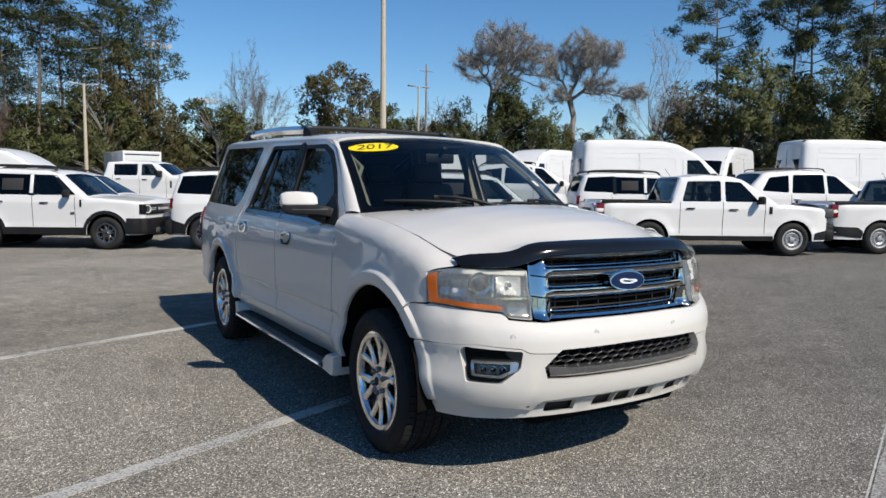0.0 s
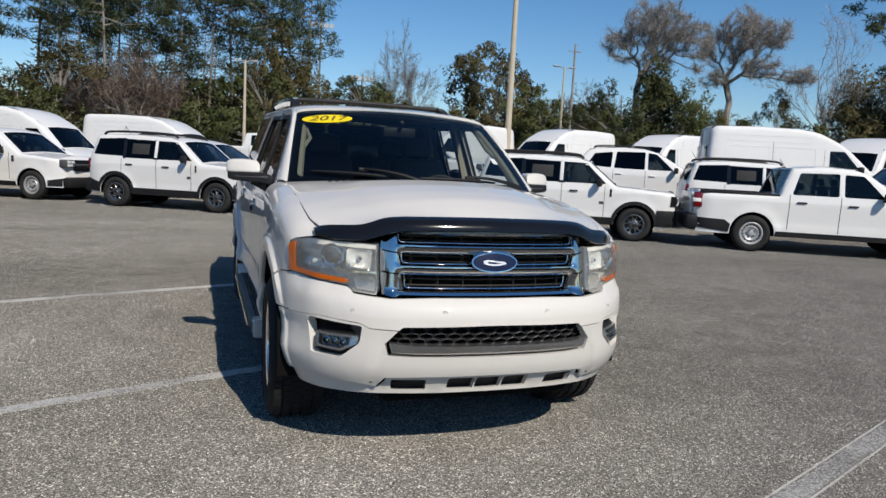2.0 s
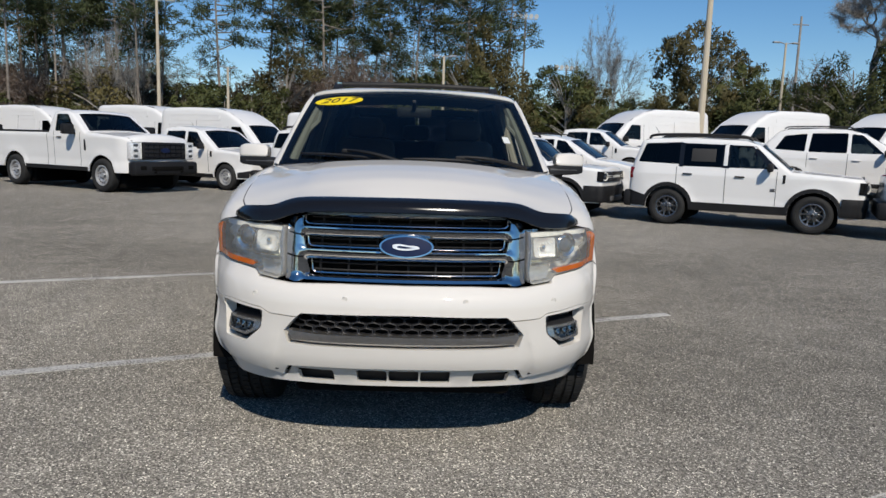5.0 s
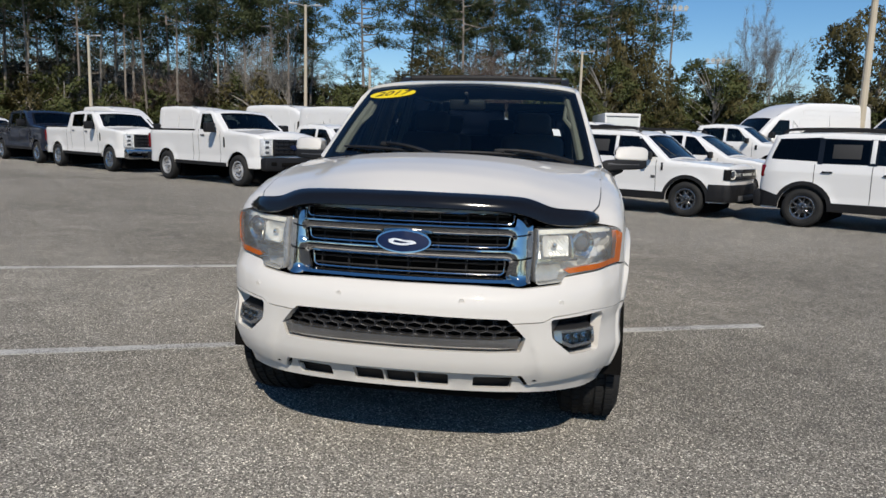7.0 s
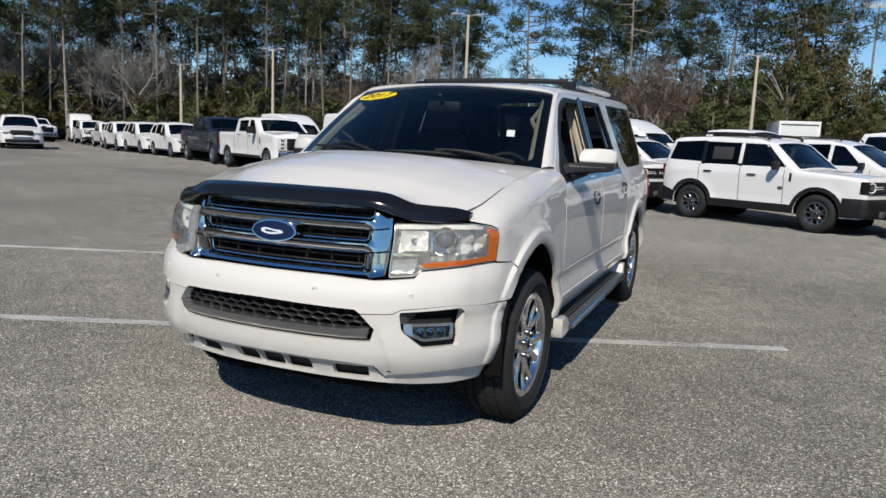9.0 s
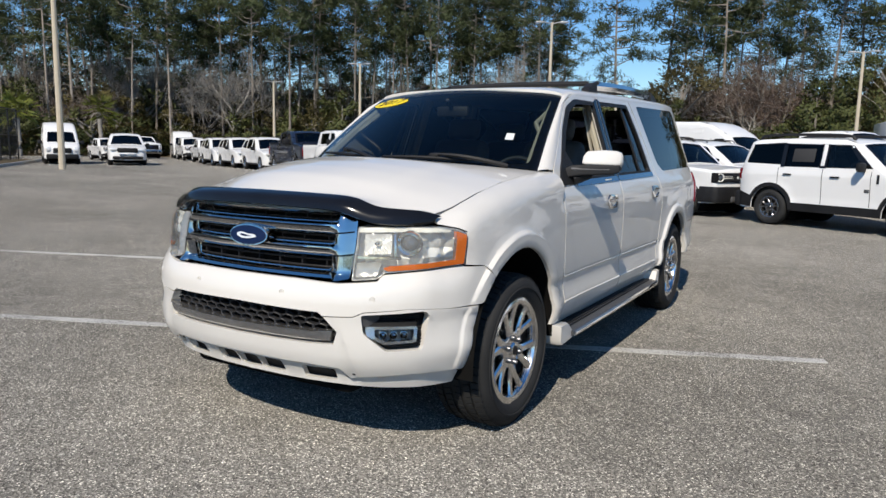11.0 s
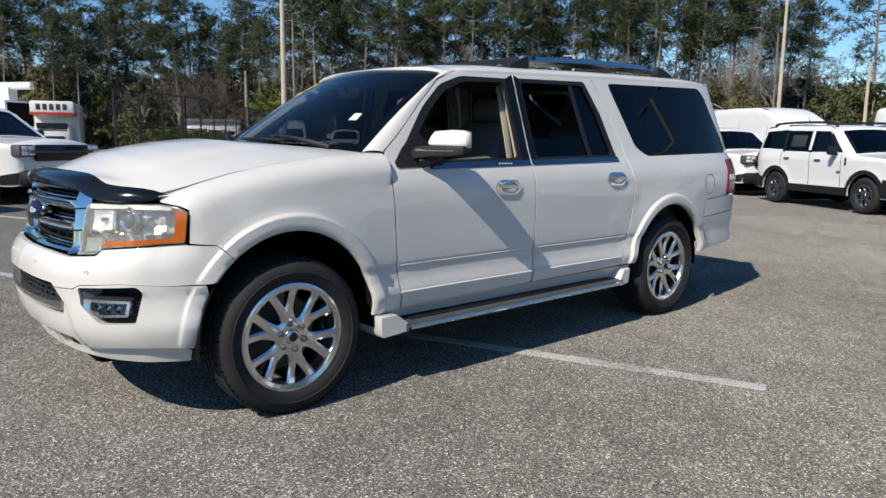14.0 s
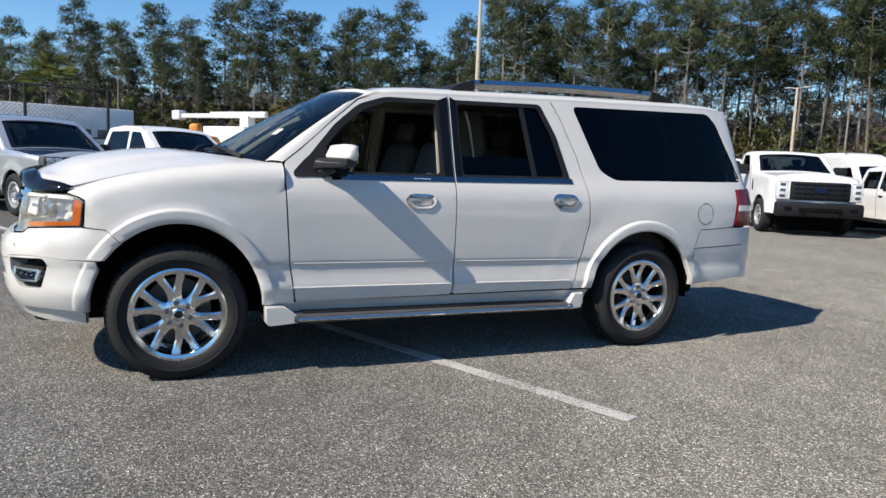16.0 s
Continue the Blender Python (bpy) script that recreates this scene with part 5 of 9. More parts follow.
def make_wheel(spokes=6, tyre_r=0.395, rim_r=0.268, width=0.27, rim="rim", style="v", tread=True, lug=6):
    """One wheel standing on its own axle at the origin, its outer face to +x."""
    hub = thing("wheel", Matrix(), "wheel", "wheel")
    w, groove = width / 2, 0.009 if tread else 0.0
    prof = [(-w + 0.02, rim_r), (-w, rim_r + 0.03), (-w - 0.008, (rim_r + tyre_r) / 2), (-w + 0.012, tyre_r - 0.02), (-w + 0.035, tyre_r - 0.006 - groove), (-w + 0.07, tyre_r - 0.001 - groove), (0, tyre_r - groove),
            (w - 0.07, tyre_r - 0.001 - groove), (w - 0.035, tyre_r - 0.006 - groove), (w - 0.012, tyre_r - 0.02), (w + 0.004, tyre_r - 0.05), (w + 0.008, (rim_r + tyre_r) / 2), (w + 0.002, rim_r + 0.03), (w - 0.012, rim_r + 0.006), (w - 0.03, rim_r - 0.004)]
    g = Geo().add(*lathe(prof, 56))
    # moulded ring on the sidewall
    g.add(*lathe([(w + 0.004, rim_r + 0.055), (w + 0.0115, rim_r + 0.058), (w + 0.0115, rim_r + 0.064), (w + 0.004, rim_r + 0.067)], 56))
    tyre = part("tyre", g, M["tyre"], hub, "black rubber tyre", sharp=50)
    if tread:
        blocks = Geo()
        n = 64
        for k in range(n):
            a = k * math.tau / n
            for x, half, sk in ((-0.105, 0.020, 0.3), (-0.055, 0.017, -0.5), (0.0, 0.016, 0.5), (0.055, 0.017, -0.5), (0.105, 0.020, 0.3)):
                v, f = [], []
                for dx, da in ((-half, -0.040), (half, -0.040), (half, 0.040), (-half, 0.040)):
                    aa = a + da + sk * dx * 0.8 + (0.5 * math.tau / n if abs(x) in (0.055,) else 0)
                    for r in (tyre_r - 0.010, tyre_r + 0.001 - (0.008 if abs(x + dx) > 0.118 else 0)):
                        v.append((x + dx, r * math.cos(aa), r * math.sin(aa)))
                blocks.add(v, [(1, 3, 5, 7), (0, 2, 3, 1), (2, 4, 5, 3), (4, 6, 7, 5), (6, 0, 1, 7)])
            # shoulder blocks that show at the sidewall's edge
            v = []
            for da in (-0.036, 0.036):
                for x, r in ((0.118, tyre_r - 0.007), (0.1275, tyre_r - 0.018), (0.1365, tyre_r - 0.034)):
                    v.append((x, r * math.cos(a + da), r * math.sin(a + da)))
            blocks.add(v, [(0, 3, 4, 1), (1, 4, 5, 2)])
        part("tread", blocks, M["tyre"], tyre, "", False)
    face = w - 0.018
    g = Geo().add(*lathe([(-w + 0.03, rim_r - 0.02), (face - 0.07, rim_r - 0.035), (face - 0.012, rim_r - 0.034), (face + 0.004, rim_r - 0.026), (face + 0.010, rim_r - 0.006), (face + 0.006, rim_r + 0.006), (face - 0.012, rim_r + 0.008)], 64))
    rim_ob = part("rim", g, M[rim if style != "steel" else "steel"], hub, "polished alloy rim" if rim == "rim" else "")
    part("barrel", Geo().add(*lathe([(-w + 0.02, rim_r - 0.028), (face - 0.09, rim_r - 0.04)], 48)), M["rim"] if rim == "rim" else M["disc"], hub)
    disc = Geo().add(*lathe([(-0.03, 0.06), (-0.03, rim_r * 0.72), (-0.05, rim_r * 0.72), (-0.05, 0.06)], 40))
    part("brake_disc", disc, M["disc"], hub)
    if style == "steel":
        prof = [(face - 0.055, rim_r - 0.03), (face - 0.03, rim_r - 0.06), (face - 0.01, rim_r * 0.62), (face - 0.035, rim_r * 0.45), (face - 0.035, 0.055), (face - 0.005, 0.05), (face + 0.002, 0.02), (face + 0.002, 0.001)]
        g = Geo().add(*lathe(prof, 48))
        part("wheel_face", g, M["steel"], rim_ob, "grey steel wheel face")
        # near-black discs laid on the face stand for the shaded holes
        for k in range(16):
            a = k * math.tau / 16
            v, f = lathe([(0.004, 0.013), (0.006, 0.009), (0.006, 0.0005)], 10)
            part("wheel_hole", Geo().add(v, f, Matrix.Rotation(a, 4, "X") @ pose(face - 0.028, 0, rim_r * 0.76)), M["under"], rim_ob)
    else:
        sp = Geo()
        r0, r1 = 0.062, rim_r - 0.016
        for k in range(spokes):
            a = k * math.tau / spokes
            arms = (-1, 1)
            for arm in arms:
                rows = []
                for i in range(9):
                    t = i / 8
                    r = lerp(r0, r1, t)
                    sw = max(0.004, (r1 * 0.262) * (r - 0.36 * r1) / (0.64 * r1)) / r * arm * (6 / spokes)
                    hw = (lerp(0.038, 0.0215, smooth(0.0, 0.55, t)) + 0.008 * smooth(0.80, 1, t)) * (rim_r / 0.268)
                    out = face - 0.012 - 0.028 * math.sin(math.pi * (0.15 + 0.6 * t)) + 0.02 * t
                    c = (r * math.cos(sw), r * math.sin(sw))
                    tx, ty = -math.sin(sw), math.cos(sw)
                    rows.append([(out - 0.03, c[0] + tx * hw, c[1] + ty * hw), (out + 0.004, c[0] + tx * hw, c[1] + ty * hw), (out + 0.012, c[0] + tx * hw * 0.55, c[1] + ty * hw * 0.55),
                                 (out + 0.012, c[0] - tx * hw * 0.55, c[1] - ty * hw * 0.55), (out + 0.004, c[0] - tx * hw, c[1] - ty * hw), (out - 0.03, c[0] - tx * hw, c[1] - ty * hw)])
                v = [p for row in rows for p in row]
                f = [(i * 6 + j, i * 6 + j + 1, (i + 1) * 6 + j + 1, (i + 1) * 6 + j) for i in range(8) for j in range(5)]
                f = [tuple(reversed(q)) for q in f]
                sp.add(v, f, Matrix.Rotation(a, 4, "X"))
        part("spokes", sp, M[rim], rim_ob, "polished split spokes" if rim == "rim" else "", sharp=28)
        part("hub_face", Geo().add(*lathe([(face - 0.05, 0.098), (face - 0.022, 0.094), (face - 0.014, 0.08), (face - 0.014, 0.04), (face - 0.006, 0.034), (face - 0.002, 0.028), (face - 0.002, 0.001)], 32)), M[rim], rim_ob)
        part("hub_cap", Geo().add(*lathe([(face - 0.001, 0.024), (face + 0.002, 0.022), (face + 0.003, 0.001)], 24)), M["plastic"], rim_ob)
    for k in range(lug):
        a = (k + 0.5) * math.tau / lug
        m = Matrix.Rotation(a, 4, "X") @ pose(face - 0.012, 0, 0.068 if style != "steel" else 0.075)
        part("lug_nut", Geo().add(*lathe([(-0.01, 0.016), (0.010, 0.015), (0.020, 0.010), (0.021, 0.001)], 10), m=m), M["rim_dark"], rim_ob)
    return hub


def build_suv_wheels():
    for y in (0.0, 3.315):
        for sgn in (1, -1):
            wheel_into(suv, WHEEL_DATA["suv"], Vector((sgn * (0.832 if y < 1 else 0.862), y, 0.393)), sgn, radians(41 if sgn > 0 else 22) - (0.06 if y > 1 else 0), steer=-1.3 if y < 1 else 0.0)


def wheel_data(**kw):
    """The meshes of one wheel, to be shared: (name, mesh, label, is_sub)."""
    hub = make_wheel(**kw)
    out = []
    for o in hub.children_recursive:
        out.append((o.name.split(".")[0], o.data, o.get("label", ""), o.parent is not hub, o.parent.name.split(".")[0]))
    for o in list(hub.children_recursive) + [hub]:
        bpy.data.objects.remove(o)
    return out


def wheel_into(parent, data, at, sgn, turn, scale=1.0, steer=0.0):
    """A wheel as parts of a vehicle: tyre with its tread, rim with its spokes and nuts."""
    m = Matrix.Translation(at) @ Matrix.Rotation(radians(steer) + (0 if sgn > 0 else math.pi), 4, "Z") @ Matrix.Rotation(turn, 4, "X") @ Matrix.Scale(scale, 4)
    tops = {}
    for name, me, label, sub, up in data:
        ob = new(name, me)
        if sub and up in tops:
            ob.parent = tops[up]
        else:
            ob.parent = parent
            ob.matrix_basis = m
            tops[name] = ob
        if label:
            tagged(ob, label)
        if name == "tread":
            tagged(ob, kind="stuff")


WHEEL_DATA = {"suv": wheel_data(tyre_r=0.397, width=0.285)}


def build_suv_extras():
    # running boards with white end pieces
    for sgn in (1, -1):
        flip = (lambda g: g) if sgn > 0 else (lambda g: g.mirrored())
        sec = [(0.80, 0.365), (0.97, 0.372), (1.025, 0.362), (1.032, 0.34), (1.01, 0.318), (0.82, 0.315)]
        g = Geo()
        v = [(x, y, z) for y in (0.66, 2.68) for x, z in sec]
        g.add(v, [(i, (i + 1) % 6, 6 + (i + 1) % 6, 6 + i) for i in range(6)] + [tuple(range(6)), tuple(range(11, 5, -1))])
        board = part("running_board", flip(g), M["grey_plastic"], suv, "dark grey running board with ribbed top", False)
        for k in range(6):
            part("rubber_rib", flip(Geo().add(*rbox(0.86 + 0.024 * k, 1.67, 0.3725 + 0.0006 * k, 0.011, 1.9, 0.008, 0.003))), M["plastic"], board)
        part("board_edge", flip(Geo().add(*tube([(1.032, 0.68, 0.343), (1.034, 1.7, 0.343), (1.032, 2.66, 0.343)], 0.014, 8))), M["chrome"], board, "bright edge strip")
        front = [(0.485, 0.425), (0.60, 0.425), (0.70, 0.352), (0.69, 0.318), (0.51, 0.305), (0.488, 0.33)]
        rear = [(2.78, 0.44), (2.765, 0.33), (2.66, 0.315), (2.65, 0.35), (2.70, 0.435)]
        for lp in (front, rear):
            g = Geo()
            n = len(lp)
            xs = [(0.82, 0.0), (0.998, 0.0), (1.018, 0.01)]
            c = (sum(p[0] for p in lp) / n, sum(p[1] for p in lp) / n)
            v = [(x, lerp(p[0], c[0], k * 8), lerp(p[1], c[1], k * 8)) for x, k in xs for p in lp]
            f = [(j * n + i, j * n + (i + 1) % n, (j + 1) * n + (i + 1) % n, (j + 1) * n + i) for j in range(2) for i in range(n)]
            f.append(tuple(range(2 * n, 3 * n)))
            bm = bmesh.new()
            vs = [bm.verts.new(p) for p in v]
            for q in f:
                bm.faces.new([vs[i] for i in q])
            bmesh.ops.recalc_face_normals(bm, faces=list(bm.faces))
            bm.verts.index_update()
            g.add(v, [tuple(w.index for w in q.verts) for q in bm.faces])
            bm.free()
            part("board_fairing", flip(g), M["pearl"], board, "white end fairing", True, 40)
        # mirror: white upper shell swept back, black skirt and arm below
        def loft(stations, r):
            rings = [[(x, y, z) for y, z in rounded([(yf, z0), (yb, z0 + dz), (yb, z1), (yf + rake, z1)], r, 4)] for x, yf, yb, z0, dz, z1, rake in stations]
            k = len(rings[0])
            g = Geo().add([p for q in rings for p in q], [(i * k + j, i * k + (j + 1) % k, (i + 1) * k + (j + 1) % k, (i + 1) * k + j) for i in range(len(rings) - 1) for j in range(k)] + [tuple(range(k - 1, -1, -1)), tuple((len(rings) - 1) * k + j for j in range(k))])
            return g
        shell = loft([(0.952, 0.838, 0.975, 1.340, 0.0, 1.398, 0.03), (0.972, 0.835, 0.985, 1.335, 0.0, 1.418, 0.035), (1.06, 0.872, 0.990, 1.334, 0.0, 1.424, 0.035), (1.125, 0.905, 0.990, 1.333, -0.01, 1.420, 0.03), (1.152, 0.925, 0.985, 1.335, -0.015, 1.408, 0.025), (1.160, 0.94, 0.975, 1.345, -0.01, 1.395, 0.015)], 0.022)
        out = Matrix.Translation((0.022, 0, 0))
        flip = (lambda g: Geo().add(g.v, g.f, m=out)) if sgn > 0 else (lambda g: Geo().add(g.v, g.f, m=out).mirrored())
        mir = part("mirror", flip(shell), M["pearl"], suv, "white and black folding door mirror", sharp=50)
        skirt = loft([(0.868, 0.782, 0.90, 1.248, 0.0, 1.318, 0.01), (0.90, 0.790, 0.95, 1.262, 0.0, 1.332, 0.008), (0.96, 0.816, 0.985, 1.272, 0.0, 1.337, 0.008), (1.06, 0.866, 0.992, 1.276, 0.01, 1.336, 0.006), (1.125, 0.900, 0.990, 1.280, 0.02, 1.336, 0.006), (1.152, 0.918, 0.985, 1.290, 0.02, 1.337, 0.006)], 0.012)
        part("mirror_base", flip(skirt), M["plastic"], mir, "black lower shell", sharp=50)
        arm = Geo().add(*tube([(0.895, 0.84, 1.250), (0.93, 0.865, 1.262), (0.99, 0.90, 1.284)], [0.042, 0.036, 0.03], 8))
        part("mirror_arm", flip(arm), M["plastic"], mir)
        gl = Geo().add(*rbox(1.055, 0.991, 1.362, 0.175, 0.006, 0.105, 0.002))
        part("mirror_glass", flip(gl), M["chrome"], mir)
        lens = [Vector((lerp(0.90, 1.10, k / 6), 0.786 + 0.5 * lerp(0.03, 0.23, k / 6), 1.308)) for k in range(7)]
        part("mirror_lamp", flip(Geo().add(*tube(lens, 0.012, 6))), M["grey_plastic"], mir)
        # roof rack side rail
        out = Matrix.Translation((-0.03, 0, 0))
        pts = [(0.655, y, float(np.interp(y, ROOF_Y, ROOF_T)) + 0.095 + 0.012 * math.sin(math.pi * (y - 1.95) / 1.6)) for y in np.linspace(1.95, 3.6, 14)]
        rail = Geo()
        sec = [(-0.022, -0.030), (0.022, -0.034), (0.030, 0.0), (0.012, 0.034), (-0.018, 0.034)]
        v = [(p[0] + a, p[1], p[2] + b) for p in pts for a, b in sec]
        rail.add(v, [(i * 5 + j, i * 5 + (j + 1) % 5, (i + 1) * 5 + (j + 1) % 5, (i + 1) * 5 + j) for i in range(13) for j in range(5)] + [tuple(range(4, -1, -1)), tuple(65 + j for j in range(5))])
        rack = part("roof_rail", flip(rail), M["chrome"], suv, "bright metal roof rail with black feet", sharp=30)
        for y0, y1, yb in ((1.80, 1.99, 1.80), (3.56, 3.80, 3.80)):
            a, b = (y0, y1) if yb == y0 else (y1, y0)
            za, zb = (float(np.interp(q, ROOF_Y, ROOF_T)) for q in (a, b))
            foot = Geo()
            v = []
            for t in np.linspace(0, 1, 7):
                y = lerp(a, b, t)
                zt, zl = lerp(za + 0.045, zb + 0.128, t ** 0.6), lerp(za + 0.035, zb + 0.045, t)
                v += [(0.625, y, zl), (0.695, y, zl), (0.688, y, zt), (0.63, y, zt)]
            foot.add(v, [(i * 4 + j, i * 4 + (j + 1) % 4, (i + 1) * 4 + (j + 1) % 4, (i + 1) * 4 + j) for i in range(6) for j in range(4)] + [(0, 1, 2, 3), (27, 26, 25, 24)])
            part("rail_foot", flip(foot), M["plastic"], rack, "black foot")
    for y in (2.05, 3.45):
        z = float(np.interp(y, ROOF_Y, ROOF_T)) + 0.115
        pts = [(x, y, z + 0.012 * math.cos(x / 0.65 * math.pi / 2)) for x in np.linspace(-0.65, 0.65, 9)]
        part("cross_bar", Geo().add(*tube(pts, 0.02, 8)), M["plastic"], suv)


def seat(name, x, y, mat_key, width=0.52):
    """A front or middle seat with cushion, back and headrest, one part with sub-parts."""
    g = Geo().add(*rbox(x, y, 0.86, width, 0.52, 0.18, 0.06, 3))
    s = part(name, g, M[mat_key], suv, "leather seat")
    m = Matrix.Rotation(radians(-16), 4, "X")
    part("seat_back", Geo().add(*rbox(x, y + 0.30, 1.19, width, 0.17, 0.62, 0.07, 3, m=m, taper=0.9)), M[mat_key], s)
    part("headrest", Geo().add(*rbox(x, y + 0.40, 1.575, 0.28, 0.10, 0.17, 0.05, 3, m=m)), M[mat_key], s)


def build_suv_cabin():
    part("cabin_floor", Geo().add(*rbox(0, 2.3, 0.72, 1.6, 3.3, 0.06, 0.02)), M["dash"], suv)
    part("headliner", Geo().add(*slab(10, 20, lambda a, t: (lerp(-0.66, 0.66, a), lerp(1.22, 4.0, t), float(np.interp(lerp(1.22, 4.0, t), ROOF_Y, ROOF_T)) + 0.012 + 0.02 * math.cos((a - 0.5) * math.pi)), 0.012)), M["trim"], suv)
    g = Geo().add(*grid(20, 8, lambda a, t: (lerp(-0.80, 0.80, a), lerp(0.34 + 0.25 * (2 * a - 1) ** 2, 0.95, t), 1.245 - 0.02 * t + 0.02 * math.sin(math.pi * t))))
    g.add(*rbox(0, 0.93, 1.08, 1.56, 0.14, 0.34, 0.05))
    part("dashboard", g, M["dash"], suv, sharp=60)
    part("firewall", Geo().add(*rbox(0, 0.42, 0.95, 1.62, 0.05, 0.5, 0.01)), M["under"], suv)
    for x in (0.40, -0.40):
        seat("front_seat", x, 1.48, "leather_grey")
    for x in (0.42, -0.42):
        seat("middle_seat", x, 2.42, "leather_grey", 0.5)
    seat("rear_bench", 0.0, 3.30, "leather_grey", 1.25)
    part("centre_console", Geo().add(*rbox(0, 1.45, 0.93, 0.26, 0.75, 0.30, 0.04)), M["dash"], suv)
    # steering wheel
    m = pose(0.40, 1.10, 1.20, 62, 0, 0)
    ring = [m @ Vector((0.185 * math.cos(a), 0.185 * math.sin(a), 0)) for a in np.linspace(0, math.tau, 33)]
    sw = part("steering_wheel", Geo().add(*tube(ring, 0.016, 8, False)), M["dash"], suv)
    part("wheel_boss", Geo().add(*rbox(0.40, 1.10, 1.20, 0.15, 0.13, 0.05, 0.02, m=Matrix.Rotation(radians(62), 4, "X"))), M["dash"], sw)
    for a in (0, 180, 270):
        q = [m @ Vector((r * math.cos(radians(a)), r * math.sin(radians(a)), 0)) for r in (0.05, 0.18)]
        part("wheel_spoke", Geo().add(*tube(q, 0.014, 6)), M["dash"], sw)
    part("inner_mirror", Geo().add(*rbox(0, 0.98, 1.665, 0.24, 0.035, 0.07, 0.015)), M["dash"], suv)
    part("mirror_stalk", Geo().add(*tube([(0, 0.97, 1.68), (0, 0.90, 1.735)], 0.014, 6)), M["dash"], suv)
    for sgn in (1, -1):
        flip = (lambda g: g) if sgn > 0 else (lambda g: g.mirrored())
        # trims on the pillars, door cards and grab handles
        q = [Vector(screen_point(0.93, t, -0.05)) for t in np.linspace(0.08, 1, 8)]
        part("pillar_lining", flip(Geo().add(*tube(q, [0.032] * 8, 8))), M["trim"], suv, "beige pillar lining")
        part("grab_handle", flip(Geo().add(*tube([q[3] + Vector((-0.02, 0.02, 0.01)), q[4] + Vector((-0.06, 0.0, 0.02)), q[6] + Vector((-0.02, 0.02, 0))], 0.014, 6))), M["trim"], suv)
        part("door_card", flip(Geo().add(*rbox(0.84, 1.2, 0.98, 0.07, 1.0, 0.5, 0.03))), M["trim"], suv)
        part("door_card", flip(Geo().add(*rbox(0.84, 2.2, 0.98, 0.07, 0.9, 0.5, 0.03))), M["trim"], suv)
        part("centre_pillar", flip(Geo().add(*tube([(0.85, 1.74, 0.9), (0.84, 1.74, 1.25), (0.66, 1.75, 1.80)], 0.036, 8))), M["trim"], suv, "beige pillar lining")
        part("seat_belt", flip(Geo().add(*rbox(0.74, 1.70, 1.42, 0.008, 0.05, 0.62, 0.003, m=Matrix.Rotation(radians(-14), 4, "Y")))), M["trim"], suv)
        part("quarter_lining", flip(Geo().add(*rbox(0.82, 3.45, 0.98, 0.06, 1.5, 0.5, 0.03))), M["dash"], suv)


build_suv_body()
build_suv_top()
build_suv_glass()
build_suv_front()
build_suv_wheels()
build_suv_extras()
build_suv_cabin()


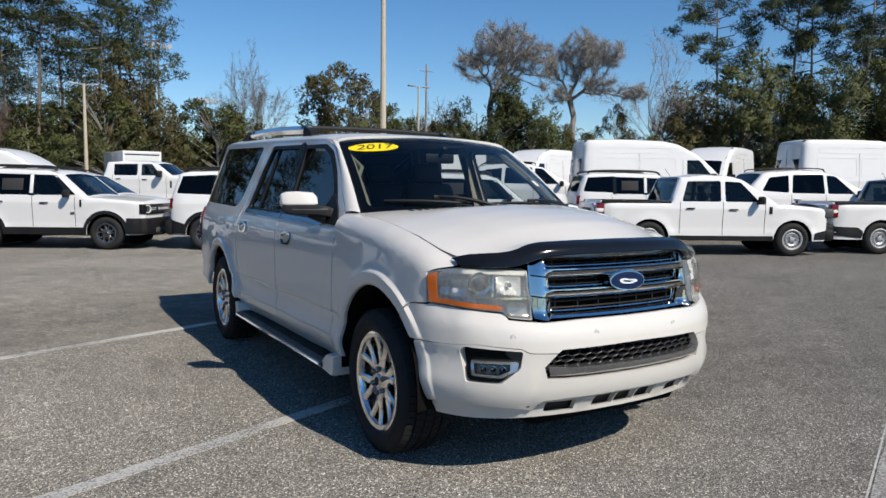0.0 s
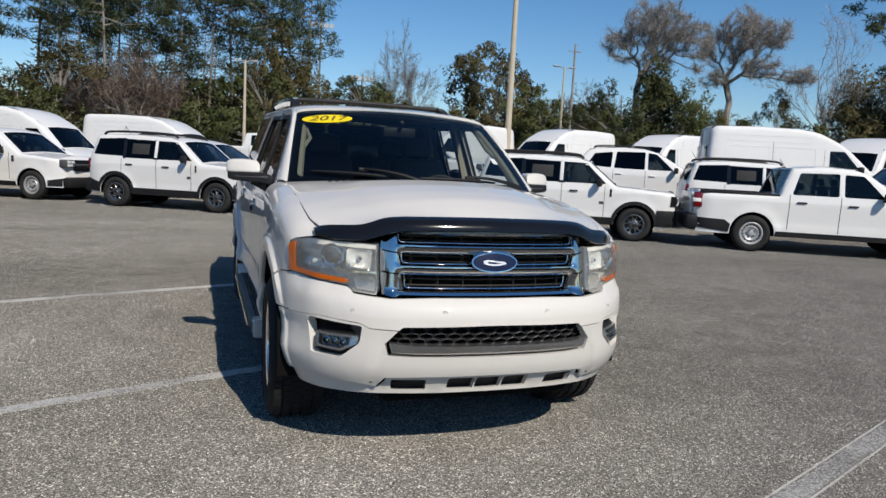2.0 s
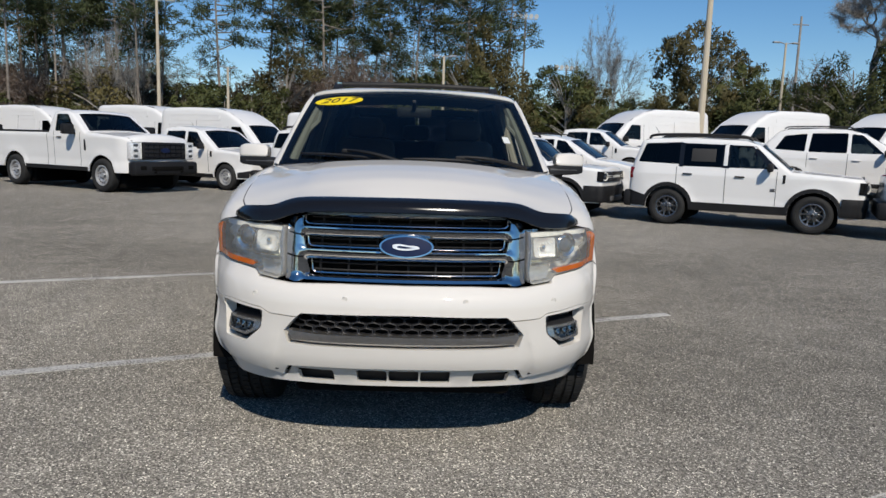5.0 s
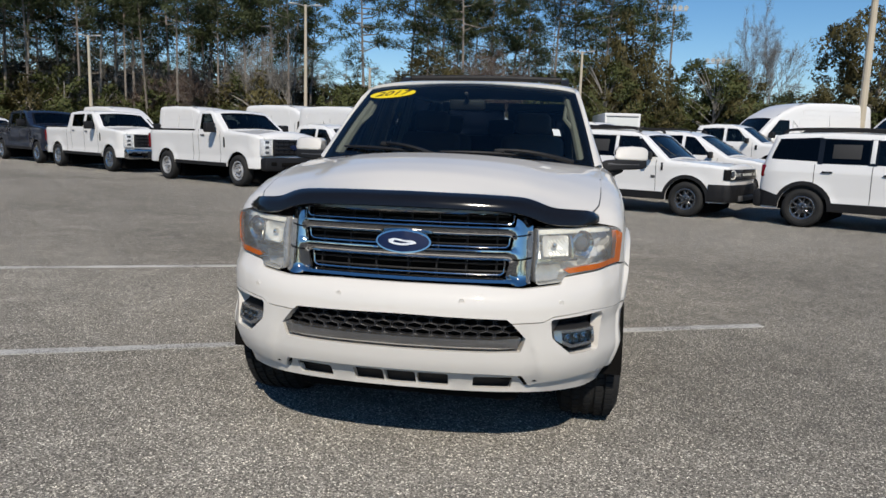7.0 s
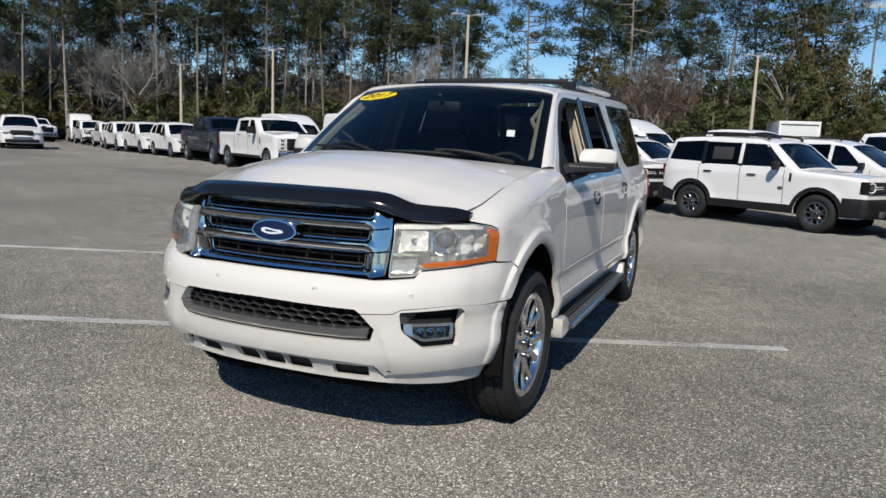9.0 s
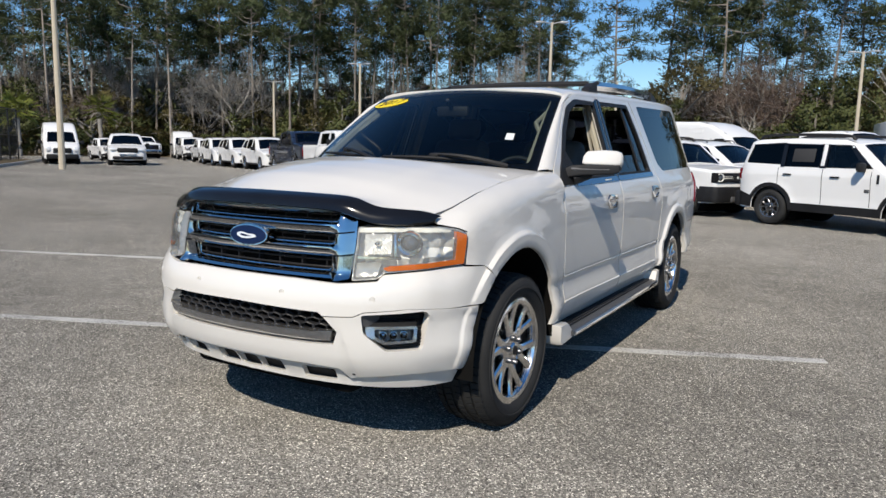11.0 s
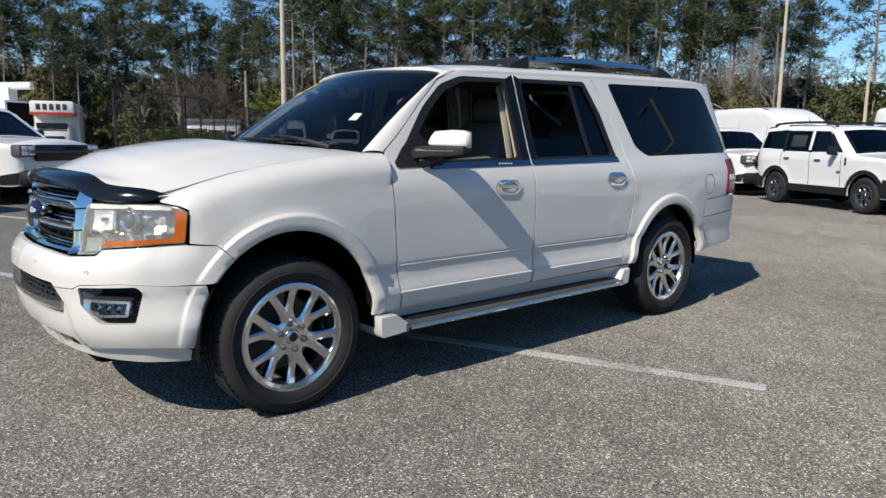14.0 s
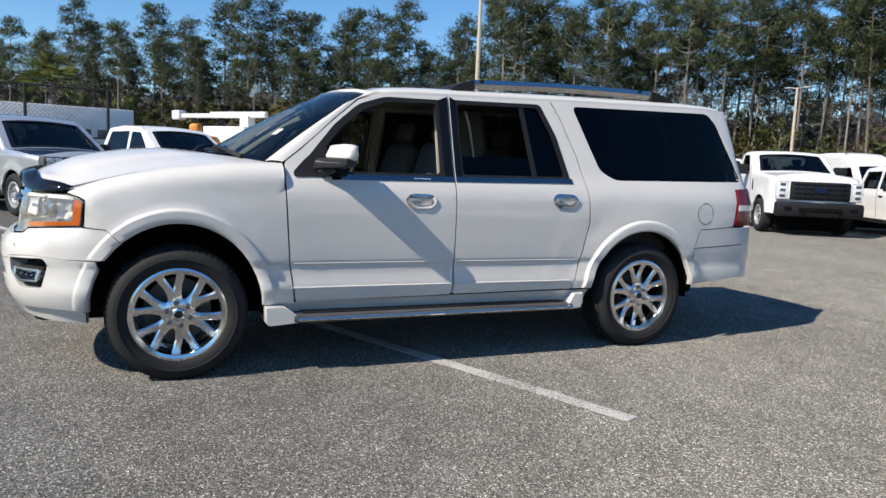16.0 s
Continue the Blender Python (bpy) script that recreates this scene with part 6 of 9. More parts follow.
# ---- the other vehicles ----
# every model: nose to -y, front axle at y = 0; outline pieces of (name, points, strip material)
def vehicle_model(spec):
    """Builds one vehicle at the origin and returns its root."""
    W, arch_r, zb = spec["half"], spec["arch"], spec["low"]
    paint = M[spec.get("paint", "white")]
    segs = spec["outline"]
    top = []
    for _, pts in segs:
        top += pts if not top else pts[1:]
    y0, y1 = min(p[0] for p in top), max(p[0] for p in top)
    belt = spec["belt"]
    lean = spec.get("lean", 0.22)
    R = spec.get("edge", 0.07)
    dense_top = np.array([p for a, b in zip(top, top[1:]) for p in [(lerp(a[0], b[0], t), lerp(a[1], b[1], t)) for t in np.linspace(0, 1, 2 + int(math.hypot(b[0] - a[0], b[1] - a[1]) / 0.02))]])

    def width(y, z):
        w = W - lean * max(0.0, z - belt) - 0.10 * max(0.0, 0.55 - z)
        pinch = spec.get("pinch", 0.16)
        f, r = max(0.0, 1 - (y - y0) / 0.45), max(0.0, 1 - (y1 - y) / 0.35)
        return w - pinch * f * f - 0.09 * r * r

    def flank(y, z, d=0.0):
        e = float(np.sqrt(((dense_top - (y, z)) ** 2).sum(1)).min())
        k = 1 - min(e, R) / R
        x = width(y, z) - R * (1 - math.sqrt(max(0.0, 1 - k * k)))
        for ya in spec["axles"]:
            q = math.hypot(y - ya, z - spec["tyre"]) - arch_r
            x += 0.02 * (1 - smooth(0.03, 0.16, q))
        # a soft shoulder under the windows and a hollow low in the doors
        x += 0.014 * smooth(belt - 0.34, belt - 0.13, z) * (1 - smooth(belt - 0.115, belt - 0.02, z))
        x -= 0.014 * smooth(zb + 0.16, zb + 0.24, z) * (1 - smooth(zb + 0.26, zb + 0.46, z))
        return (x - d, y, z)

    root = thing(spec["name"], Matrix(), spec["label"], spec["category"], spec.get("group", ""))
    step = spec.get("step", 0.09)
    # flank with arches and window openings
    bottom = []
    for ya in reversed(spec["axles"]):
        h = math.sqrt(max(0.01, arch_r ** 2 - (zb - spec["tyre"]) ** 2))
        a = math.asin(max(-1, min(1, (zb - spec["tyre"]) / arch_r)))
        bottom += [(ya + arch_r * math.cos(t), spec["tyre"] + arch_r * math.sin(t)) for t in np.linspace(a, math.pi - a, 13)]
    loop = [p for p in top] + [(y1 - 0.05, zb)] + bottom + [(y0 + 0.12, zb)]
    wins = [rounded(w, 0.04, 3) for w in spec["windows"]]
    rim_lines = []
    for q in (0.10, 0.3, 0.62, 1.0):
        ln = []
        for i, (y, z) in enumerate(top):
            a, b = top[max(0, i - 1)], top[min(len(top) - 1, i + 1)]
            L = math.hypot(b[0] - a[0], b[1] - a[1])
            ln.append((y + (b[1] - a[1]) / L * R * q, z - (b[0] - a[0]) / L * R * q))
        rim_lines.append(ln)
    for ya in spec["axles"]:
        for q in (0.03, 0.09, 0.16):
            rim_lines.append([(ya + (arch_r + q) * math.cos(t), spec["tyre"] + (arch_r + q) * math.sin(t)) for t in np.linspace(0, math.pi, 20)])
    for z in (belt - 0.13, belt - 0.115, belt - 0.06, zb + 0.16, zb + 0.24):
        rim_lines.append([(y, z) for y in np.linspace(y0 + 0.25, y1 - 0.25, 30)])
    g = panel(loop, wins, flank, step, 0.03, lines=rim_lines)
    part("side_panel", g, paint, root)
    part("side_panel", g.mirrored(), paint, root)
    for k, w in enumerate(wins):
        pane = M["privacy" if k and spec.get("dark_rear") else "car_glass"]
        c = np.mean(np.array(w), 0)
        big = [(p[0] + (p[0] - c[0]) * 0.02, p[1] + (p[1] - c[1]) * 0.03) for p in w]
        g = panel(big, [], lambda y, z, d: flank(y, z, d + 0.014), 0.2, 0.004)
        part("side_window", g, pane, root)
        part("side_window", g.mirrored(), pane, root)
    # the strip over nose, hood, roof and tail
    for name, pts in segs:
        pp = curve(pts, 5) if len(pts) > 2 else [(lerp(pts[0][0], pts[1][0], t), lerp(pts[0][1], pts[1][1], t)) for t in np.linspace(0, 1, 7)]
        n = len(pp) - 1
        bow = {"nose": spec.get("nose_bow", 0.10), "tail": 0.05, "windscreen": 0.06, "rear_window": 0.03}.get(name, 0.03)

        def strip(a, t, lift=0.0, squeeze=1.0, pp=pp, n=n, bow=bow):
            i = t * n
            k = min(int(i), n - 1)
            (ya, za), (yb, zb2) = pp[k], pp[k + 1]
            y, z = lerp(ya, yb, i - k), lerp(za, zb2, i - k)
            L = math.hypot(yb - ya, zb2 - za) or 1
            ny, nz = -(zb2 - za) / L, (yb - ya) / L
            u = (2 * a - 1) * squeeze
            o = bow * (1 - u * u) * (0.6 if squeeze < 1 else 1) + lift + (bow * 0.4 * (1 - u * u) if squeeze < 1 else 0)
            return (u * (width(y, z) - R), y + ny * o, z + nz * o)
        if name in ("windscreen", "rear_window"):
            hole = rounded([(0.06, 0.06), (0.94, 0.06), (0.92, 0.93), (0.08, 0.93)], 0.04)
            part(name + "_frame", panel([(0, 0), (1, 0), (1, 1), (0, 1)], [hole], lambda a, t, d: strip(a, t, -d), 0.12, 0.02), paint, root)
            part(name, Geo().add(*grid(12, n, lambda a, t: strip(lerp(0.045, 0.955, a), lerp(0.04, 0.95, t), -0.012))), M["car_glass"], root)
            ring = rounded([(0.04, 0.03), (0.96, 0.03), (0.94, 0.95), (0.06, 0.95)], 0.04)
            part(name + "_seal", panel(ring, [[(lerp(p[0], 0.5, 0.05), lerp(p[1], 0.5, 0.07)) for p in hole]], lambda a, t, d: strip(a, t, 0.003 - d), 0.12, 0.008), M["black"], root)
        else:
            # an open bed is one flat near-black sheet, its inner shade put into colour
            part(name, Geo().add(*grid(12, n, strip)), M["under"] if name == "bed" else paint, root)
    # cabin: dark trim below the windows, dashboard, seats
    names = dict(segs)
    ya = names["windscreen"][0][0] + 0.12
    yb = names["rear_window"][-1][0] - 0.10 if "rear_window" in names else 1.42
    part("cabin_trim", Geo().add(*rbox(0, (ya + yb) / 2, (zb + belt) / 2 + 0.10, (W - 0.07) * 2, yb - ya, belt - zb - 0.24, 0.05)), M["dash"], root)
    part("dashboard", Geo().add(*rbox(0, ya + 0.22, belt + 0.0, (W - 0.16) * 2, 0.42, 0.14, 0.06)), M["dash"], root)
    if "rear_window" not in names:
        part("bulkhead", Geo().add(*rbox(0, 1.44, belt + 0.25, (W - 0.14) * 2, 0.04, 1.7, 0.02)), M["grey_plastic"], root)
    for k, w in enumerate(spec["windows"][:2]):
        yc = sum(p[0] for p in w) / len(w) + (0.22 if k == 0 else 0.30)
        for x in (-0.40, 0.40) if k == 0 else (-0.42, 0.0, 0.42):
            lean_back = Matrix.Translation((x * W / 0.93, yc, belt - 0.10)) @ Matrix.Rotation(radians(-14), 4, "X")
            g = Geo().add(*rbox(0, 0, 0.06, 0.46 if k == 0 else 0.40, 0.13, 0.56, 0.05, taper=0.85), m=lean_back).add(*rbox(0, 0, 0.42, 0.24, 0.09, 0.16, 0.04), m=lean_back)
            part("seat", g, M["leather_grey"], root)
    part("steering_wheel", Geo().add(*tube([(0.40 * W / 0.93 + 0.18 * math.cos(t), ya + 0.46 - 0.05 * math.sin(t), belt + 0.06 + 0.17 * math.sin(t)) for t in np.linspace(0, math.tau, 17)], 0.014, 5)), M["dash"], root)
    # floor and wheel wells
    part("underbody", Geo().add(*rbox(0, (y0 + y1) / 2, zb + 0.10, W * 1.5, (y1 - y0) - 0.35, 0.24, 0.03)), M["under"], root)
    for ya in spec["axles"]:
        part("wheel_well", Geo().add(*rbox(0, ya, spec["tyre"] + 0.12, W * 1.52, arch_r * 2.05, arch_r * 1.75, 0.1)), M["under"], root)
    for ya in spec["axles"]:
        for sgn in (1, -1):
            wheel_into(root, WHEEL_DATA[spec["wheel"]], Vector((sgn * (W - 0.105), ya, spec["tyre"])), sgn, ya + sgn, spec["tyre"] / spec["wheel_r"])
    both = lambda name, g, m, label="": (part(name, g, m, root, label), part(name, g.mirrored(), m, root, label))
    # seams, handles, mirrors
    for y, za, zt in spec.get("seams", ()):
        g = panel([(y - 0.005, za), (y + 0.005, za), (y + 0.005, zt), (y - 0.005, zt)], [], lambda a, b, d: flank(a, b, d - 0.0035), 0.05, 0.004)
        both("door_seam", g, M["gap"])
    for y, z in spec.get("handles", ()):
        p = flank(y, z)
        both("door_handle", Geo().add(*rbox(p[0] + 0.018, p[1], p[2], 0.03, 0.18, 0.028, 0.01)), M["plastic"] if spec.get("black_handles", True) else paint)
    my, mz = spec["mirror"]
    p = flank(my, mz)
    s = spec.get("mirror_size", 1.0)
    both("door_mirror", Geo().add(*rbox(p[0] + 0.14 * s, my - 0.02, mz + 0.07 * s, 0.20 * s, 0.11 * s, 0.17 * s, 0.04)).add(*tube([(p[0] - 0.02, my, mz), (p[0] + 0.12 * s, my, mz + 0.02)], 0.03, 6)), M["plastic"])
    # black lower cladding
    clad = spec.get("clad", 0)
    if clad:
        for ya in spec["axles"]:
            lo = zb + 0.02
            a = math.asin(max(-1, min(1, (lo - spec["tyre"]) / arch_r)))
            b2 = math.asin(max(-1, min(1, (lo - spec["tyre"]) / (arch_r + clad))))
            ring = [(ya + arch_r * math.cos(t), spec["tyre"] + arch_r * math.sin(t)) for t in np.linspace(a, math.pi - a, 15)] + \
                [(ya + (arch_r + clad) * math.cos(t), spec["tyre"] + (arch_r + clad) * math.sin(t)) for t in np.linspace(math.pi - b2, b2, 15)]
            both("arch_cladding", panel(ring, [], lambda a, b, d: flank(a, b, d - 0.015), 0.12, 0.02), M["plastic"])
    ya, yb = spec["axles"][0] + arch_r, spec["axles"][-1] - arch_r
    both("sill", panel([(ya, zb), (yb, zb), (yb - 0.02, zb + spec.get("sill", 0.12)), (ya + 0.02, zb + spec.get("sill", 0.12))], [], lambda a, b, d: flank(a, b, d - 0.012), 0.15, 0.02), M["plastic"])
    spec["kit"](root, spec, flank, width, both)
    return root


def nose_block(root, name, x, y, z, w, h, d, material, r=0.03, label=""):
    return part(name, Geo().add(*rbox(x, y, z, w, d, h, r)), material, root, label)


def kit_boxy(root, s, flank, width, both):
    """Compact boxy SUV: ringed lamps in a black band, roof rails, black bumpers."""
    y0 = s["outline"][0][1][1][0]
    half = [(flank(-0.46, 0.6)[0] + 0.004, -0.46), (flank(-0.60, 0.9)[0] + 0.007, -0.60), (0.893, -0.71), (0.884, -0.775), (0.845, -0.838), (0.77, -0.862), (0.60, -0.884), (0.30, -0.906), (0.0, -0.913)]
    half = curve(half, 4)
    way = [Vector((x, y, 0)) for x, y in half] + [Vector((-x, y, 0)) for x, y in reversed(half[:-1])]
    n = len(way)
    side = [(way[min(i + 1, n - 1)] - way[max(i - 1, 0)]).normalized().cross(Vector((0, 0, 1))) * -1 for i in range(n)]

    def band(profile, first=0):
        """A strip wrapped round the nose: profile of (way out, height)."""
        k = len(profile)
        v = [(way[i].x + side[i].x * d, way[i].y + side[i].y * d, z) for i in range(first, n - first) for d, z in profile]
        m = n - 2 * first
        f = [(i * k + j, (i + 1) * k + j, (i + 1) * k + (j + 1) % k, i * k + (j + 1) % k) for i in range(m - 1) for j in range(k)]
        return Geo().add(v, f + [tuple(range(k)), tuple(reversed(range((m - 1) * k, m * k)))])

    part("grille_band", band([(-0.03, 0.795), (0.008, 0.795), (0.015, 0.803), (0.015, 1.003), (0.008, 1.012), (-0.03, 1.012)], 9), M["black"], root, "black band with the grille and lamps")
    part("front_bumper", band([(-0.05, 0.35), (0.0, 0.35), (0.022, 0.40), (0.022, 0.47), (0.028, 0.55), (0.032, 0.66), (0.02, 0.70), (-0.03, 0.702)]), M["plastic"], root, "black lower bumper")
    for z in (0.855, 0.955):
        part("grille_slat", band([(0.005, z - 0.006), (0.020, z - 0.006), (0.020, z + 0.006), (0.005, z + 0.006)], 21), M["gap"], root)
    nose_block(root, "skid_plate", 0, y0 - 0.085, 0.42, 0.9, 0.12, 0.10, M["grey_plastic"], 0.03)
    for k in range(6):
        x = -0.26 + 0.104 * k
        nose_block(root, "grille_letter", x, -0.931 + 0.02 * abs(x), 0.905, 0.06, 0.055, 0.006, M["paper"], 0.002)
    turned = Matrix.Rotation(radians(22), 4, "Z")
    arc = [(0.085 * math.cos(t), 0.0, 0.085 * math.sin(t)) for t in np.linspace(radians(50), radians(310), 20)]
    both("lamp_ring", Geo().add(*tube(arc, 0.013, 6), m=pose(0.785, -0.874, 0.905) @ turned), M["frost"], "pale ring of the lamp")
    both("lamp_lens", Geo().add(*lathe([(0, 0.05), (-0.012, 0.04), (-0.016, 0.001)], 16, "y"), m=pose(0.785, -0.872, 0.905) @ turned), M["projector"])
    for z in (0.89, 0.925):
        both("lamp_bar", Geo().add(*rbox(0, 0, 0, 0.30, 0.012, 0.014, 0.004), m=pose(0.575, -0.905, z, 0, 0, 8)), M["frost"])
    y1 = s["outline"][-1][1][1][0]
    nose_block(root, "rear_bumper", 0, y1 + 0.01, 0.50, 1.70, 0.34, 0.22, M["plastic"], 0.07)
    both("tail_lamp", Geo().add(*rbox(0.825, y1 - 0.075, 1.03, 0.13, 0.13, 0.24, 0.03)), M["red"], "red tail lamp")
    pts = [(0.66, 1.15, 1.735), (0.665, 1.32, 1.815), (0.665, 2.2, 1.840), (0.66, 3.0, 1.82), (0.655, 3.15, 1.75)]
    both("roof_rail", Geo().add(*tube(curve(pts, 4), 0.03, 6)), M["plastic"], "black roof rail")
    for ya, za, yb, zb in ((1.12, 1.617, 2.44, 1.662), (2.44, 1.662, 3.17, 1.640)):
        both("window_trim", panel([(ya, za - 0.01), (yb, zb - 0.024), (yb, zb), (ya, za + 0.018)], [], lambda a, b, d: flank(a, b, d - 0.003), 0.12, 0.006), M["black"])
    part("antenna", Geo().add(*tube([(0.25, 3.05, 1.77), (0.25, 3.22, 2.0)], 0.006, 5)), M["plastic"], root)
    p = flank(1.60, 1.42)
    both("pillar_strip", Geo().add(*rbox(p[0] + 0.004, 1.60, 1.44, 0.014, 0.075, 0.42, 0.004, m=Matrix.Rotation(radians(-12.5), 4, "Y"))), M["white"], "white protective strip")
    p = flank(2.0, 1.42)
    both("window_label", Geo().add(*rbox(p[0] - 0.006, 2.02, 1.43, 0.006, 0.46, 0.26, 0.002, m=Matrix.Rotation(radians(-12.5), 4, "Y"))), M["gap"], "printed price sheet behind the window")
    for ya, yb in ((1.525, 1.665), (2.395, 2.485)):
        both("black_pillar", panel([(ya, 1.188), (yb, 1.188), (yb, 1.655), (ya, 1.648)], [], lambda a, b, d: flank(a, b, d - 0.003), 0.12, 0.006), M["black"])
    both("tail_cladding", panel([(3.13, 0.36), (3.42, 0.36), (3.46, 0.68), (3.12, 0.58)], [], lambda a, b, d: flank(a, b, d - 0.016), 0.06, 0.02), M["plastic"])
    p = flank(0.56, 1.05)
    both("side_vent", Geo().add(*rbox(p[0] + 0.002, 0.53, 1.02, 0.012, 0.045, 0.16, 0.005)), M["plastic"])
    p = flank(0.52, 0.80)
    both("side_badge", Geo().add(*rbox(p[0] + 0.002, 0.72, 0.80, 0.008, 0.09, 0.06, 0.004)), M["grey_plastic"])
    both("side_marker", Geo().add(*rbox(0.905, -0.56, 0.655, 0.03, 0.10, 0.03, 0.01)), M["amber"])
    both("screen_pillar", panel([(0.64, 1.205), (0.805, 1.205), (1.15, 1.617), (1.075, 1.632)], [], lambda a, b, d: flank(a, b, d - 0.003), 0.10, 0.006), M["black"])


def kit_small_pickup(root, s, flank, width, both):
    y0, y1 = s["outline"][0][1][1][0], s["outline"][-1][1][1][0]
    nose_block(root, "grille", 0, y0 - 0.085, 0.88, 1.10, 0.28, 0.10, M["black"], 0.04)
    nose_block(root, "grille_bar", 0, y0 - 0.13, 0.90, 1.3, 0.04, 0.03, M["grey_plastic"], 0.01)
    nose_block(root, "front_bumper", 0, y0 - 0.04, 0.46, 1.58, 0.26, 0.24, M["plastic"], 0.07)
    both("headlamp", Geo().add(*rbox(0.68, y0 + 0.02, 0.92, 0.32, 0.22, 0.20, 0.04)), M["grey_plastic"], "headlamp with bright inner cells")
    for x, z in ((0.60, 0.96), (0.735, 0.96), (0.60, 0.88), (0.735, 0.88)):
        both("lamp_cell", Geo().add(*rbox(x, y0 - 0.085, z, 0.125, 0.03, 0.072, 0.015)), M["lamp"])
    both("side_marker", Geo().add(*rbox(0.83, -0.60, 0.60, 0.03, 0.08, 0.04, 0.01)), M["amber"])
    nose_block(root, "rear_bumper", 0, y1 + 0.03, 0.52, 1.72, 0.30, 0.24, M["plastic"], 0.06)
    both("tail_lamp", Geo().add(*rbox(0.81, y1 - 0.05, 0.96, 0.17, 0.17, 0.30, 0.03)), M["red"], "red tail lamp")
    both("reverse_lamp", Geo().add(*rbox(0.835, y1 - 0.03, 0.955, 0.13, 0.16, 0.075, 0.012)), M["frost"])
    nose_block(root, "tailgate", 0, y1 + 0.035, 0.90, 1.40, 0.40, 0.05, M[s.get("paint", "white")], 0.02)
    nose_block(root, "tailgate_letters", 0, y1 + 0.062, 0.95, 0.85, 0.08, 0.006, M["grey_plastic"], 0.002, "row of plain dark bars")
    bed_rails(root, s, flank, both)
    both("tail_cladding", panel([(3.52, 0.36), (4.10, 0.42), (4.15, 0.62), (3.60, 0.60), (3.49, 0.52)], [], lambda a, b, d: flank(a, b, d - 0.014), 0.08, 0.02), M["plastic"])
    both("nose_cladding", panel([(-0.76, 0.36), (-0.46, 0.36), (-0.47, 0.50), (-0.79, 0.56)], [], lambda a, b, d: flank(a, b, d - 0.014), 0.06, 0.02), M["plastic"])
    p = flank(0.46, 0.98)
    both("side_vent", Geo().add(*rbox(p[0] + 0.002, 0.50, 0.98, 0.014, 0.07, 0.15, 0.01)), M["plastic"])
    part("antenna", Geo().add(*tube([(0.2, 2.3, 1.70), (0.2, 2.42, 1.86)], 0.006, 5)), M["plastic"], root)


def bed_rails(root, s, flank, both):
    bed = dict(s["outline"])["bed"]
    (ya, za), (yb, zb) = bed[0], bed[-1]
    p = flank(ya, za - 0.05)
    both("bed_rail", Geo().add(*rbox(p[0] - 0.045, (ya + yb) / 2, za + 0.005, 0.07, yb - ya, 0.05, 0.012)), M["plastic"])
    part("bed_end", Geo().add(*rbox(0, yb - 0.02, za + 0.005, 1.5, 0.06, 0.05, 0.012)), M[s.get("paint", "white")], root)


def kit_big_pickup(root, s, flank, width, both):
    y0, y1 = s["outline"][0][1][1][0], s["outline"][-1][1][1][0]
    W = s["half"]
    nose_block(root, "grille", 0, y0 - 0.085, 1.05, 1.30, 0.42, 0.12, M["plastic"], 0.03)
    for k in range(4):
        nose_block(root, "grille_bar", 0, y0 - 0.15, 0.90 + 0.10 * k, 1.20, 0.03, 0.02, M["black"], 0.006)
    for x in np.linspace(-0.5, 0.5, 7):
        part("grille_post", Geo().add(*rbox(x, y0 - 0.147, 1.05, 0.02, 0.015, 0.36, 0.005)), M["black"], root)
    part("badge", Geo().add(*lathe([(0, 0.14), (-0.02, 0.13), (-0.022, 0.001)], 24, "y"), m=pose(0, y0 - 0.155, 1.06) @ Matrix.Diagonal((1, 1, 0.45, 1))), M["blue"], root, "plain blue oval badge")
    both("headlamp", Geo().add(*rbox(0.80, y0 - 0.01, 1.05, 0.28, 0.20, 0.44, 0.04)), M["lamp"], "tall headlamp with a pale frame round dark cells")
    for z in (0.90, 1.03, 1.16):
        both("lamp_cell", Geo().add(*rbox(0.825, y0 - 0.10, z + 0.02, 0.13, 0.03, 0.075, 0.02)), M["projector"])
    both("lamp_edge", Geo().add(*rbox(0.675, y0 - 0.112, 1.05, 0.025, 0.02, 0.42, 0.008)), M["frost"])
    both("lamp_edge", Geo().add(*rbox(0.80, y0 - 0.112, 1.255, 0.26, 0.02, 0.025, 0.008)), M["frost"])
    both("fog_lamp", Geo().add(*rbox(0.72, y0 - 0.245, 0.64, 0.16, 0.02, 0.09, 0.02)), M["under"])
    both("tow_hook", Geo().add(*tube([(0.40, y0 - 0.24, 0.52), (0.40, y0 - 0.30, 0.54), (0.40, y0 - 0.30, 0.60), (0.40, y0 - 0.24, 0.62)], 0.018, 6)), M["under"])
    # near-black block on the bumper's face, painted as the shade of a slot
    nose_block(root, "bumper_slot", 0, y0 - 0.245, 0.62, 0.95, 0.10, 0.02, M["under"], 0.02)
    nose_block(root, "front_bumper", 0, y0 - 0.10, 0.62, 1.92, 0.34, 0.28, M[s.get("bumper", "plastic")], 0.07)
    nose_block(root, "rear_bumper", 0, y1 + 0.12, 0.66, 1.85, 0.22, 0.22, M["chrome" if s.get("bumper") == "chrome" else "plastic"], 0.05)
    both("tail_lamp", Geo().add(*rbox(W - 0.09, y1 - 0.04, 1.12, 0.15, 0.12, 0.42, 0.03)), M["red"], "red tail lamp")
    nose_block(root, "tailgate", 0, y1 + 0.03, 1.08, 1.55, 0.55, 0.05, M[s.get("paint", "white")], 0.02)
    bed_rails(root, s, flank, both)
    p = flank(0.62, 1.15)
    both("side_vent", Geo().add(*rbox(p[0] + 0.004, 0.62, 1.18, 0.014, 0.07, 0.34, 0.01)), M["plastic"])


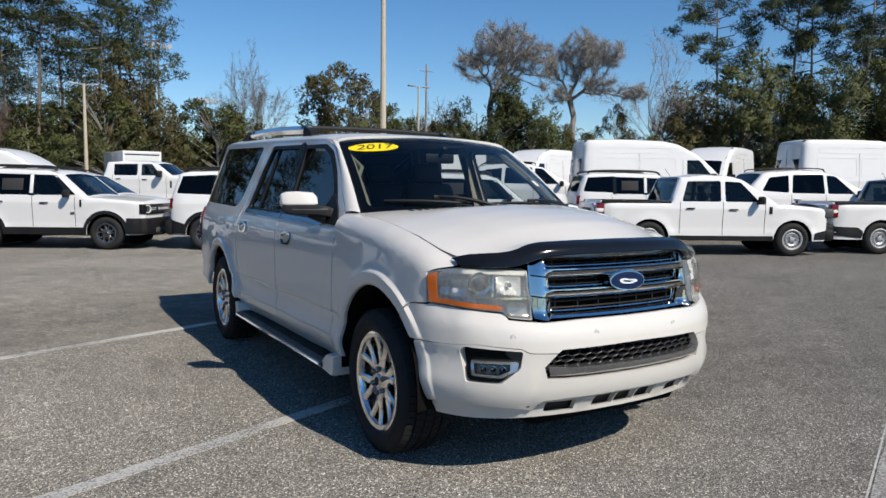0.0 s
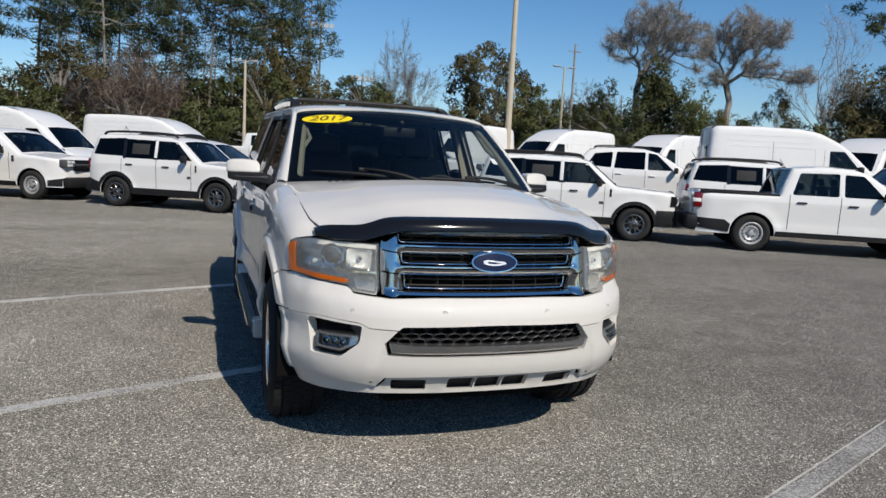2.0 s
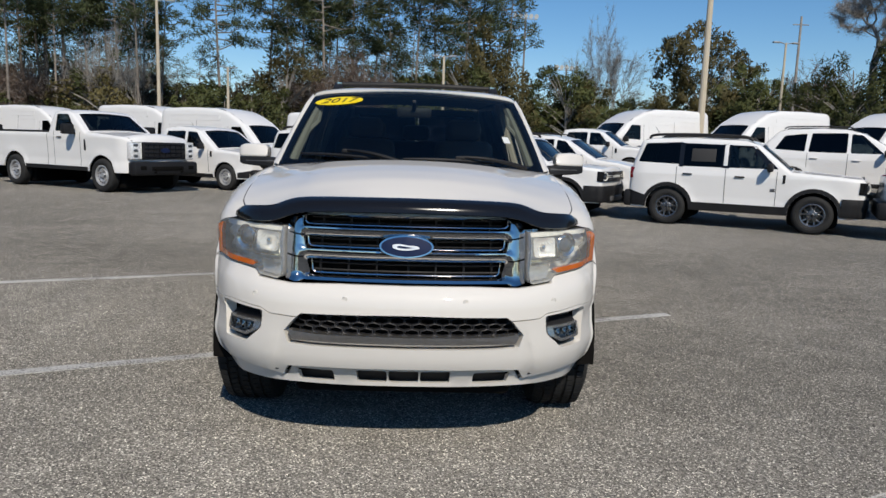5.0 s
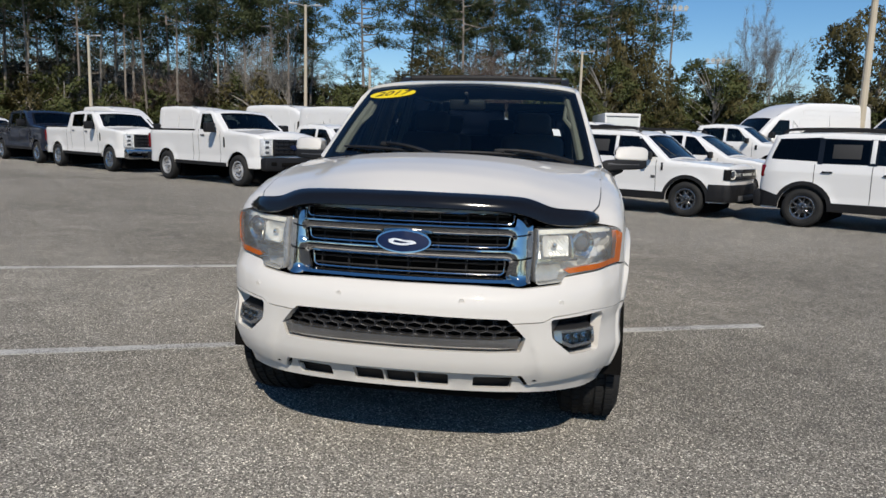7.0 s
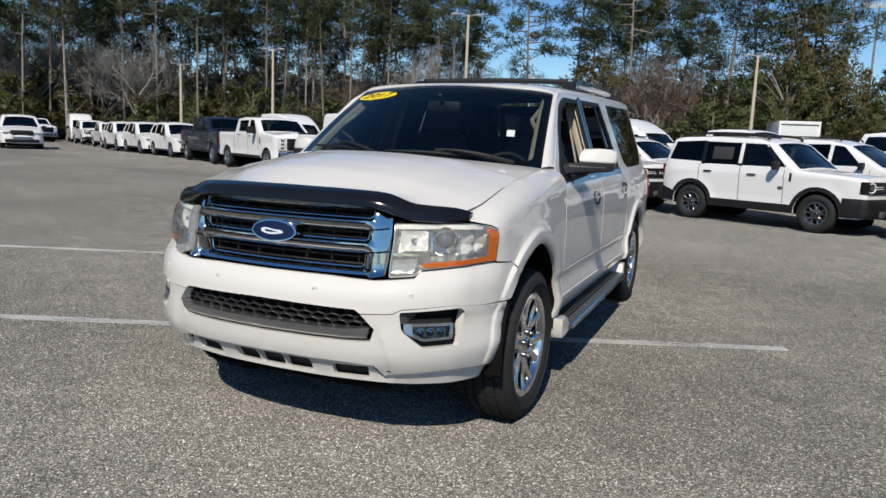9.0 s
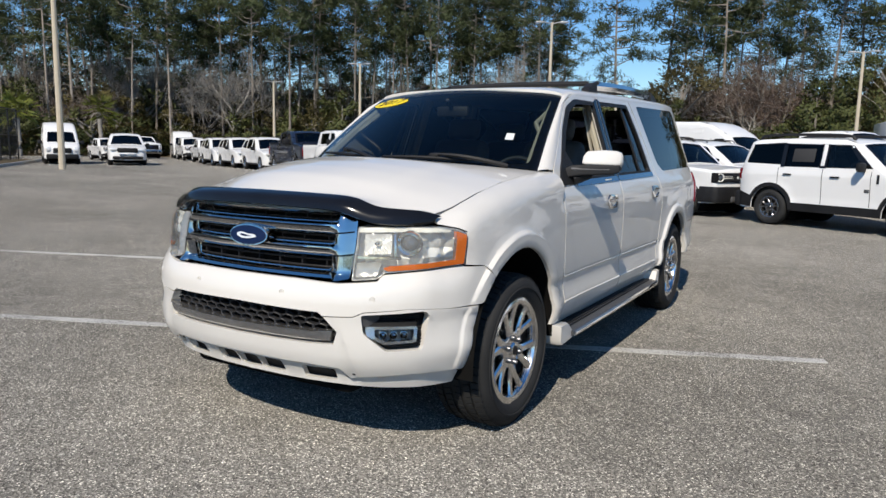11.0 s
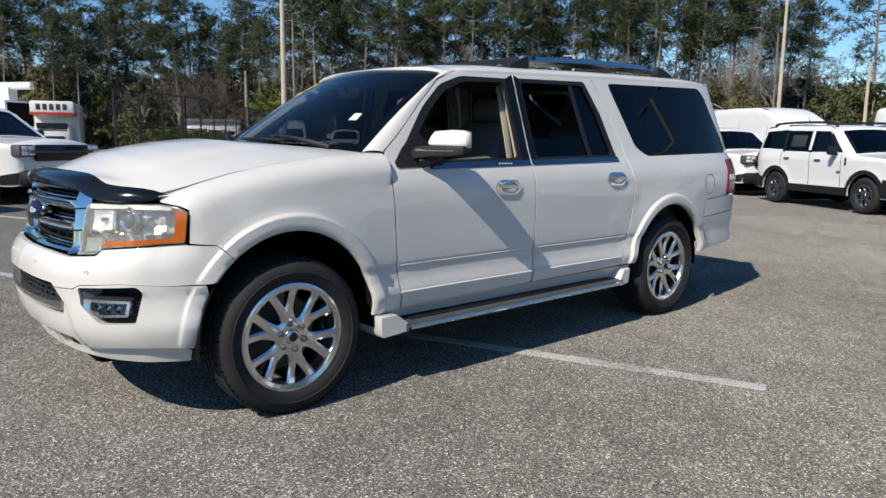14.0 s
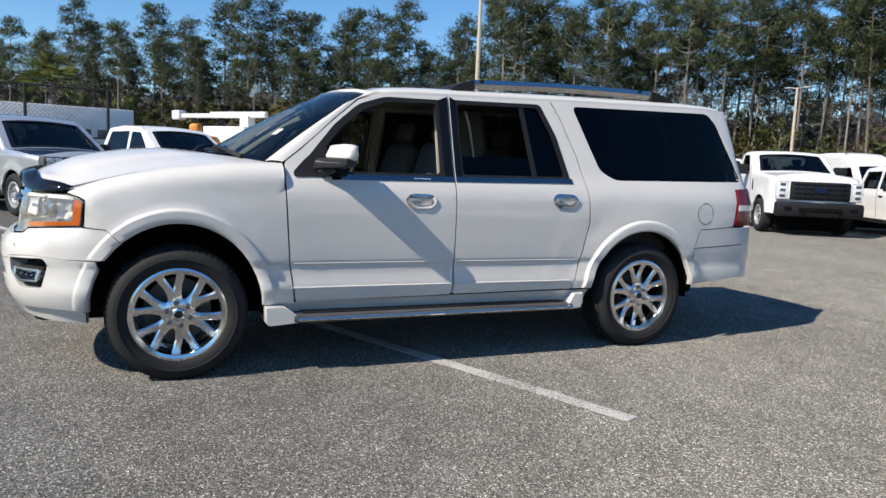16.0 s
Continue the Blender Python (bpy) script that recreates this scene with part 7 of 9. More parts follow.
def kit_van(root, s, flank, width, both):
    y0, y1 = s["outline"][0][1][1][0], s["outline"][-1][1][1][0]
    nose_block(root, "grille", 0, y0 - 0.075, 0.86, 1.05, 0.30, 0.10, M["plastic"], 0.05)
    nose_block(root, "grille_lip", 0, y0 - 0.12, 1.02, 0.9, 0.03, 0.02, M["grey_plastic"], 0.008)
    nose_block(root, "front_bumper", 0, y0 - 0.05, 0.50, 1.82, 0.30, 0.26, M["plastic"], 0.07)
    both("headlamp", Geo().add(*rbox(0.78, y0 + 0.10, 0.95, 0.30, 0.34, 0.28, 0.07)), M["lamp"], "clear headlamp")
    both("tail_lamp", Geo().add(*rbox(s["half"] - 0.10, y1 - 0.03, 1.15, 0.10, 0.08, 0.6, 0.02)), M["red"], "red tail lamp")
    nose_block(root, "rear_bumper", 0, y1 + 0.05, 0.50, 1.8, 0.2, 0.16, M["plastic"], 0.04)
    part("rear_door_split", Geo().add(*rbox(0, y1 + 0.055, 1.55, 0.012, 0.01, 1.7, 0.002)), M["gap"], root)
    both("rear_glass", Geo().add(*rbox(0.42, y1 + 0.015, 1.75, 0.62, 0.03, 0.50, 0.02)), M["dark_glass"])
    # pressed panels of the cargo body
    for ya, yb, za, zt in ((1.55, 2.85, 1.35, 2.05), (3.0, 4.45, 1.35, 2.05), (1.7, 4.4, 2.2, 2.4)):
        lp = rounded([(ya, za), (yb, za), (yb, zt), (ya, zt)], 0.10)
        c = ((ya + yb) / 2, (za + zt) / 2)
        inn = [(p[0] + (c[0] - p[0]) * 0.03, p[1] + (c[1] - p[1]) * 0.06) for p in lp]
        both("panel_rib", panel(lp, [inn], lambda a, b, d: flank(a, b, d - 0.008), 0.2, 0.008), M["white"])
    both("side_rub", panel([(0.55, 0.72), (3.2, 0.72), (3.2, 0.80), (0.55, 0.80)], [], lambda a, b, d: flank(a, b, d - 0.015), 0.2, 0.015), M["plastic"])


def kit_crossover(root, s, flank, width, both):
    y0, y1 = s["outline"][0][1][1][0], s["outline"][-1][1][1][0]
    nose_block(root, "grille", 0, y0 - 0.07, 0.82, 1.0, 0.24, 0.10, M["plastic"], 0.05)
    nose_block(root, "front_bumper", 0, y0 - 0.05, 0.42, 1.5, 0.16, 0.22, M["plastic"], 0.05)
    nose_block(root, "bumper_bar", 0, y0 - 0.13, 0.60, 0.9, 0.04, 0.06, M["chrome"], 0.01)
    both("headlamp", Geo().add(*rbox(0.68, y0 + 0.05, 0.86, 0.36, 0.26, 0.12, 0.04)), M["lamp"], "clear headlamp")
    both("tail_lamp", Geo().add(*rbox(0.72, y1 - 0.05, 1.06, 0.34, 0.20, 0.15, 0.04)), M["red"], "red tail lamp")
    nose_block(root, "rear_bumper", 0, y1 + 0.02, 0.44, 1.6, 0.18, 0.2, M["plastic"], 0.05)
    both("roof_rail", Geo().add(*tube(curve([(0.60, 1.5, 1.70), (0.605, 1.7, 1.775), (0.60, 2.9, 1.77), (0.59, 3.1, 1.70)], 4), 0.018, 6)), M["plastic"])


WHEEL_DATA["five"] = wheel_data(spokes=5, tyre_r=0.36, rim_r=0.215, width=0.22, rim="rim_dark", tread=False, lug=5)
WHEEL_DATA["steel"] = wheel_data(tyre_r=0.36, rim_r=0.215, width=0.22, rim="steel", style="steel", tread=False, lug=5)
WHEEL_DATA["bright"] = wheel_data(spokes=5, tyre_r=0.36, rim_r=0.235, width=0.23, rim="rim", tread=False, lug=5)

BOXY = dict(dark_rear=True, pinch=0.075, nose_bow=0.06, name="boxy_suv", label="white boxy compact SUV with black cladding in a nose-to-tail row", category="SUV", half=0.93, arch=0.43, low=0.33, tyre=0.365, wheel="five", wheel_r=0.36, belt=1.15, lean=0.20,
            axles=(0.0, 2.67), clad=0.075, sill=0.16, mirror=(0.80, 1.16), handles=((1.32, 1.03), (2.30, 1.05)), seams=((0.66, 0.5, 1.15), (1.585, 0.5, 1.18), (2.52, 0.75, 1.18)), kit=kit_boxy,
            outline=[("nose", [(-0.80, 0.34), (-0.83, 0.55), (-0.84, 0.82), (-0.835, 1.01), (-0.79, 1.065)]), ("hood", [(-0.79, 1.065), (-0.2, 1.115), (0.42, 1.155)]), ("windscreen", [(0.42, 1.155), (1.02, 1.655)]),
                     ("roof", [(1.02, 1.655), (1.28, 1.735), (2.2, 1.763), (3.05, 1.738), (3.26, 1.69)]), ("rear_window", [(3.26, 1.69), (3.42, 1.22)]), ("tail", [(3.42, 1.22), (3.47, 0.95), (3.48, 0.62), (3.44, 0.36)])],
            windows=[[(0.80, 1.20), (1.55, 1.20), (1.55, 1.635), (1.14, 1.612)], [(1.64, 1.20), (2.42, 1.20), (2.42, 1.65), (1.64, 1.643)], [(2.46, 1.235), (3.30, 1.26), (3.17, 1.635), (2.46, 1.65)]])
SMALL_PICKUP = dict(name="compact_pickup", label="white compact crew-cab pickup with steel wheels", category="pickup truck", half=0.915, arch=0.42, low=0.33, tyre=0.36, wheel="steel", wheel_r=0.36, belt=1.12, lean=0.22,
                    axles=(0.0, 3.08), mirror=(0.78, 1.12), sill=0.10, handles=((1.30, 0.99), (2.22, 1.01)), seams=((0.62, 0.48, 1.12), (1.52, 0.45, 1.15), (2.44, 0.48, 1.15)), kit=kit_small_pickup, clad=0.0,
                    outline=[("nose", [(-0.80, 0.34), (-0.83, 0.55), (-0.82, 0.82), (-0.78, 0.97), (-0.66, 1.03)]), ("hood", [(-0.66, 1.03), (-0.1, 1.08), (0.34, 1.11)]), ("windscreen", [(0.34, 1.11), (1.05, 1.61)]),
                             ("roof", [(1.05, 1.61), (1.32, 1.69), (1.9, 1.715), (2.42, 1.66)]), ("rear_window", [(2.42, 1.66), (2.62, 1.13)]), ("bed", [(2.62, 1.13), (4.10, 1.12)]), ("tail", [(4.10, 1.12), (4.17, 1.0), (4.17, 0.7), (4.12, 0.45)])],
                    windows=[[(0.74, 1.155), (1.47, 1.155), (1.47, 1.585), (1.13, 1.57)], [(1.56, 1.155), (2.40, 1.155), (2.27, 1.58), (1.56, 1.595)]])
CREW = dict(name="large_pickup", label="white heavy-duty crew-cab pickup with chrome bumpers", category="pickup truck", half=1.0, arch=0.50, low=0.50, tyre=0.415, wheel="bright", wheel_r=0.36, belt=1.45, lean=0.20, bumper="chrome",
            axles=(0.0, 4.06), mirror=(1.0, 1.42), mirror_size=1.5, sill=0.10, handles=((1.62, 1.32), (2.62, 1.34)), seams=((0.80, 0.62, 1.45), (1.83, 0.6, 1.48), (2.85, 0.65, 1.48), (3.24, 0.6, 1.40)), kit=kit_big_pickup,
            outline=[("nose", [(-0.90, 0.52), (-0.93, 0.8), (-0.92, 1.15), (-0.86, 1.32), (-0.72, 1.37)]), ("hood", [(-0.72, 1.37), (-0.1, 1.42), (0.60, 1.46)]), ("windscreen", [(0.60, 1.46), (1.22, 1.92)]),
                     ("roof", [(1.22, 1.92), (1.45, 1.995), (2.4, 2.01), (3.06, 1.96)]), ("rear_window", [(3.06, 1.96), (3.20, 1.45)]), ("bed", [(3.20, 1.45), (5.16, 1.44)]), ("tail", [(5.16, 1.44), (5.22, 1.3), (5.22, 0.9), (5.18, 0.62)])],
            windows=[[(0.98, 1.47), (1.75, 1.47), (1.75, 1.90), (1.36, 1.90)], [(1.90, 1.47), (2.80, 1.47), (2.80, 1.89), (1.90, 1.905)]])
REGULAR = dict(CREW, name="large_pickup", label="white heavy-duty regular-cab pickup with a long bed", bumper="plastic", axles=(0.0, 3.60), wheel="steel", handles=((1.62, 1.32),), seams=((0.80, 0.62, 1.45), (1.86, 0.6, 1.48), (2.14, 0.6, 1.40)),
               outline=[("nose", CREW["outline"][0][1]), ("hood", CREW["outline"][1][1]), ("windscreen", CREW["outline"][2][1]), ("roof", [(1.22, 1.92), (1.45, 1.995), (1.75, 2.0), (1.98, 1.95)]),
                        ("rear_window", [(1.98, 1.95), (2.10, 1.45)]), ("bed", [(2.10, 1.45), (4.62, 1.44)]), ("tail", [(4.62, 1.44), (4.68, 1.3), (4.68, 0.9), (4.64, 0.62)])],
               windows=[[(0.98, 1.47), (1.82, 1.47), (1.82, 1.90), (1.36, 1.90)]])
VAN = dict(name="cargo_van", label="white high-roof cargo van", category="van", half=1.02, arch=0.44, low=0.36, tyre=0.36, wheel="steel", wheel_r=0.36, belt=1.35, lean=0.085, edge=0.13, step=0.14,
           axles=(0.0, 3.75), mirror=(0.22, 1.30), mirror_size=1.3, sill=0.10, handles=((1.05, 1.12),), seams=((0.30, 0.6, 1.3), (1.28, 0.5, 2.0), (2.92, 0.5, 2.2)), kit=kit_van,
           outline=[("nose", [(-0.92, 0.38), (-0.96, 0.6), (-0.95, 0.9), (-0.86, 1.08)]), ("hood", [(-0.86, 1.08), (-0.55, 1.24), (-0.22, 1.36)]), ("windscreen", [(-0.22, 1.36), (0.52, 2.06)]),
                    ("roof", [(0.52, 2.06), (0.9, 2.30), (1.4, 2.54), (2.0, 2.66), (3.4, 2.70), (4.75, 2.67), (4.93, 2.56)]), ("tail", [(4.93, 2.56), (4.99, 1.8), (5.0, 1.0), (4.97, 0.42)])],
           windows=[[(0.18, 1.42), (1.12, 1.38), (1.12, 1.98), (0.66, 1.98)]])
CROSSOVER = dict(dark_rear=True, name="crossover", label="white mid-size crossover SUV", category="SUV", half=0.95, arch=0.40, low=0.30, tyre=0.36, wheel="bright", wheel_r=0.36, belt=1.08, lean=0.30,
                 axles=(0.0, 2.85), mirror=(0.82, 1.06), sill=0.09, handles=((1.42, 0.95), (2.36, 0.98)), black_handles=False, seams=((0.66, 0.45, 1.06), (1.62, 0.42, 1.10), (2.52, 0.75, 1.10)), kit=kit_crossover,
                 outline=[("nose", [(-0.82, 0.30), (-0.86, 0.5), (-0.84, 0.72), (-0.76, 0.90)]), ("hood", [(-0.76, 0.90), (-0.2, 1.02), (0.42, 1.09)]), ("windscreen", [(0.42, 1.09), (1.28, 1.60)]),
                          ("roof", [(1.28, 1.60), (1.65, 1.70), (2.2, 1.725), (3.05, 1.67), (3.20, 1.63)]), ("rear_window", [(3.20, 1.63), (3.62, 1.20)]), ("tail", [(3.62, 1.20), (3.70, 1.0), (3.72, 0.65), (3.66, 0.34)])],
                 windows=[[(0.84, 1.12), (1.56, 1.12), (1.56, 1.60), (1.32, 1.57)], [(1.64, 1.12), (2.50, 1.13), (2.44, 1.60), (1.64, 1.615)], [(2.58, 1.14), (3.28, 1.18), (3.06, 1.53), (2.55, 1.59)]])

HEAD = math.degrees(math.atan2(0.876, 0.48))   # nose to tail row


def stand(root, spec, wheel_at, turn, right=True, scale=1.04):
    """The pose that sets a vehicle's near front wheel on a place of the ground; turn: degrees about z, 0 with the nose to -y."""
    r = Matrix.Rotation(radians(turn), 4, "Z")
    off = r @ Vector(((-1 if right else 1) * spec["half"] * scale, 0, 0))
    mid = r @ Vector((0, sum(spec["axles"]) / 2, 0))
    x, y = wheel_at[0] - off.x, wheel_at[1] - off.y
    return Matrix.Translation((x, y, rise(x + mid.x, y + mid.y))) @ r, scale


def park(model, spec, wheel_at, turn, right=True, scale=1.04, label="", first=False):
    m, s = stand(model, spec, wheel_at, turn, right, scale)
    if first:
        model.matrix_basis = m @ Matrix.Scale(s, 4)
        ob = model
    else:
        ob = copy_thing(model, m)
        ob.scale = (s, s, s)
    if label:
        tagged(ob, label)
    return ob


def repaint(ob, key):
    """A copy in another colour: its painted meshes get their own data."""
    for o in ob.children_recursive:
        if o.data and o.data.materials and o.data.materials[0] == M["white"]:
            o.data = o.data.copy()
            o.data.materials[0] = M[key]


boxy = vehicle_model(dict(BOXY, group="boxy SUVs in the row"))
park(boxy, BOXY, (3.0, 11.45), HEAD, scale=1.0, first=True)
park(boxy, BOXY, (-1.27, 13.68), HEAD, scale=1.0)
park(boxy, BOXY, (7.30, 9.18), HEAD, scale=1.0)
park(boxy, BOXY, (13.2, 9.7), HEAD, scale=1.0, label="white boxy compact SUV standing behind a compact pickup")
pickup = vehicle_model(dict(SMALL_PICKUP, group="compact pickups"))
park(pickup, SMALL_PICKUP, (11.95, 6.20), HEAD, first=True)
park(pickup, SMALL_PICKUP, (-5.75, 16.35), HEAD, label="white compact crew-cab pickup between a large pickup and a boxy SUV")
park(pickup, SMALL_PICKUP, (17.2, 4.1), HEAD, label="white compact pickup seen from behind its tailgate")
p = park(pickup, SMALL_PICKUP, (-10.6, -2.5), 121, label="silver pickup with a dark blue hood, parked by a fence", scale=1.17)
repaint(p, "silver")
for o in p.children:
    if o.name.startswith("hood"):
        o.data.materials[0] = M["bluegrey"]
regular = vehicle_model(REGULAR)
park(regular, REGULAR, (-8.30, 14.35), HEAD - 1, first=True)
crew = vehicle_model(dict(CREW, group="crew-cab pickups"))
park(crew, CREW, (-15.1, 18.45), HEAD - 1, first=True)
p = park(crew, CREW, (-20.9, 22.0), HEAD - 3, scale=1.07, label="dark navy crew-cab pickup in the row of parked cars")
repaint(p, "navy")
park(pickup, SMALL_PICKUP, (-12.5, 0.36), 121, scale=1.17, label="white crew-cab pickup parked beside a silver one")
van = vehicle_model(dict(VAN, group="cargo vans"))
LINES = math.degrees(math.atan2(-0.917, 0.40))
park(van, VAN, (19.1, 14.1), HEAD + 3, first=True, scale=1.0)
park(van, VAN, (26.4, 10.2), HEAD + 3)
for x, y in ((17.3, 22.8), (12.7, 24.6), (8.1, 26.4), (22.1, 16.1)):
    park(van, VAN, (x, y), LINES, right=False)
park(van, VAN, (-2.3, 27.3), HEAD)
park(van, VAN, (-6.2, 21.4), HEAD, scale=0.96)
park(van, VAN, (-10.5, 26.0), HEAD)
park(van, VAN, (-17.5, 30.0), HEAD)
park(van, VAN, (-24.5, 33.0), HEAD)
park(van, VAN, (-42.9, 22.5), 62, label="white high-roof cargo van facing the car park", scale=1.0)
cross = vehicle_model(dict(CROSSOVER, group="crossovers"))
park(cross, CROSSOVER, (18.1, 7.5), HEAD, first=True, scale=1.08)
park(cross, CROSSOVER, (12.3, 13.4), HEAD)
park(cross, CROSSOVER, (-0.5, 16.9), HEAD, scale=0.98)
park(cross, CROSSOVER, (4.8, 14.6), HEAD, scale=0.98, label="white crossover SUV standing behind a boxy SUV")
park(pickup, SMALL_PICKUP, (6.6, 19.2), HEAD, scale=0.95, label="white compact pickup in the second row")
park(cross, CROSSOVER, (-39.5, 24.7), 57, scale=1.18, label="white crossover SUV parked nose out far across the car park")
for x, y, turn in ((-27.2, 25.8, 62), (-31.9, 28.1, 62), (-36.2, 30.2, 61)):
    park(cross, CROSSOVER, (x, y), turn, scale=1.10, label="white crossover in a far row of parked cars")
for x, y, size in ((-41.9, 33.9, 1.08), (-49.8, 38.7, 1.18)):
    park(pickup, SMALL_PICKUP, (x, y), 59, scale=size, label="white pickup in a far row of parked cars")
park(pickup, SMALL_PICKUP, (-50.0, 31.0), 70)
park(crew, CREW, (-58.0, 40.0), 70)
park(van, VAN, (-56.5, 43.0), 55, label="white high-roof cargo van far across the car park", scale=1.0)
park(cross, CROSSOVER, (-1.5, 22.5), HEAD, scale=1.0)
park(crew, CREW, (2.6, 25.8), HEAD - 2)


def box_truck():
    """A small lorry with a plain white box, its roller door towards the vans."""
    ob = thing("box_truck", pose(3.64, 59.74, 0, 0, 0, 187.2), "white box truck with a roller door, parked beyond the vans", "truck")
    part("box", Geo().add(*rbox(0, 2.75, 2.40, 2.76, 6.3, 3.00, 0.05)), M["white"], ob)
    part("roller_door", Geo().add(*rbox(0, 5.905, 2.27, 2.40, 0.03, 2.60, 0.01)), M["paper"], ob)
    for x in (-1.32, 1.32):
        part("box_edge", Geo().add(*rbox(x, 5.92, 2.40, 0.10, 0.06, 3.00, 0.02)), M["white"], ob)
    part("door_header", Geo().add(*rbox(0, 5.92, 3.78, 2.54, 0.06, 0.22, 0.02)), M["white"], ob)
    part("door_gap", Geo().add(*rbox(0, 5.925, 3.62, 2.44, 0.02, 0.04, 0.004)), M["gap"], ob)
    part("door_handle", Geo().add(*rbox(0, 5.93, 1.35, 0.30, 0.03, 0.06, 0.01)), M["gap"], ob)
    part("cab", Geo().add(*rbox(0, -1.1, 1.35, 2.0, 1.7, 1.3, 0.2)), M["white"], ob)
    part("windscreen", Geo().add(*rbox(0, -1.86, 1.6, 1.7, 0.1, 0.6, 0.05)), M["dark_glass"], ob)
    part("chassis", Geo().add(*rbox(0, 2.0, 0.70, 1.0, 7.4, 0.3, 0.03)), M["under"], ob)
    for y in (-1.1, 4.2):
        for sg in (1, -1):
            wheel_into(ob, WHEEL_DATA["steel"], Vector((sg * 0.95, y, 0.42)), sg, y, 0.42 / 0.36)


def utility_truck():
    """A white service lorry with a folded boom, and an orange chipper beside it."""
    ob = thing("boom_truck", pose(-54.9, 4.2, 0, 0, 0, -53), "white utility truck with a folded lifting boom", "truck")
    part("body", Geo().add(*rbox(0, 3.6, 2.2, 2.4, 4.4, 2.9, 0.06)), M["white"], ob)
    part("cab", Geo().add(*rbox(0, 0.0, 1.7, 2.2, 2.2, 1.9, 0.25)), M["white"], ob)
    part("windscreen", Geo().add(*rbox(0, -1.02, 2.1, 1.9, 0.2, 0.7, 0.06)), M["dark_glass"], ob)
    part("boom", Geo().add(*rbox(0.3, 2.4, 4.5, 0.42, 9.5, 0.36, 0.08)).add(*rbox(0.3, 5.2, 3.7, 0.8, 0.9, 1.6, 0.1)), M["white"], ob)
    part("boom_arm", Geo().add(*rbox(-0.3, 3.6, 4.75, 0.30, 6.0, 0.22, 0.06)), M["paper"], ob)
    part("bucket", Geo().add(*rbox(0.3, -2.4, 4.55, 0.8, 0.9, 0.75, 0.1)), M["white"], ob)
    # near-black block on the closed rear face stands for the shaded load opening
    part("opening", Geo().add(*rbox(0, 5.81, 2.75, 2.1, 0.06, 1.5, 0.25)), M["under"], ob)
    for y in (0.1, 4.6):
        for sg in (1, -1):
            wheel_into(ob, WHEEL_DATA["steel"], Vector((sg * 1.0, y, 0.48)), sg, y, 0.48 / 0.36)
    ch = thing("wood_chipper", pose(-47.0, 3.7, 0, 0, 0, 60), "orange wood chipper on wheels beside the boom truck", "machine")
    part("drum", Geo().add(*rbox(0, 0, 1.9, 1.6, 2.4, 1.7, 0.4, 3)), M["orange"], ch)
    part("chute", Geo().add(*rbox(0, -1.2, 3.0, 0.7, 0.8, 1.0, 0.2)), M["orange"], ch)
    for sg in (1, -1):
        wheel_into(ch, WHEEL_DATA["steel"], Vector((sg * 0.9, 0, 0.42)), sg, 0, 0.42 / 0.36)
    mv = thing("moving_truck", pose(-45.9, 8.8, 0, 0, 0, 72), "white rental moving truck with a red band over the cab", "truck")
    part("box", Geo().add(*rbox(0, 3.0, 2.2, 2.4, 5.0, 2.5, 0.08)), M["white"], mv)
    part("attic", Geo().add(*rbox(0, -0.3, 3.05, 2.4, 1.8, 0.85, 0.12)), M["white"], mv)
    part("red_band", Geo().add(*rbox(0, -0.3, 2.72, 2.42, 1.83, 0.18, 0.03)), M["decal_red"], mv)
    for k in range(5):
        part("sign_bar", Geo().add(*rbox(-0.75 + 0.36 * k, -1.215, 3.12, 0.22, 0.02, 0.34, 0.01)), M["ink"], mv)
    part("cab", Geo().add(*rbox(0, -0.7, 1.35, 2.0, 2.0, 1.4, 0.25)), M["white"], mv)
    part("windscreen", Geo().add(*rbox(0, -1.55, 1.85, 1.7, 0.3, 0.6, 0.1)), M["dark_glass"], mv)
    part("grille", Geo().add(*rbox(0, -1.69, 1.1, 1.3, 0.08, 0.5, 0.03)), M["plastic"], mv)
    for y in (-0.7, 4.0):
        for sg in (1, -1):
            wheel_into(mv, WHEEL_DATA["steel"], Vector((sg * 0.92, y, 0.42)), sg, y, 0.42 / 0.36)


box_truck()
utility_truck()


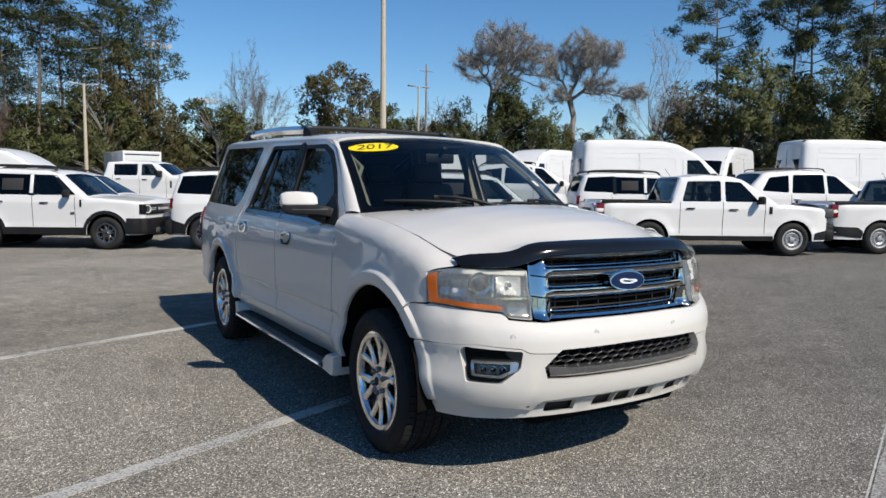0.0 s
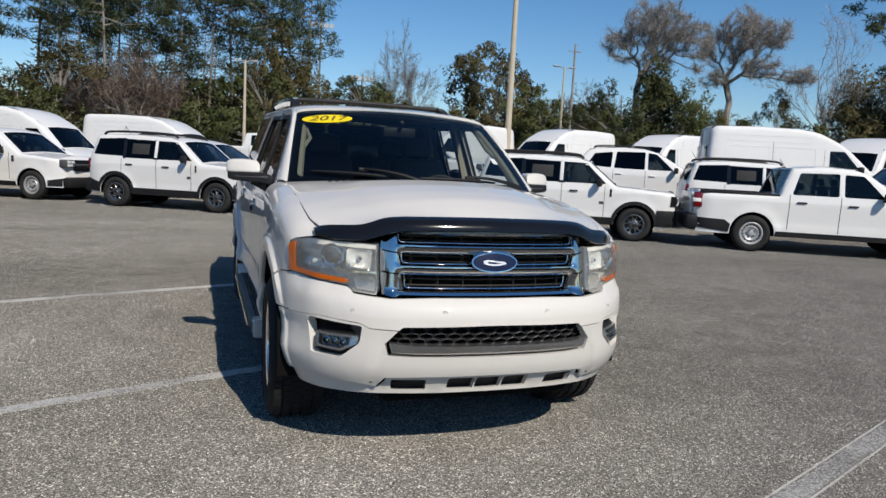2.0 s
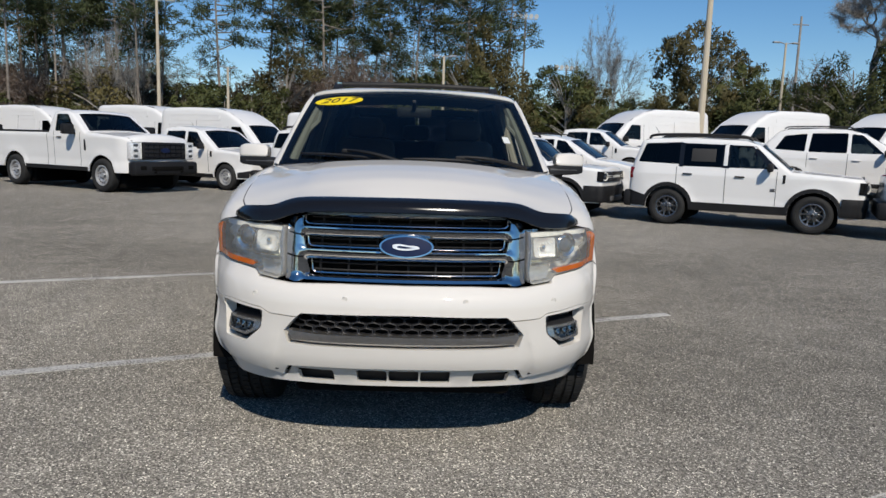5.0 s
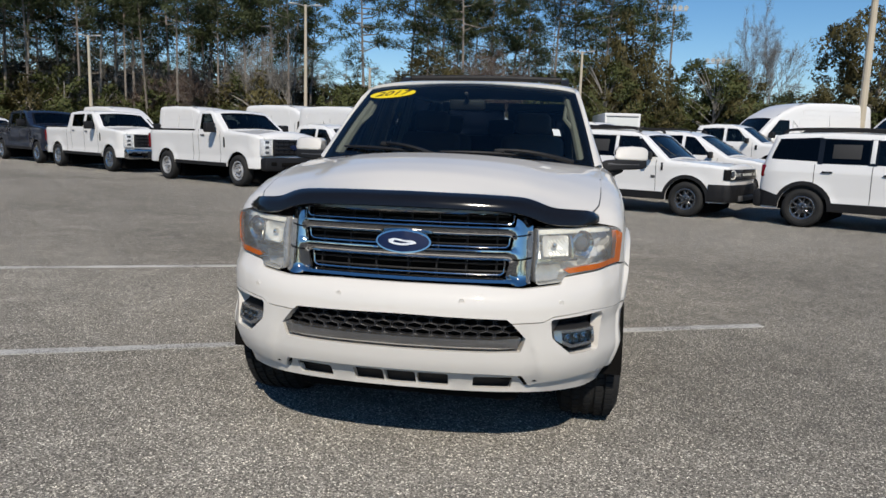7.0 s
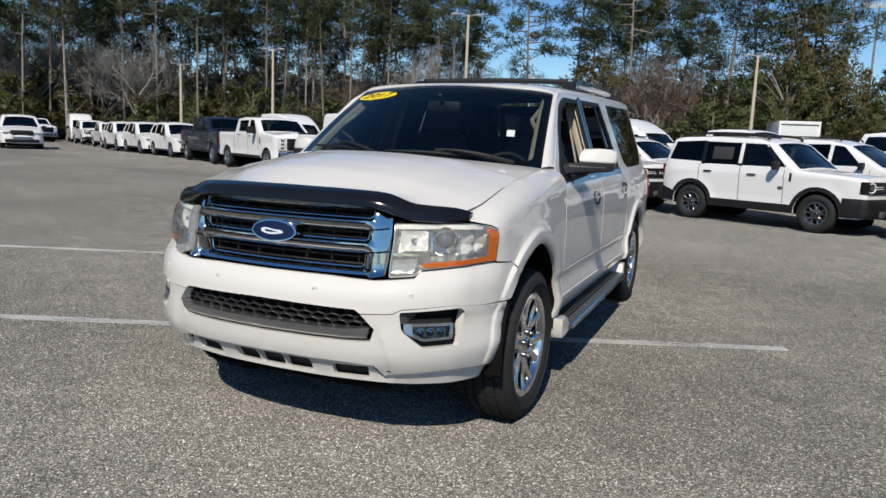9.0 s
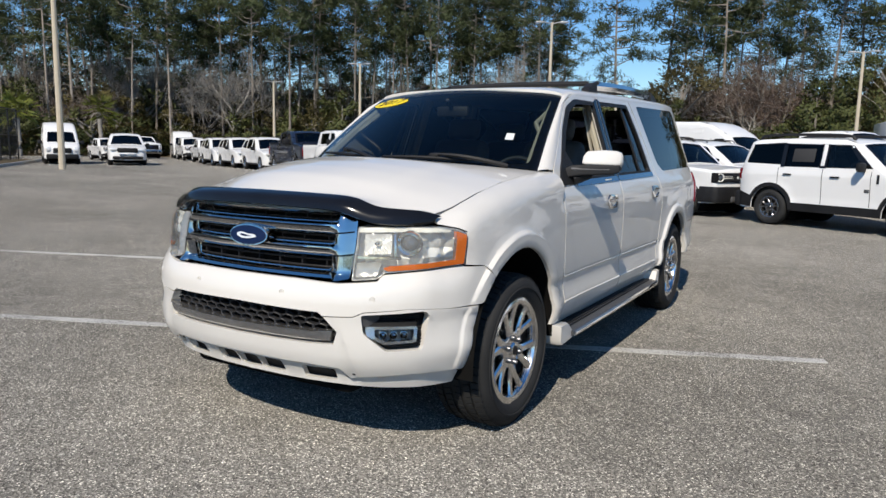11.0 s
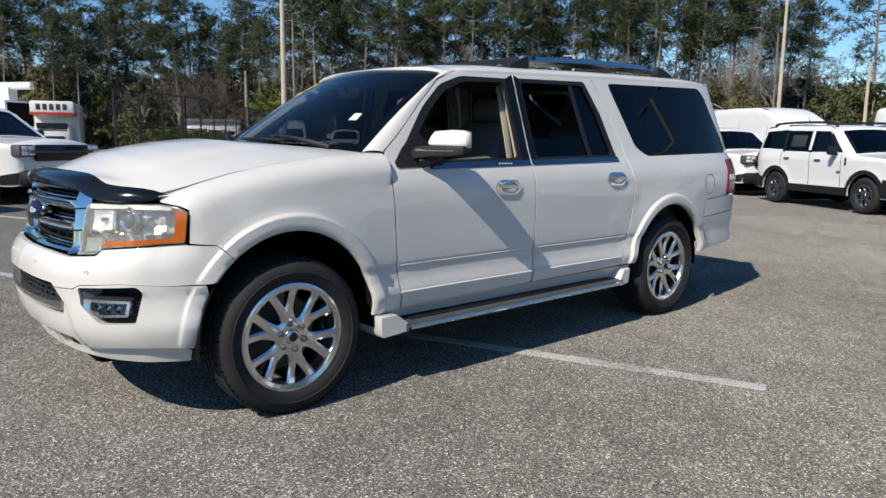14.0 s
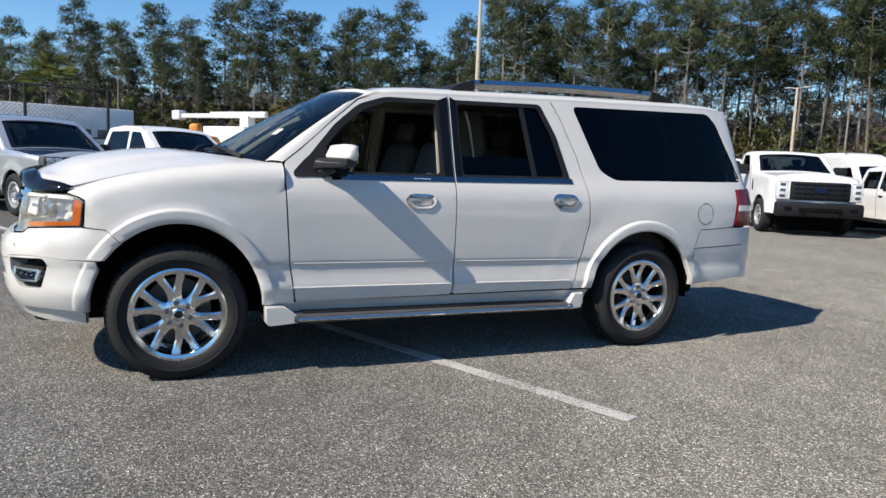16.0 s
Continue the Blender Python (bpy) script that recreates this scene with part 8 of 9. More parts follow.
# ---- trees ----
class Leaves:
    """Small pointed blades, each one triangle, with the soft shading of the clump that it belongs to."""

    def __init__(self):
        self.v, self.n = [], []

    def clumps(self, seed, centres, radii, flat, count, long, half, out=0.6, tree=None, lift=0.3):
        """Round every centre count blades of the given length and half width; tree: a centre that the shading turns away from."""
        r = np.random.default_rng(seed)
        c = np.repeat(np.array(centres, float), count, 0)
        rad = np.repeat(np.array(radii, float), count)[:, None]
        k = len(c)
        d = r.normal(size=(k, 3))
        d /= np.linalg.norm(d, axis=1)[:, None]
        p = c + d * rad * (0.45 + 0.55 * r.random((k, 1)) ** 0.5) * np.array([1, 1, flat])
        nrm = d * np.array([1, 1, 1 / (0.4 + flat)]) * 0.8 + np.array([0, 0, lift])
        if tree is not None:
            q = p - np.array(tree, float)
            nrm = nrm + 0.9 * q / (np.linalg.norm(q, axis=1)[:, None] + 1e-6)
        nrm /= np.linalg.norm(nrm, axis=1)[:, None]
        a = r.normal(size=(k, 3)) + d * out
        a *= long * (0.6 + 0.7 * r.random((k, 1))) / np.linalg.norm(a, axis=1)[:, None]
        b = np.cross(a, nrm + 0.5 * r.normal(size=(k, 3)))
        b *= half * (0.6 + 0.7 * r.random((k, 1))) / (np.linalg.norm(b, axis=1)[:, None] + 1e-9)
        face = np.cross(2 * b, a + b)
        b = np.where((face * nrm).sum(1)[:, None] < 0, -b, b)
        self.v.append(np.stack([p - b, p + b, p + a], 1).reshape(-1, 3))
        self.n.append(np.repeat(nrm, 3, 0))
        return self

    def sprays(self, seed, tips, ways, count, long, half):
        """Fine twigs that fan out from the tips of branches."""
        r = np.random.default_rng(seed)
        p, w = np.repeat(np.array(tips, float), count, 0), np.repeat(np.array(ways, float), count, 0)
        k = len(p)
        a = w * 0.9 + r.normal(size=(k, 3)) * 0.75
        a *= long * (0.4 + r.random((k, 1))) / np.linalg.norm(a, axis=1)[:, None]
        p = p - w * long * 1.1 * r.random((k, 1))
        b = np.cross(a, r.normal(size=(k, 3)))
        b *= half / (np.linalg.norm(b, axis=1)[:, None] + 1e-9)
        nrm = np.cross(2 * b, a + b)
        nrm /= np.linalg.norm(nrm, axis=1)[:, None]
        self.v.append(np.stack([p - b, p + b, p + a], 1).reshape(-1, 3))
        self.n.append(np.repeat(nrm, 3, 0))
        return self

    def arrays(self):
        return np.concatenate(self.v), np.concatenate(self.n)

    def mesh(self, name, material):
        v, n = self.arrays()
        me = bpy.data.meshes.new(name)
        k = len(v)
        me.vertices.add(k)
        me.vertices.foreach_set("co", v.astype(np.float32).ravel())
        me.loops.add(k)
        me.loops.foreach_set("vertex_index", np.arange(k, dtype=np.int32))
        me.polygons.add(k // 3)
        me.polygons.foreach_set("loop_start", np.arange(0, k, 3, dtype=np.int32))
        me.update(calc_edges=True)
        me.shade_smooth()
        at_normal = me.attributes.new("custom_normal", "FLOAT_VECTOR", "POINT")
        at_normal.data.foreach_set("vector", n.astype(np.float32).ravel())
        me.materials.append(material)
        me.update()
        return me


def trunk_geo(rng, h, r, bend=0.03, n=8, sides=7):
    pts, off = [], Vector((0, 0, 0))
    lean = Vector((rng.gauss(0, bend), rng.gauss(0, bend), 0))
    for i in range(n + 1):
        t = i / n
        off += Vector((rng.gauss(0, bend * 0.25), rng.gauss(0, bend * 0.25), 0)) * h * 0.12
        pts.append(Vector((0, 0, h * t)) + lean * h * t + off)
    return pts, Geo().add(*tube(pts, [r * (1.25 if i == 0 else 1) * (1 - 0.78 * i / n) for i in range(n + 1)], sides, False))


def at(pts, t):
    i = min(t, 0.9999) * (len(pts) - 1)
    k = int(i)
    return pts[k].lerp(pts[k + 1], i - k)


def pine(seed, h, start=0.45, boughs=30, count=52, size=1.0, wide=1.0):
    """Bare bole, then crooked boughs that carry flat cushions of needles with air between them."""
    rng = random.Random(seed)
    pts, wood = trunk_geo(rng, h * 0.97, 0.0068 * h + 0.04, 0.028)
    centres, radii = [], []
    for k in range(boughs):
        q = (k + rng.random()) / boughs
        t = start + (1 - start) * q ** 0.92
        reach = h * lerp(0.135, 0.028, q ** 1.5) * rng.uniform(0.4, 1.2) * (0.55 if q < 0.1 else 1) * wide + 0.25
        a = k * 2.399 + rng.gauss(0, 0.7)
        base = at(pts, t)
        tip = base + Vector((math.cos(a) * reach, math.sin(a) * reach, reach * rng.uniform(-0.05, 0.55)))
        mid = base.lerp(tip, 0.55) + Vector((rng.gauss(0, 0.15), rng.gauss(0, 0.15), -0.10 * reach))
        wood.add(*tube([base, mid, tip], [0.075, 0.05, 0.02], 4, False))
        for j in range(rng.choice((2, 3, 4)) if reach > 1.1 else 2):
            s = 1 - 0.22 * j * rng.random()
            c = mid.lerp(tip, s) + Vector((rng.gauss(0, 0.5), rng.gauss(0, 0.5), rng.gauss(0.22, 0.22))) * (0.4 + 0.022 * h)
            if j:
                wood.add(*tube([mid.lerp(tip, 0.4), tuple(c)], [0.03, 0.012], 3, False))
            centres.append(tuple(c))
            radii.append(rng.uniform(0.55, 1.05) * (0.42 + 0.026 * h) * size)
    top = pts[-1]
    for j in range(4):
        centres.append(tuple(top + Vector((rng.gauss(0, 0.5), rng.gauss(0, 0.5), rng.uniform(-0.7, 0.5)))))
        radii.append(rng.uniform(0.6, 0.9) * (0.4 + 0.024 * h) * size)
    leaf = Leaves().clumps(seed, centres, radii, 0.52, count, 0.50, 0.052, 0.9)
    for _ in range(12):
        t = rng.uniform(0.18, start)
        a = rng.uniform(0, 6.3)
        b = at(pts, t)
        L = rng.uniform(0.5, 2.2)
        wood.add(*tube([b, b + Vector((math.cos(a) * L * 0.6, math.sin(a) * L * 0.6, rng.uniform(-0.1, 0.3))), b + Vector((math.cos(a + 0.3) * L, math.sin(a + 0.3) * L, rng.uniform(-0.4, 0.5)))], [0.035, 0.022, 0.008], 3, False))
    return wood, leaf


def oak(seed, h, spread=0.42, clumps=150, low=0.05, count=58, long=0.30, half=0.075, lobed=13):
    """A full crown of many rounded boughs, deep shade between them."""
    rng = random.Random(seed)
    pts, wood = trunk_geo(rng, h * 0.75, 0.014 * h + 0.05, 0.04)
    lobes = [Vector((rng.gauss(0, 0.5), rng.gauss(0, 0.5), rng.uniform(0.12, 0.86))) for _ in range(lobed)]
    centres, radii = [], []
    for k in range(clumps):
        lb = lobes[k % lobed]
        q = Vector((rng.gauss(0, 1), rng.gauss(0, 1), rng.gauss(0, 1))).normalized() * rng.uniform(0.4, 1.0)
        zrel = min(0.98, max(low, lb.z + q.z * 0.20))
        rr = spread * h * (math.sin(math.pi * min(0.97, 0.22 + 0.72 * zrel)) ** 0.7)
        p = Vector((lb.x * rr + q.x * rr * 0.42, lb.y * rr + q.y * rr * 0.42, zrel * h))
        centres.append(tuple(p))
        radii.append(rng.uniform(0.55, 1.05) * (0.36 + 0.042 * h))
        if k % 4 == 0:
            b = at(pts, min(0.95, zrel * 0.8))
            wood.add(*tube([b, b.lerp(p, 0.5) + Vector((0, 0, 0.2)), p], [0.09, 0.05, 0.02], 3, False))
    leaf = Leaves().clumps(seed, centres, radii, 0.8, count, long, half, 0.5, (0, 0, h * 0.42), 0.2)
    return wood, leaf


def bare(seed, h, wide=0.5, trunk=0.34, limbs=6, twigs=9, least=0, cling=0):
    """A leafless tree: a bole, crooked limbs that fork again and again, sprays of fine twigs."""
    rng = random.Random(seed)
    wood, tips, ways = Geo(), [], []

    def grow(p, d, L, r, lev):
        n = 4
        pts = [p]
        for i in range(n):
            d = (d + Vector((rng.gauss(0, 0.15), rng.gauss(0, 0.15), rng.gauss(0.06, 0.09)))).normalized()
            pts.append(pts[-1] + d * L / n)
        wood.add(*tube(pts, [r * (1 - (0.5 if lev == 4 else 0.65) * i / n) for i in range(n + 1)], 6 if lev > 2 else 3, False))
        if lev <= 1 + least:
            tips.append(tuple(pts[-1]))
            ways.append(tuple(d))
            tips.append(tuple(pts[2]))
            ways.append(tuple(d))
        if lev == least:
            return
        kids = limbs if lev == 4 else rng.choice((3, 4)) if lev > 1 else 3
        for k in range(kids):
            s = lerp(0.5 if lev == 4 else 0.3, 1.0, (k + rng.random()) / kids)
            base = at(pts, s)
            a = k * 2.4 + rng.gauss(0, 0.5)
            ax = d.cross(Vector((math.cos(a), math.sin(a), 0.3))).normalized()
            way = (d + ax * wide * rng.uniform(0.9, 1.9)).normalized()
            grow(base, way, L * rng.uniform(0.52, 0.80) * (1.25 if lev == 4 else 1), r * rng.uniform(0.42, 0.58), lev - 1)

    grow(Vector((0, 0, 0)), Vector((rng.gauss(0, 0.04), rng.gauss(0, 0.04), 1)), h * trunk, 0.013 * h + 0.03, 4)
    k = h / max(p[2] for p in wood.v)
    wood.v = [(x * k, y * k, z * k) for x, y, z in wood.v]
    leaf = Leaves().sprays(seed, np.array(tips) * k, ways, twigs, 0.045 * h + 0.1, 0.014)
    if cling:
        some = np.array(tips)[::2] * k
        leaf.clumps(seed, some, [0.055 * h * 0.5] * len(some), 0.8, cling, 0.15, 0.05, 0.4)
    return wood, leaf


def spread_tree(seed, h, fork, lumps, count=430, twigs=46, cling=7):
    """A leafless tree whose limbs reach into the masses of a broad crown; lumps: x, z, half width, half height, in parts of h."""
    rng = random.Random(seed)
    nodes = [Vector((0, 0, 0))]
    up, way = [-1], [0.0]
    lean = Vector((rng.gauss(0, 0.03), rng.gauss(0, 0.03), 1))
    for k in range(1, 7):
        nodes.append(lean * (fork * h * k / 6) + Vector((rng.gauss(0, 0.08), rng.gauss(0, 0.08), 0)))
        up.append(k - 1)
        way.append(fork * h * k / 6)
    size = [lx * lx * lz for _, _, lx, lz in lumps]
    goals = []
    for k in range(count):
        cx, cz, lx, lz = rng.choices(lumps, size)[0]
        q = Vector((rng.gauss(0, 1), rng.gauss(0, 1), rng.gauss(0, 1))).normalized() * rng.random() ** 0.4
        goals.append(Vector(((cx + q.x * lx) * h, q.y * lx * h, (cz + q.z * lz) * h)))
    goals.sort(key=lambda p: (p - nodes[6]).length)
    spots = np.zeros((7 + 2 * count, 3))
    paths = np.zeros(7 + 2 * count)
    spots[:7], paths[:7] = nodes, way
    for p in goals:
        n = len(nodes)
        d = np.sqrt(((spots[:n] - np.array(p)) ** 2).sum(1)) + 0.42 * paths[:n]
        d[:4] += 99
        j = int(np.argmin(d))
        L = (p - nodes[j]).length
        mid = nodes[j].lerp(p, 0.52) + Vector((rng.gauss(0, 0.09), rng.gauss(0, 0.09), rng.gauss(-0.03, 0.08))) * L
        for q, parent in ((mid, j), (p, n)):
            nodes.append(q)
            up.append(parent)
            spots[len(nodes) - 1] = q
            paths[len(nodes) - 1] = paths[parent] + (q - nodes[parent]).length
    flow = [0.0] * len(nodes)
    for k in range(len(nodes) - 1, 0, -1):
        flow[k] = flow[k] or 1.0
        flow[up[k]] += flow[k]
    girth = [0.016 * h * (f / flow[0]) ** 0.52 + 0.003 for f in flow]
    wood, tips, ways = Geo(), [], []
    for k in range(1, len(nodes)):
        a, b = nodes[up[k]], nodes[k]
        r0 = girth[up[k]] if k < 7 else min(girth[up[k]], girth[k] * 1.25)
        wood.add(*tube([a, b], [r0, girth[k]], 7 if girth[k] > 0.07 else 3, False))
        if flow[k] < 9:
            tips.append(tuple(b))
            ways.append(tuple((b - a).normalized()))
    leaf = Leaves().sprays(seed, np.array(tips), ways, twigs, 0.040 * h, 0.009)
    some = np.array(tips)[::2]
    leaf.clumps(seed, some, [0.035 * h] * len(some), 0.7, cling, 0.13, 0.045, 0.4)
    return wood, leaf


KINDS = {}


def tree_kind(key, label, builds, wood_key, leaf_key):
    KINDS[key] = [(wood.mesh("trunk", M[wood_key]), leaf.mesh("crown", M[leaf_key]), label) for wood, leaf in builds]


tree_kind("pine", "tall slender pine with a bare trunk and high crown", [pine(k, 22, s, n) for k, s, n in ((1, 0.48, 32), (2, 0.56, 28), (3, 0.42, 36), (4, 0.60, 26), (5, 0.50, 32), (6, 0.64, 24))], "bark", "pine")
tree_kind("lone_pine", "tall pine with open crown against the sky", [pine(71, 28, 0.46, 30, 120, 1.05, 1.5), pine(72, 28, 0.60, 22, 120, 1.0, 1.35), pine(73, 28, 0.52, 26, 120, 1.0, 1.3)], "bark", "pine")
tree_kind("oak", "dense evergreen tree with dark olive foliage", [oak(k, 12, 0.42, 170, 0.05, 66, 0.32, 0.085) for k in (11, 12, 13, 14)], "grey_bark", "oak")
tree_kind("autumn", "bushy tree with brownish olive leaves", [oak(k, 11, 0.38, 140) for k in (21, 22, 23)], "grey_bark", "autumn")
tree_kind("low_oak", "low dense evergreen with dark olive foliage", [oak(k, 8, 0.45, 64, 0.04, 46, 0.32, 0.09) for k in (61, 62, 63)], "grey_bark", "oak")
tree_kind("low_autumn", "low bushy tree with brownish olive leaves", [oak(k, 7, 0.42, 58, 0.04, 46, 0.32, 0.09) for k in (65, 66)], "grey_bark", "autumn")
tree_kind("bare", "leafless grey tree with fine twigs", [bare(k, 18, w, t, n, g) for k, w, t, n, g in ((31, 0.62, 0.36, 8, 11), (32, 0.68, 0.34, 7, 11), (33, 0.34, 0.5, 6, 6), (34, 0.42, 0.42, 6, 7))], "grey_bark", "twig")
BROAD = [(0.05, 0.85, 0.17, 0.14), (-0.13, 0.74, 0.11, 0.11), (0.21, 0.77, 0.13, 0.11), (0.05, 0.70, 0.13, 0.09), (0.28, 0.66, 0.07, 0.06)]
ONE_LIMB = [(0.02, 0.82, 0.13, 0.15), (-0.12, 0.78, 0.08, 0.11), (0.15, 0.82, 0.11, 0.09), (0.30, 0.615, 0.10, 0.055), (0.12, 0.65, 0.11, 0.07), (-0.09, 0.61, 0.09, 0.06)]
tree_kind("spreading", "tall leafless tree with a broad crown of fine grey twigs", [spread_tree(35, 18, 0.50, BROAD), spread_tree(36, 18, 0.42, ONE_LIMB), bare(37, 18, 0.50, 0.46, 8, 18, 0, 7)], "grey_bark", "twig")
tree_kind("round", "large round olive-brown tree with dense leaves", [oak(k, 12, 0.50, 260, 0.05, 74, 0.32, 0.09, 22) for k in (24, 25)], "grey_bark", "autumn")
tree_kind("russet", "leafless brush with russet twigs", [bare(k, 9, 0.6, 0.26, 7, 9) for k in (41, 42, 43)], "grey_bark", "russet")
SPAN = {"lone_pine": 28, "spreading": 18, "round": 12, "pine": 22, "oak": 12, "autumn": 11, "bare": 18, "russet": 9, "low_oak": 8, "low_autumn": 7}


def polar(az, r):
    return Vector((math.sin(radians(az)) * r, math.cos(radians(az)) * r, 0))


def plant(kind, az, r, h, rng, label="", variant=None, wide=1.0, facing=False):
    wood, leaf, text = KINDS[kind][rng.randrange(len(KINDS[kind])) if variant is None else variant]
    k = h / SPAN[kind]
    p = polar(az, r)
    turn = rng.uniform(0, 6.28)
    root = thing("tree", Matrix.Translation(p) @ Matrix.Rotation(-radians(az) if facing else turn, 4, "Z") @ Matrix.Diagonal((k * wide, k * wide, k, 1)), label or text, "tree")
    for name, me in (("trunk", wood), ("crown", leaf)):
        o = new(name, me)
        o.parent = root
    return root


def plant_trees():
    rng = random.Random(77)
    # trees that stand out against the sky
    plant("spreading", 33.7, 68, 18.6, rng, "tall leafless spreading tree above dark undergrowth", 0, 1.0, True)
    for az, r, h, wide in ((32.6, 65, 11.5, 0.9), (34.9, 66, 12.2, 0.8), (36.8, 67, 9.5, 1.0), (31.6, 67, 8.0, 0.9), (38.6, 68, 7.5, 1.0)):
        plant("oak", az, r, h, rng, "dense dark evergreen beneath a leafless tree", None, wide)
    plant("spreading", 40.6, 72, 18.7, rng, "leafless tree with one wide low limb", 1, 1.0, True)
    for az, r, h, wide in ((40.0, 71, 8.0, 0.9), (42.0, 72, 7.6, 1.0), (44.0, 74, 10.2, 0.55), (43.2, 76, 6.5, 1.1), (45.4, 76, 6.4, 1.2), (46.6, 77, 7.5, 1.0)):
        plant(rng.choice(("oak", "autumn")), az, r, h, rng, "", None, wide)
    plant("bare", 47.5, 76, 18.9, rng, "thin upright leafless grey tree", 2)
    plant("autumn", 48.9, 80, 11.5, rng)
    plant("autumn", 50.0, 82, 14.5, rng)
    plant("oak", 53.4, 84, 17.5, rng)
    plant("oak", 59.6, 76, 14.0, rng)
    plant("spreading", 15.4, 115, 23.5, rng, "slim tree with sparse greyish foliage", 2, 0.62)
    plant("autumn", 16.0, 112, 11, rng, "", None, 0.6)
    plant("round", 21.4, 104, 19.4, rng, "large round olive-brown tree", 0, 0.82)
    plant("oak", 24.6, 106, 13.5, rng)
    plant("autumn", 27.4, 100, 12.0, rng)
    plant("russet", 28.8, 98, 14.6, rng, "", None, 0.9)
    plant("russet", 29.6, 97, 11.6, rng)
    for az, h in ((9.9, 11.8), (11.3, 12.2), (12.8, 10.5), (13.8, 8.5), (17.2, 8), (18.7, 9), (25.6, 11), (30.2, 9), (8.4, 8), (24.2, 9)):
        plant(rng.choice(("oak", "oak", "autumn")), az, rng.uniform(90, 98), h, rng, "", None, 1.15)
    plant("round", 4.7, 83, 16.6, rng, "large cone-shaped olive-green tree", 1, 0.62)
    plant("autumn", 5.9, 84, 13.0, rng, "", None, 0.8)
    plant("oak", 3.0, 80, 11.5, rng)
    plant("autumn", 1.4, 82, 10.0, rng)
    plant("autumn", -12.0, 84, 12.0, rng, "", None, 1.15)
    for az, h in ((-8.2, 12), (-6.2, 14), (-4.4, 12)):
        plant("russet", az, 86, h, rng, "", None, 1.1)
    for az, h in ((0.6, 26), (2.4, 25), (4.3, 27), (6.0, 24), (-1.6, 25), (-3.2, 22), (62.5, 27), (65, 26), (68, 28), (71, 25), (-16.8, 27), (-13.4, 26), (-8.7, 26)):
        plant("pine", az, rng.uniform(86, 95), h, rng)
    for az, h, variant, wide in ((51.6, 28, 0, 1.0), (56.4, 30, 1, 1.0), (58.2, 28, 2, 1.0), (61.2, 28, 0, 0.95)):
        plant("lone_pine", az, 88, h, rng, "", variant, wide)
    for az in (57.2, 61.8, 64.5, 67.5, 70.5):
        plant(rng.choice(("oak", "autumn", "oak")), az, rng.uniform(84, 90), rng.uniform(12, 17), rng)
    for az in (54.2, 57.8, 63.0):
        plant("bare", az, 92, rng.uniform(15, 19), rng)
    # the uneven skyline where the woods end
    for az, h in ((-62.4, 25), (-64.2, 22.5), (-65.6, 17), (-67.2, 17.5), (-68.9, 24.5), (-70.4, 19), (-71.8, 21.5), (-73.4, 23), (-75.2, 21), (-76.9, 22), (-78.6, 21), (-80.3, 22), (-82.0, 23.5), (-84.0, 22.5), (-86.0, 17.5), (-87.6, 18.5), (-89.4, 20.5), (-91.2, 16), (-93.4, 18), (-95.2, 19), (-97.2, 14.5), (-99.4, 13.5)):
        plant("pine", az, rng.uniform(92, 99), h, rng, "", rng.choice((0, 2, 4, 2)), 1.08)
    # front edge of the pine woods
    az = -5.0
    while az > -118:
        if not -20.8 < az < -12.2 and not -100 < az < -61.5:
            far = -az > 62
            h = rng.uniform(12, 15) if far else rng.uniform(20, 25)
            plant("pine", az, rng.uniform(86, 96) if not far else rng.uniform(90, 104), h, rng)
        az -= rng.uniform(0.85, 1.6) * (1.25 if az < -66 else 1)
    az = -23.0
    while az > -118:
        plant("pine", az, rng.uniform(79, 87), rng.uniform(12, 16) if az < -62 else rng.uniform(19, 23), rng, "", rng.choice((1, 3, 5)), 0.85)
        az -= rng.uniform(1.6, 3.2)
    az = -0.5
    while az > -118:
        k = rng.random() if az > -60 else 0.3 + 0.7 * rng.random()
        if -20.8 < az < -12.2:
            k = 0.6 + 0.4 * k
        kind = "bare" if k < 0.22 else "russet" if k < 0.44 else "low_autumn" if k < 0.62 else "low_oak"
        h = {"bare": rng.uniform(10, 16), "russet": rng.uniform(6, 10), "low_autumn": rng.uniform(5, 8.5), "low_oak": rng.uniform(6, 10)}[kind]
        plant(kind, az, rng.uniform(80, 90), h, rng, "", None, 1.1)
        az -= rng.uniform(1.3, 2.6)


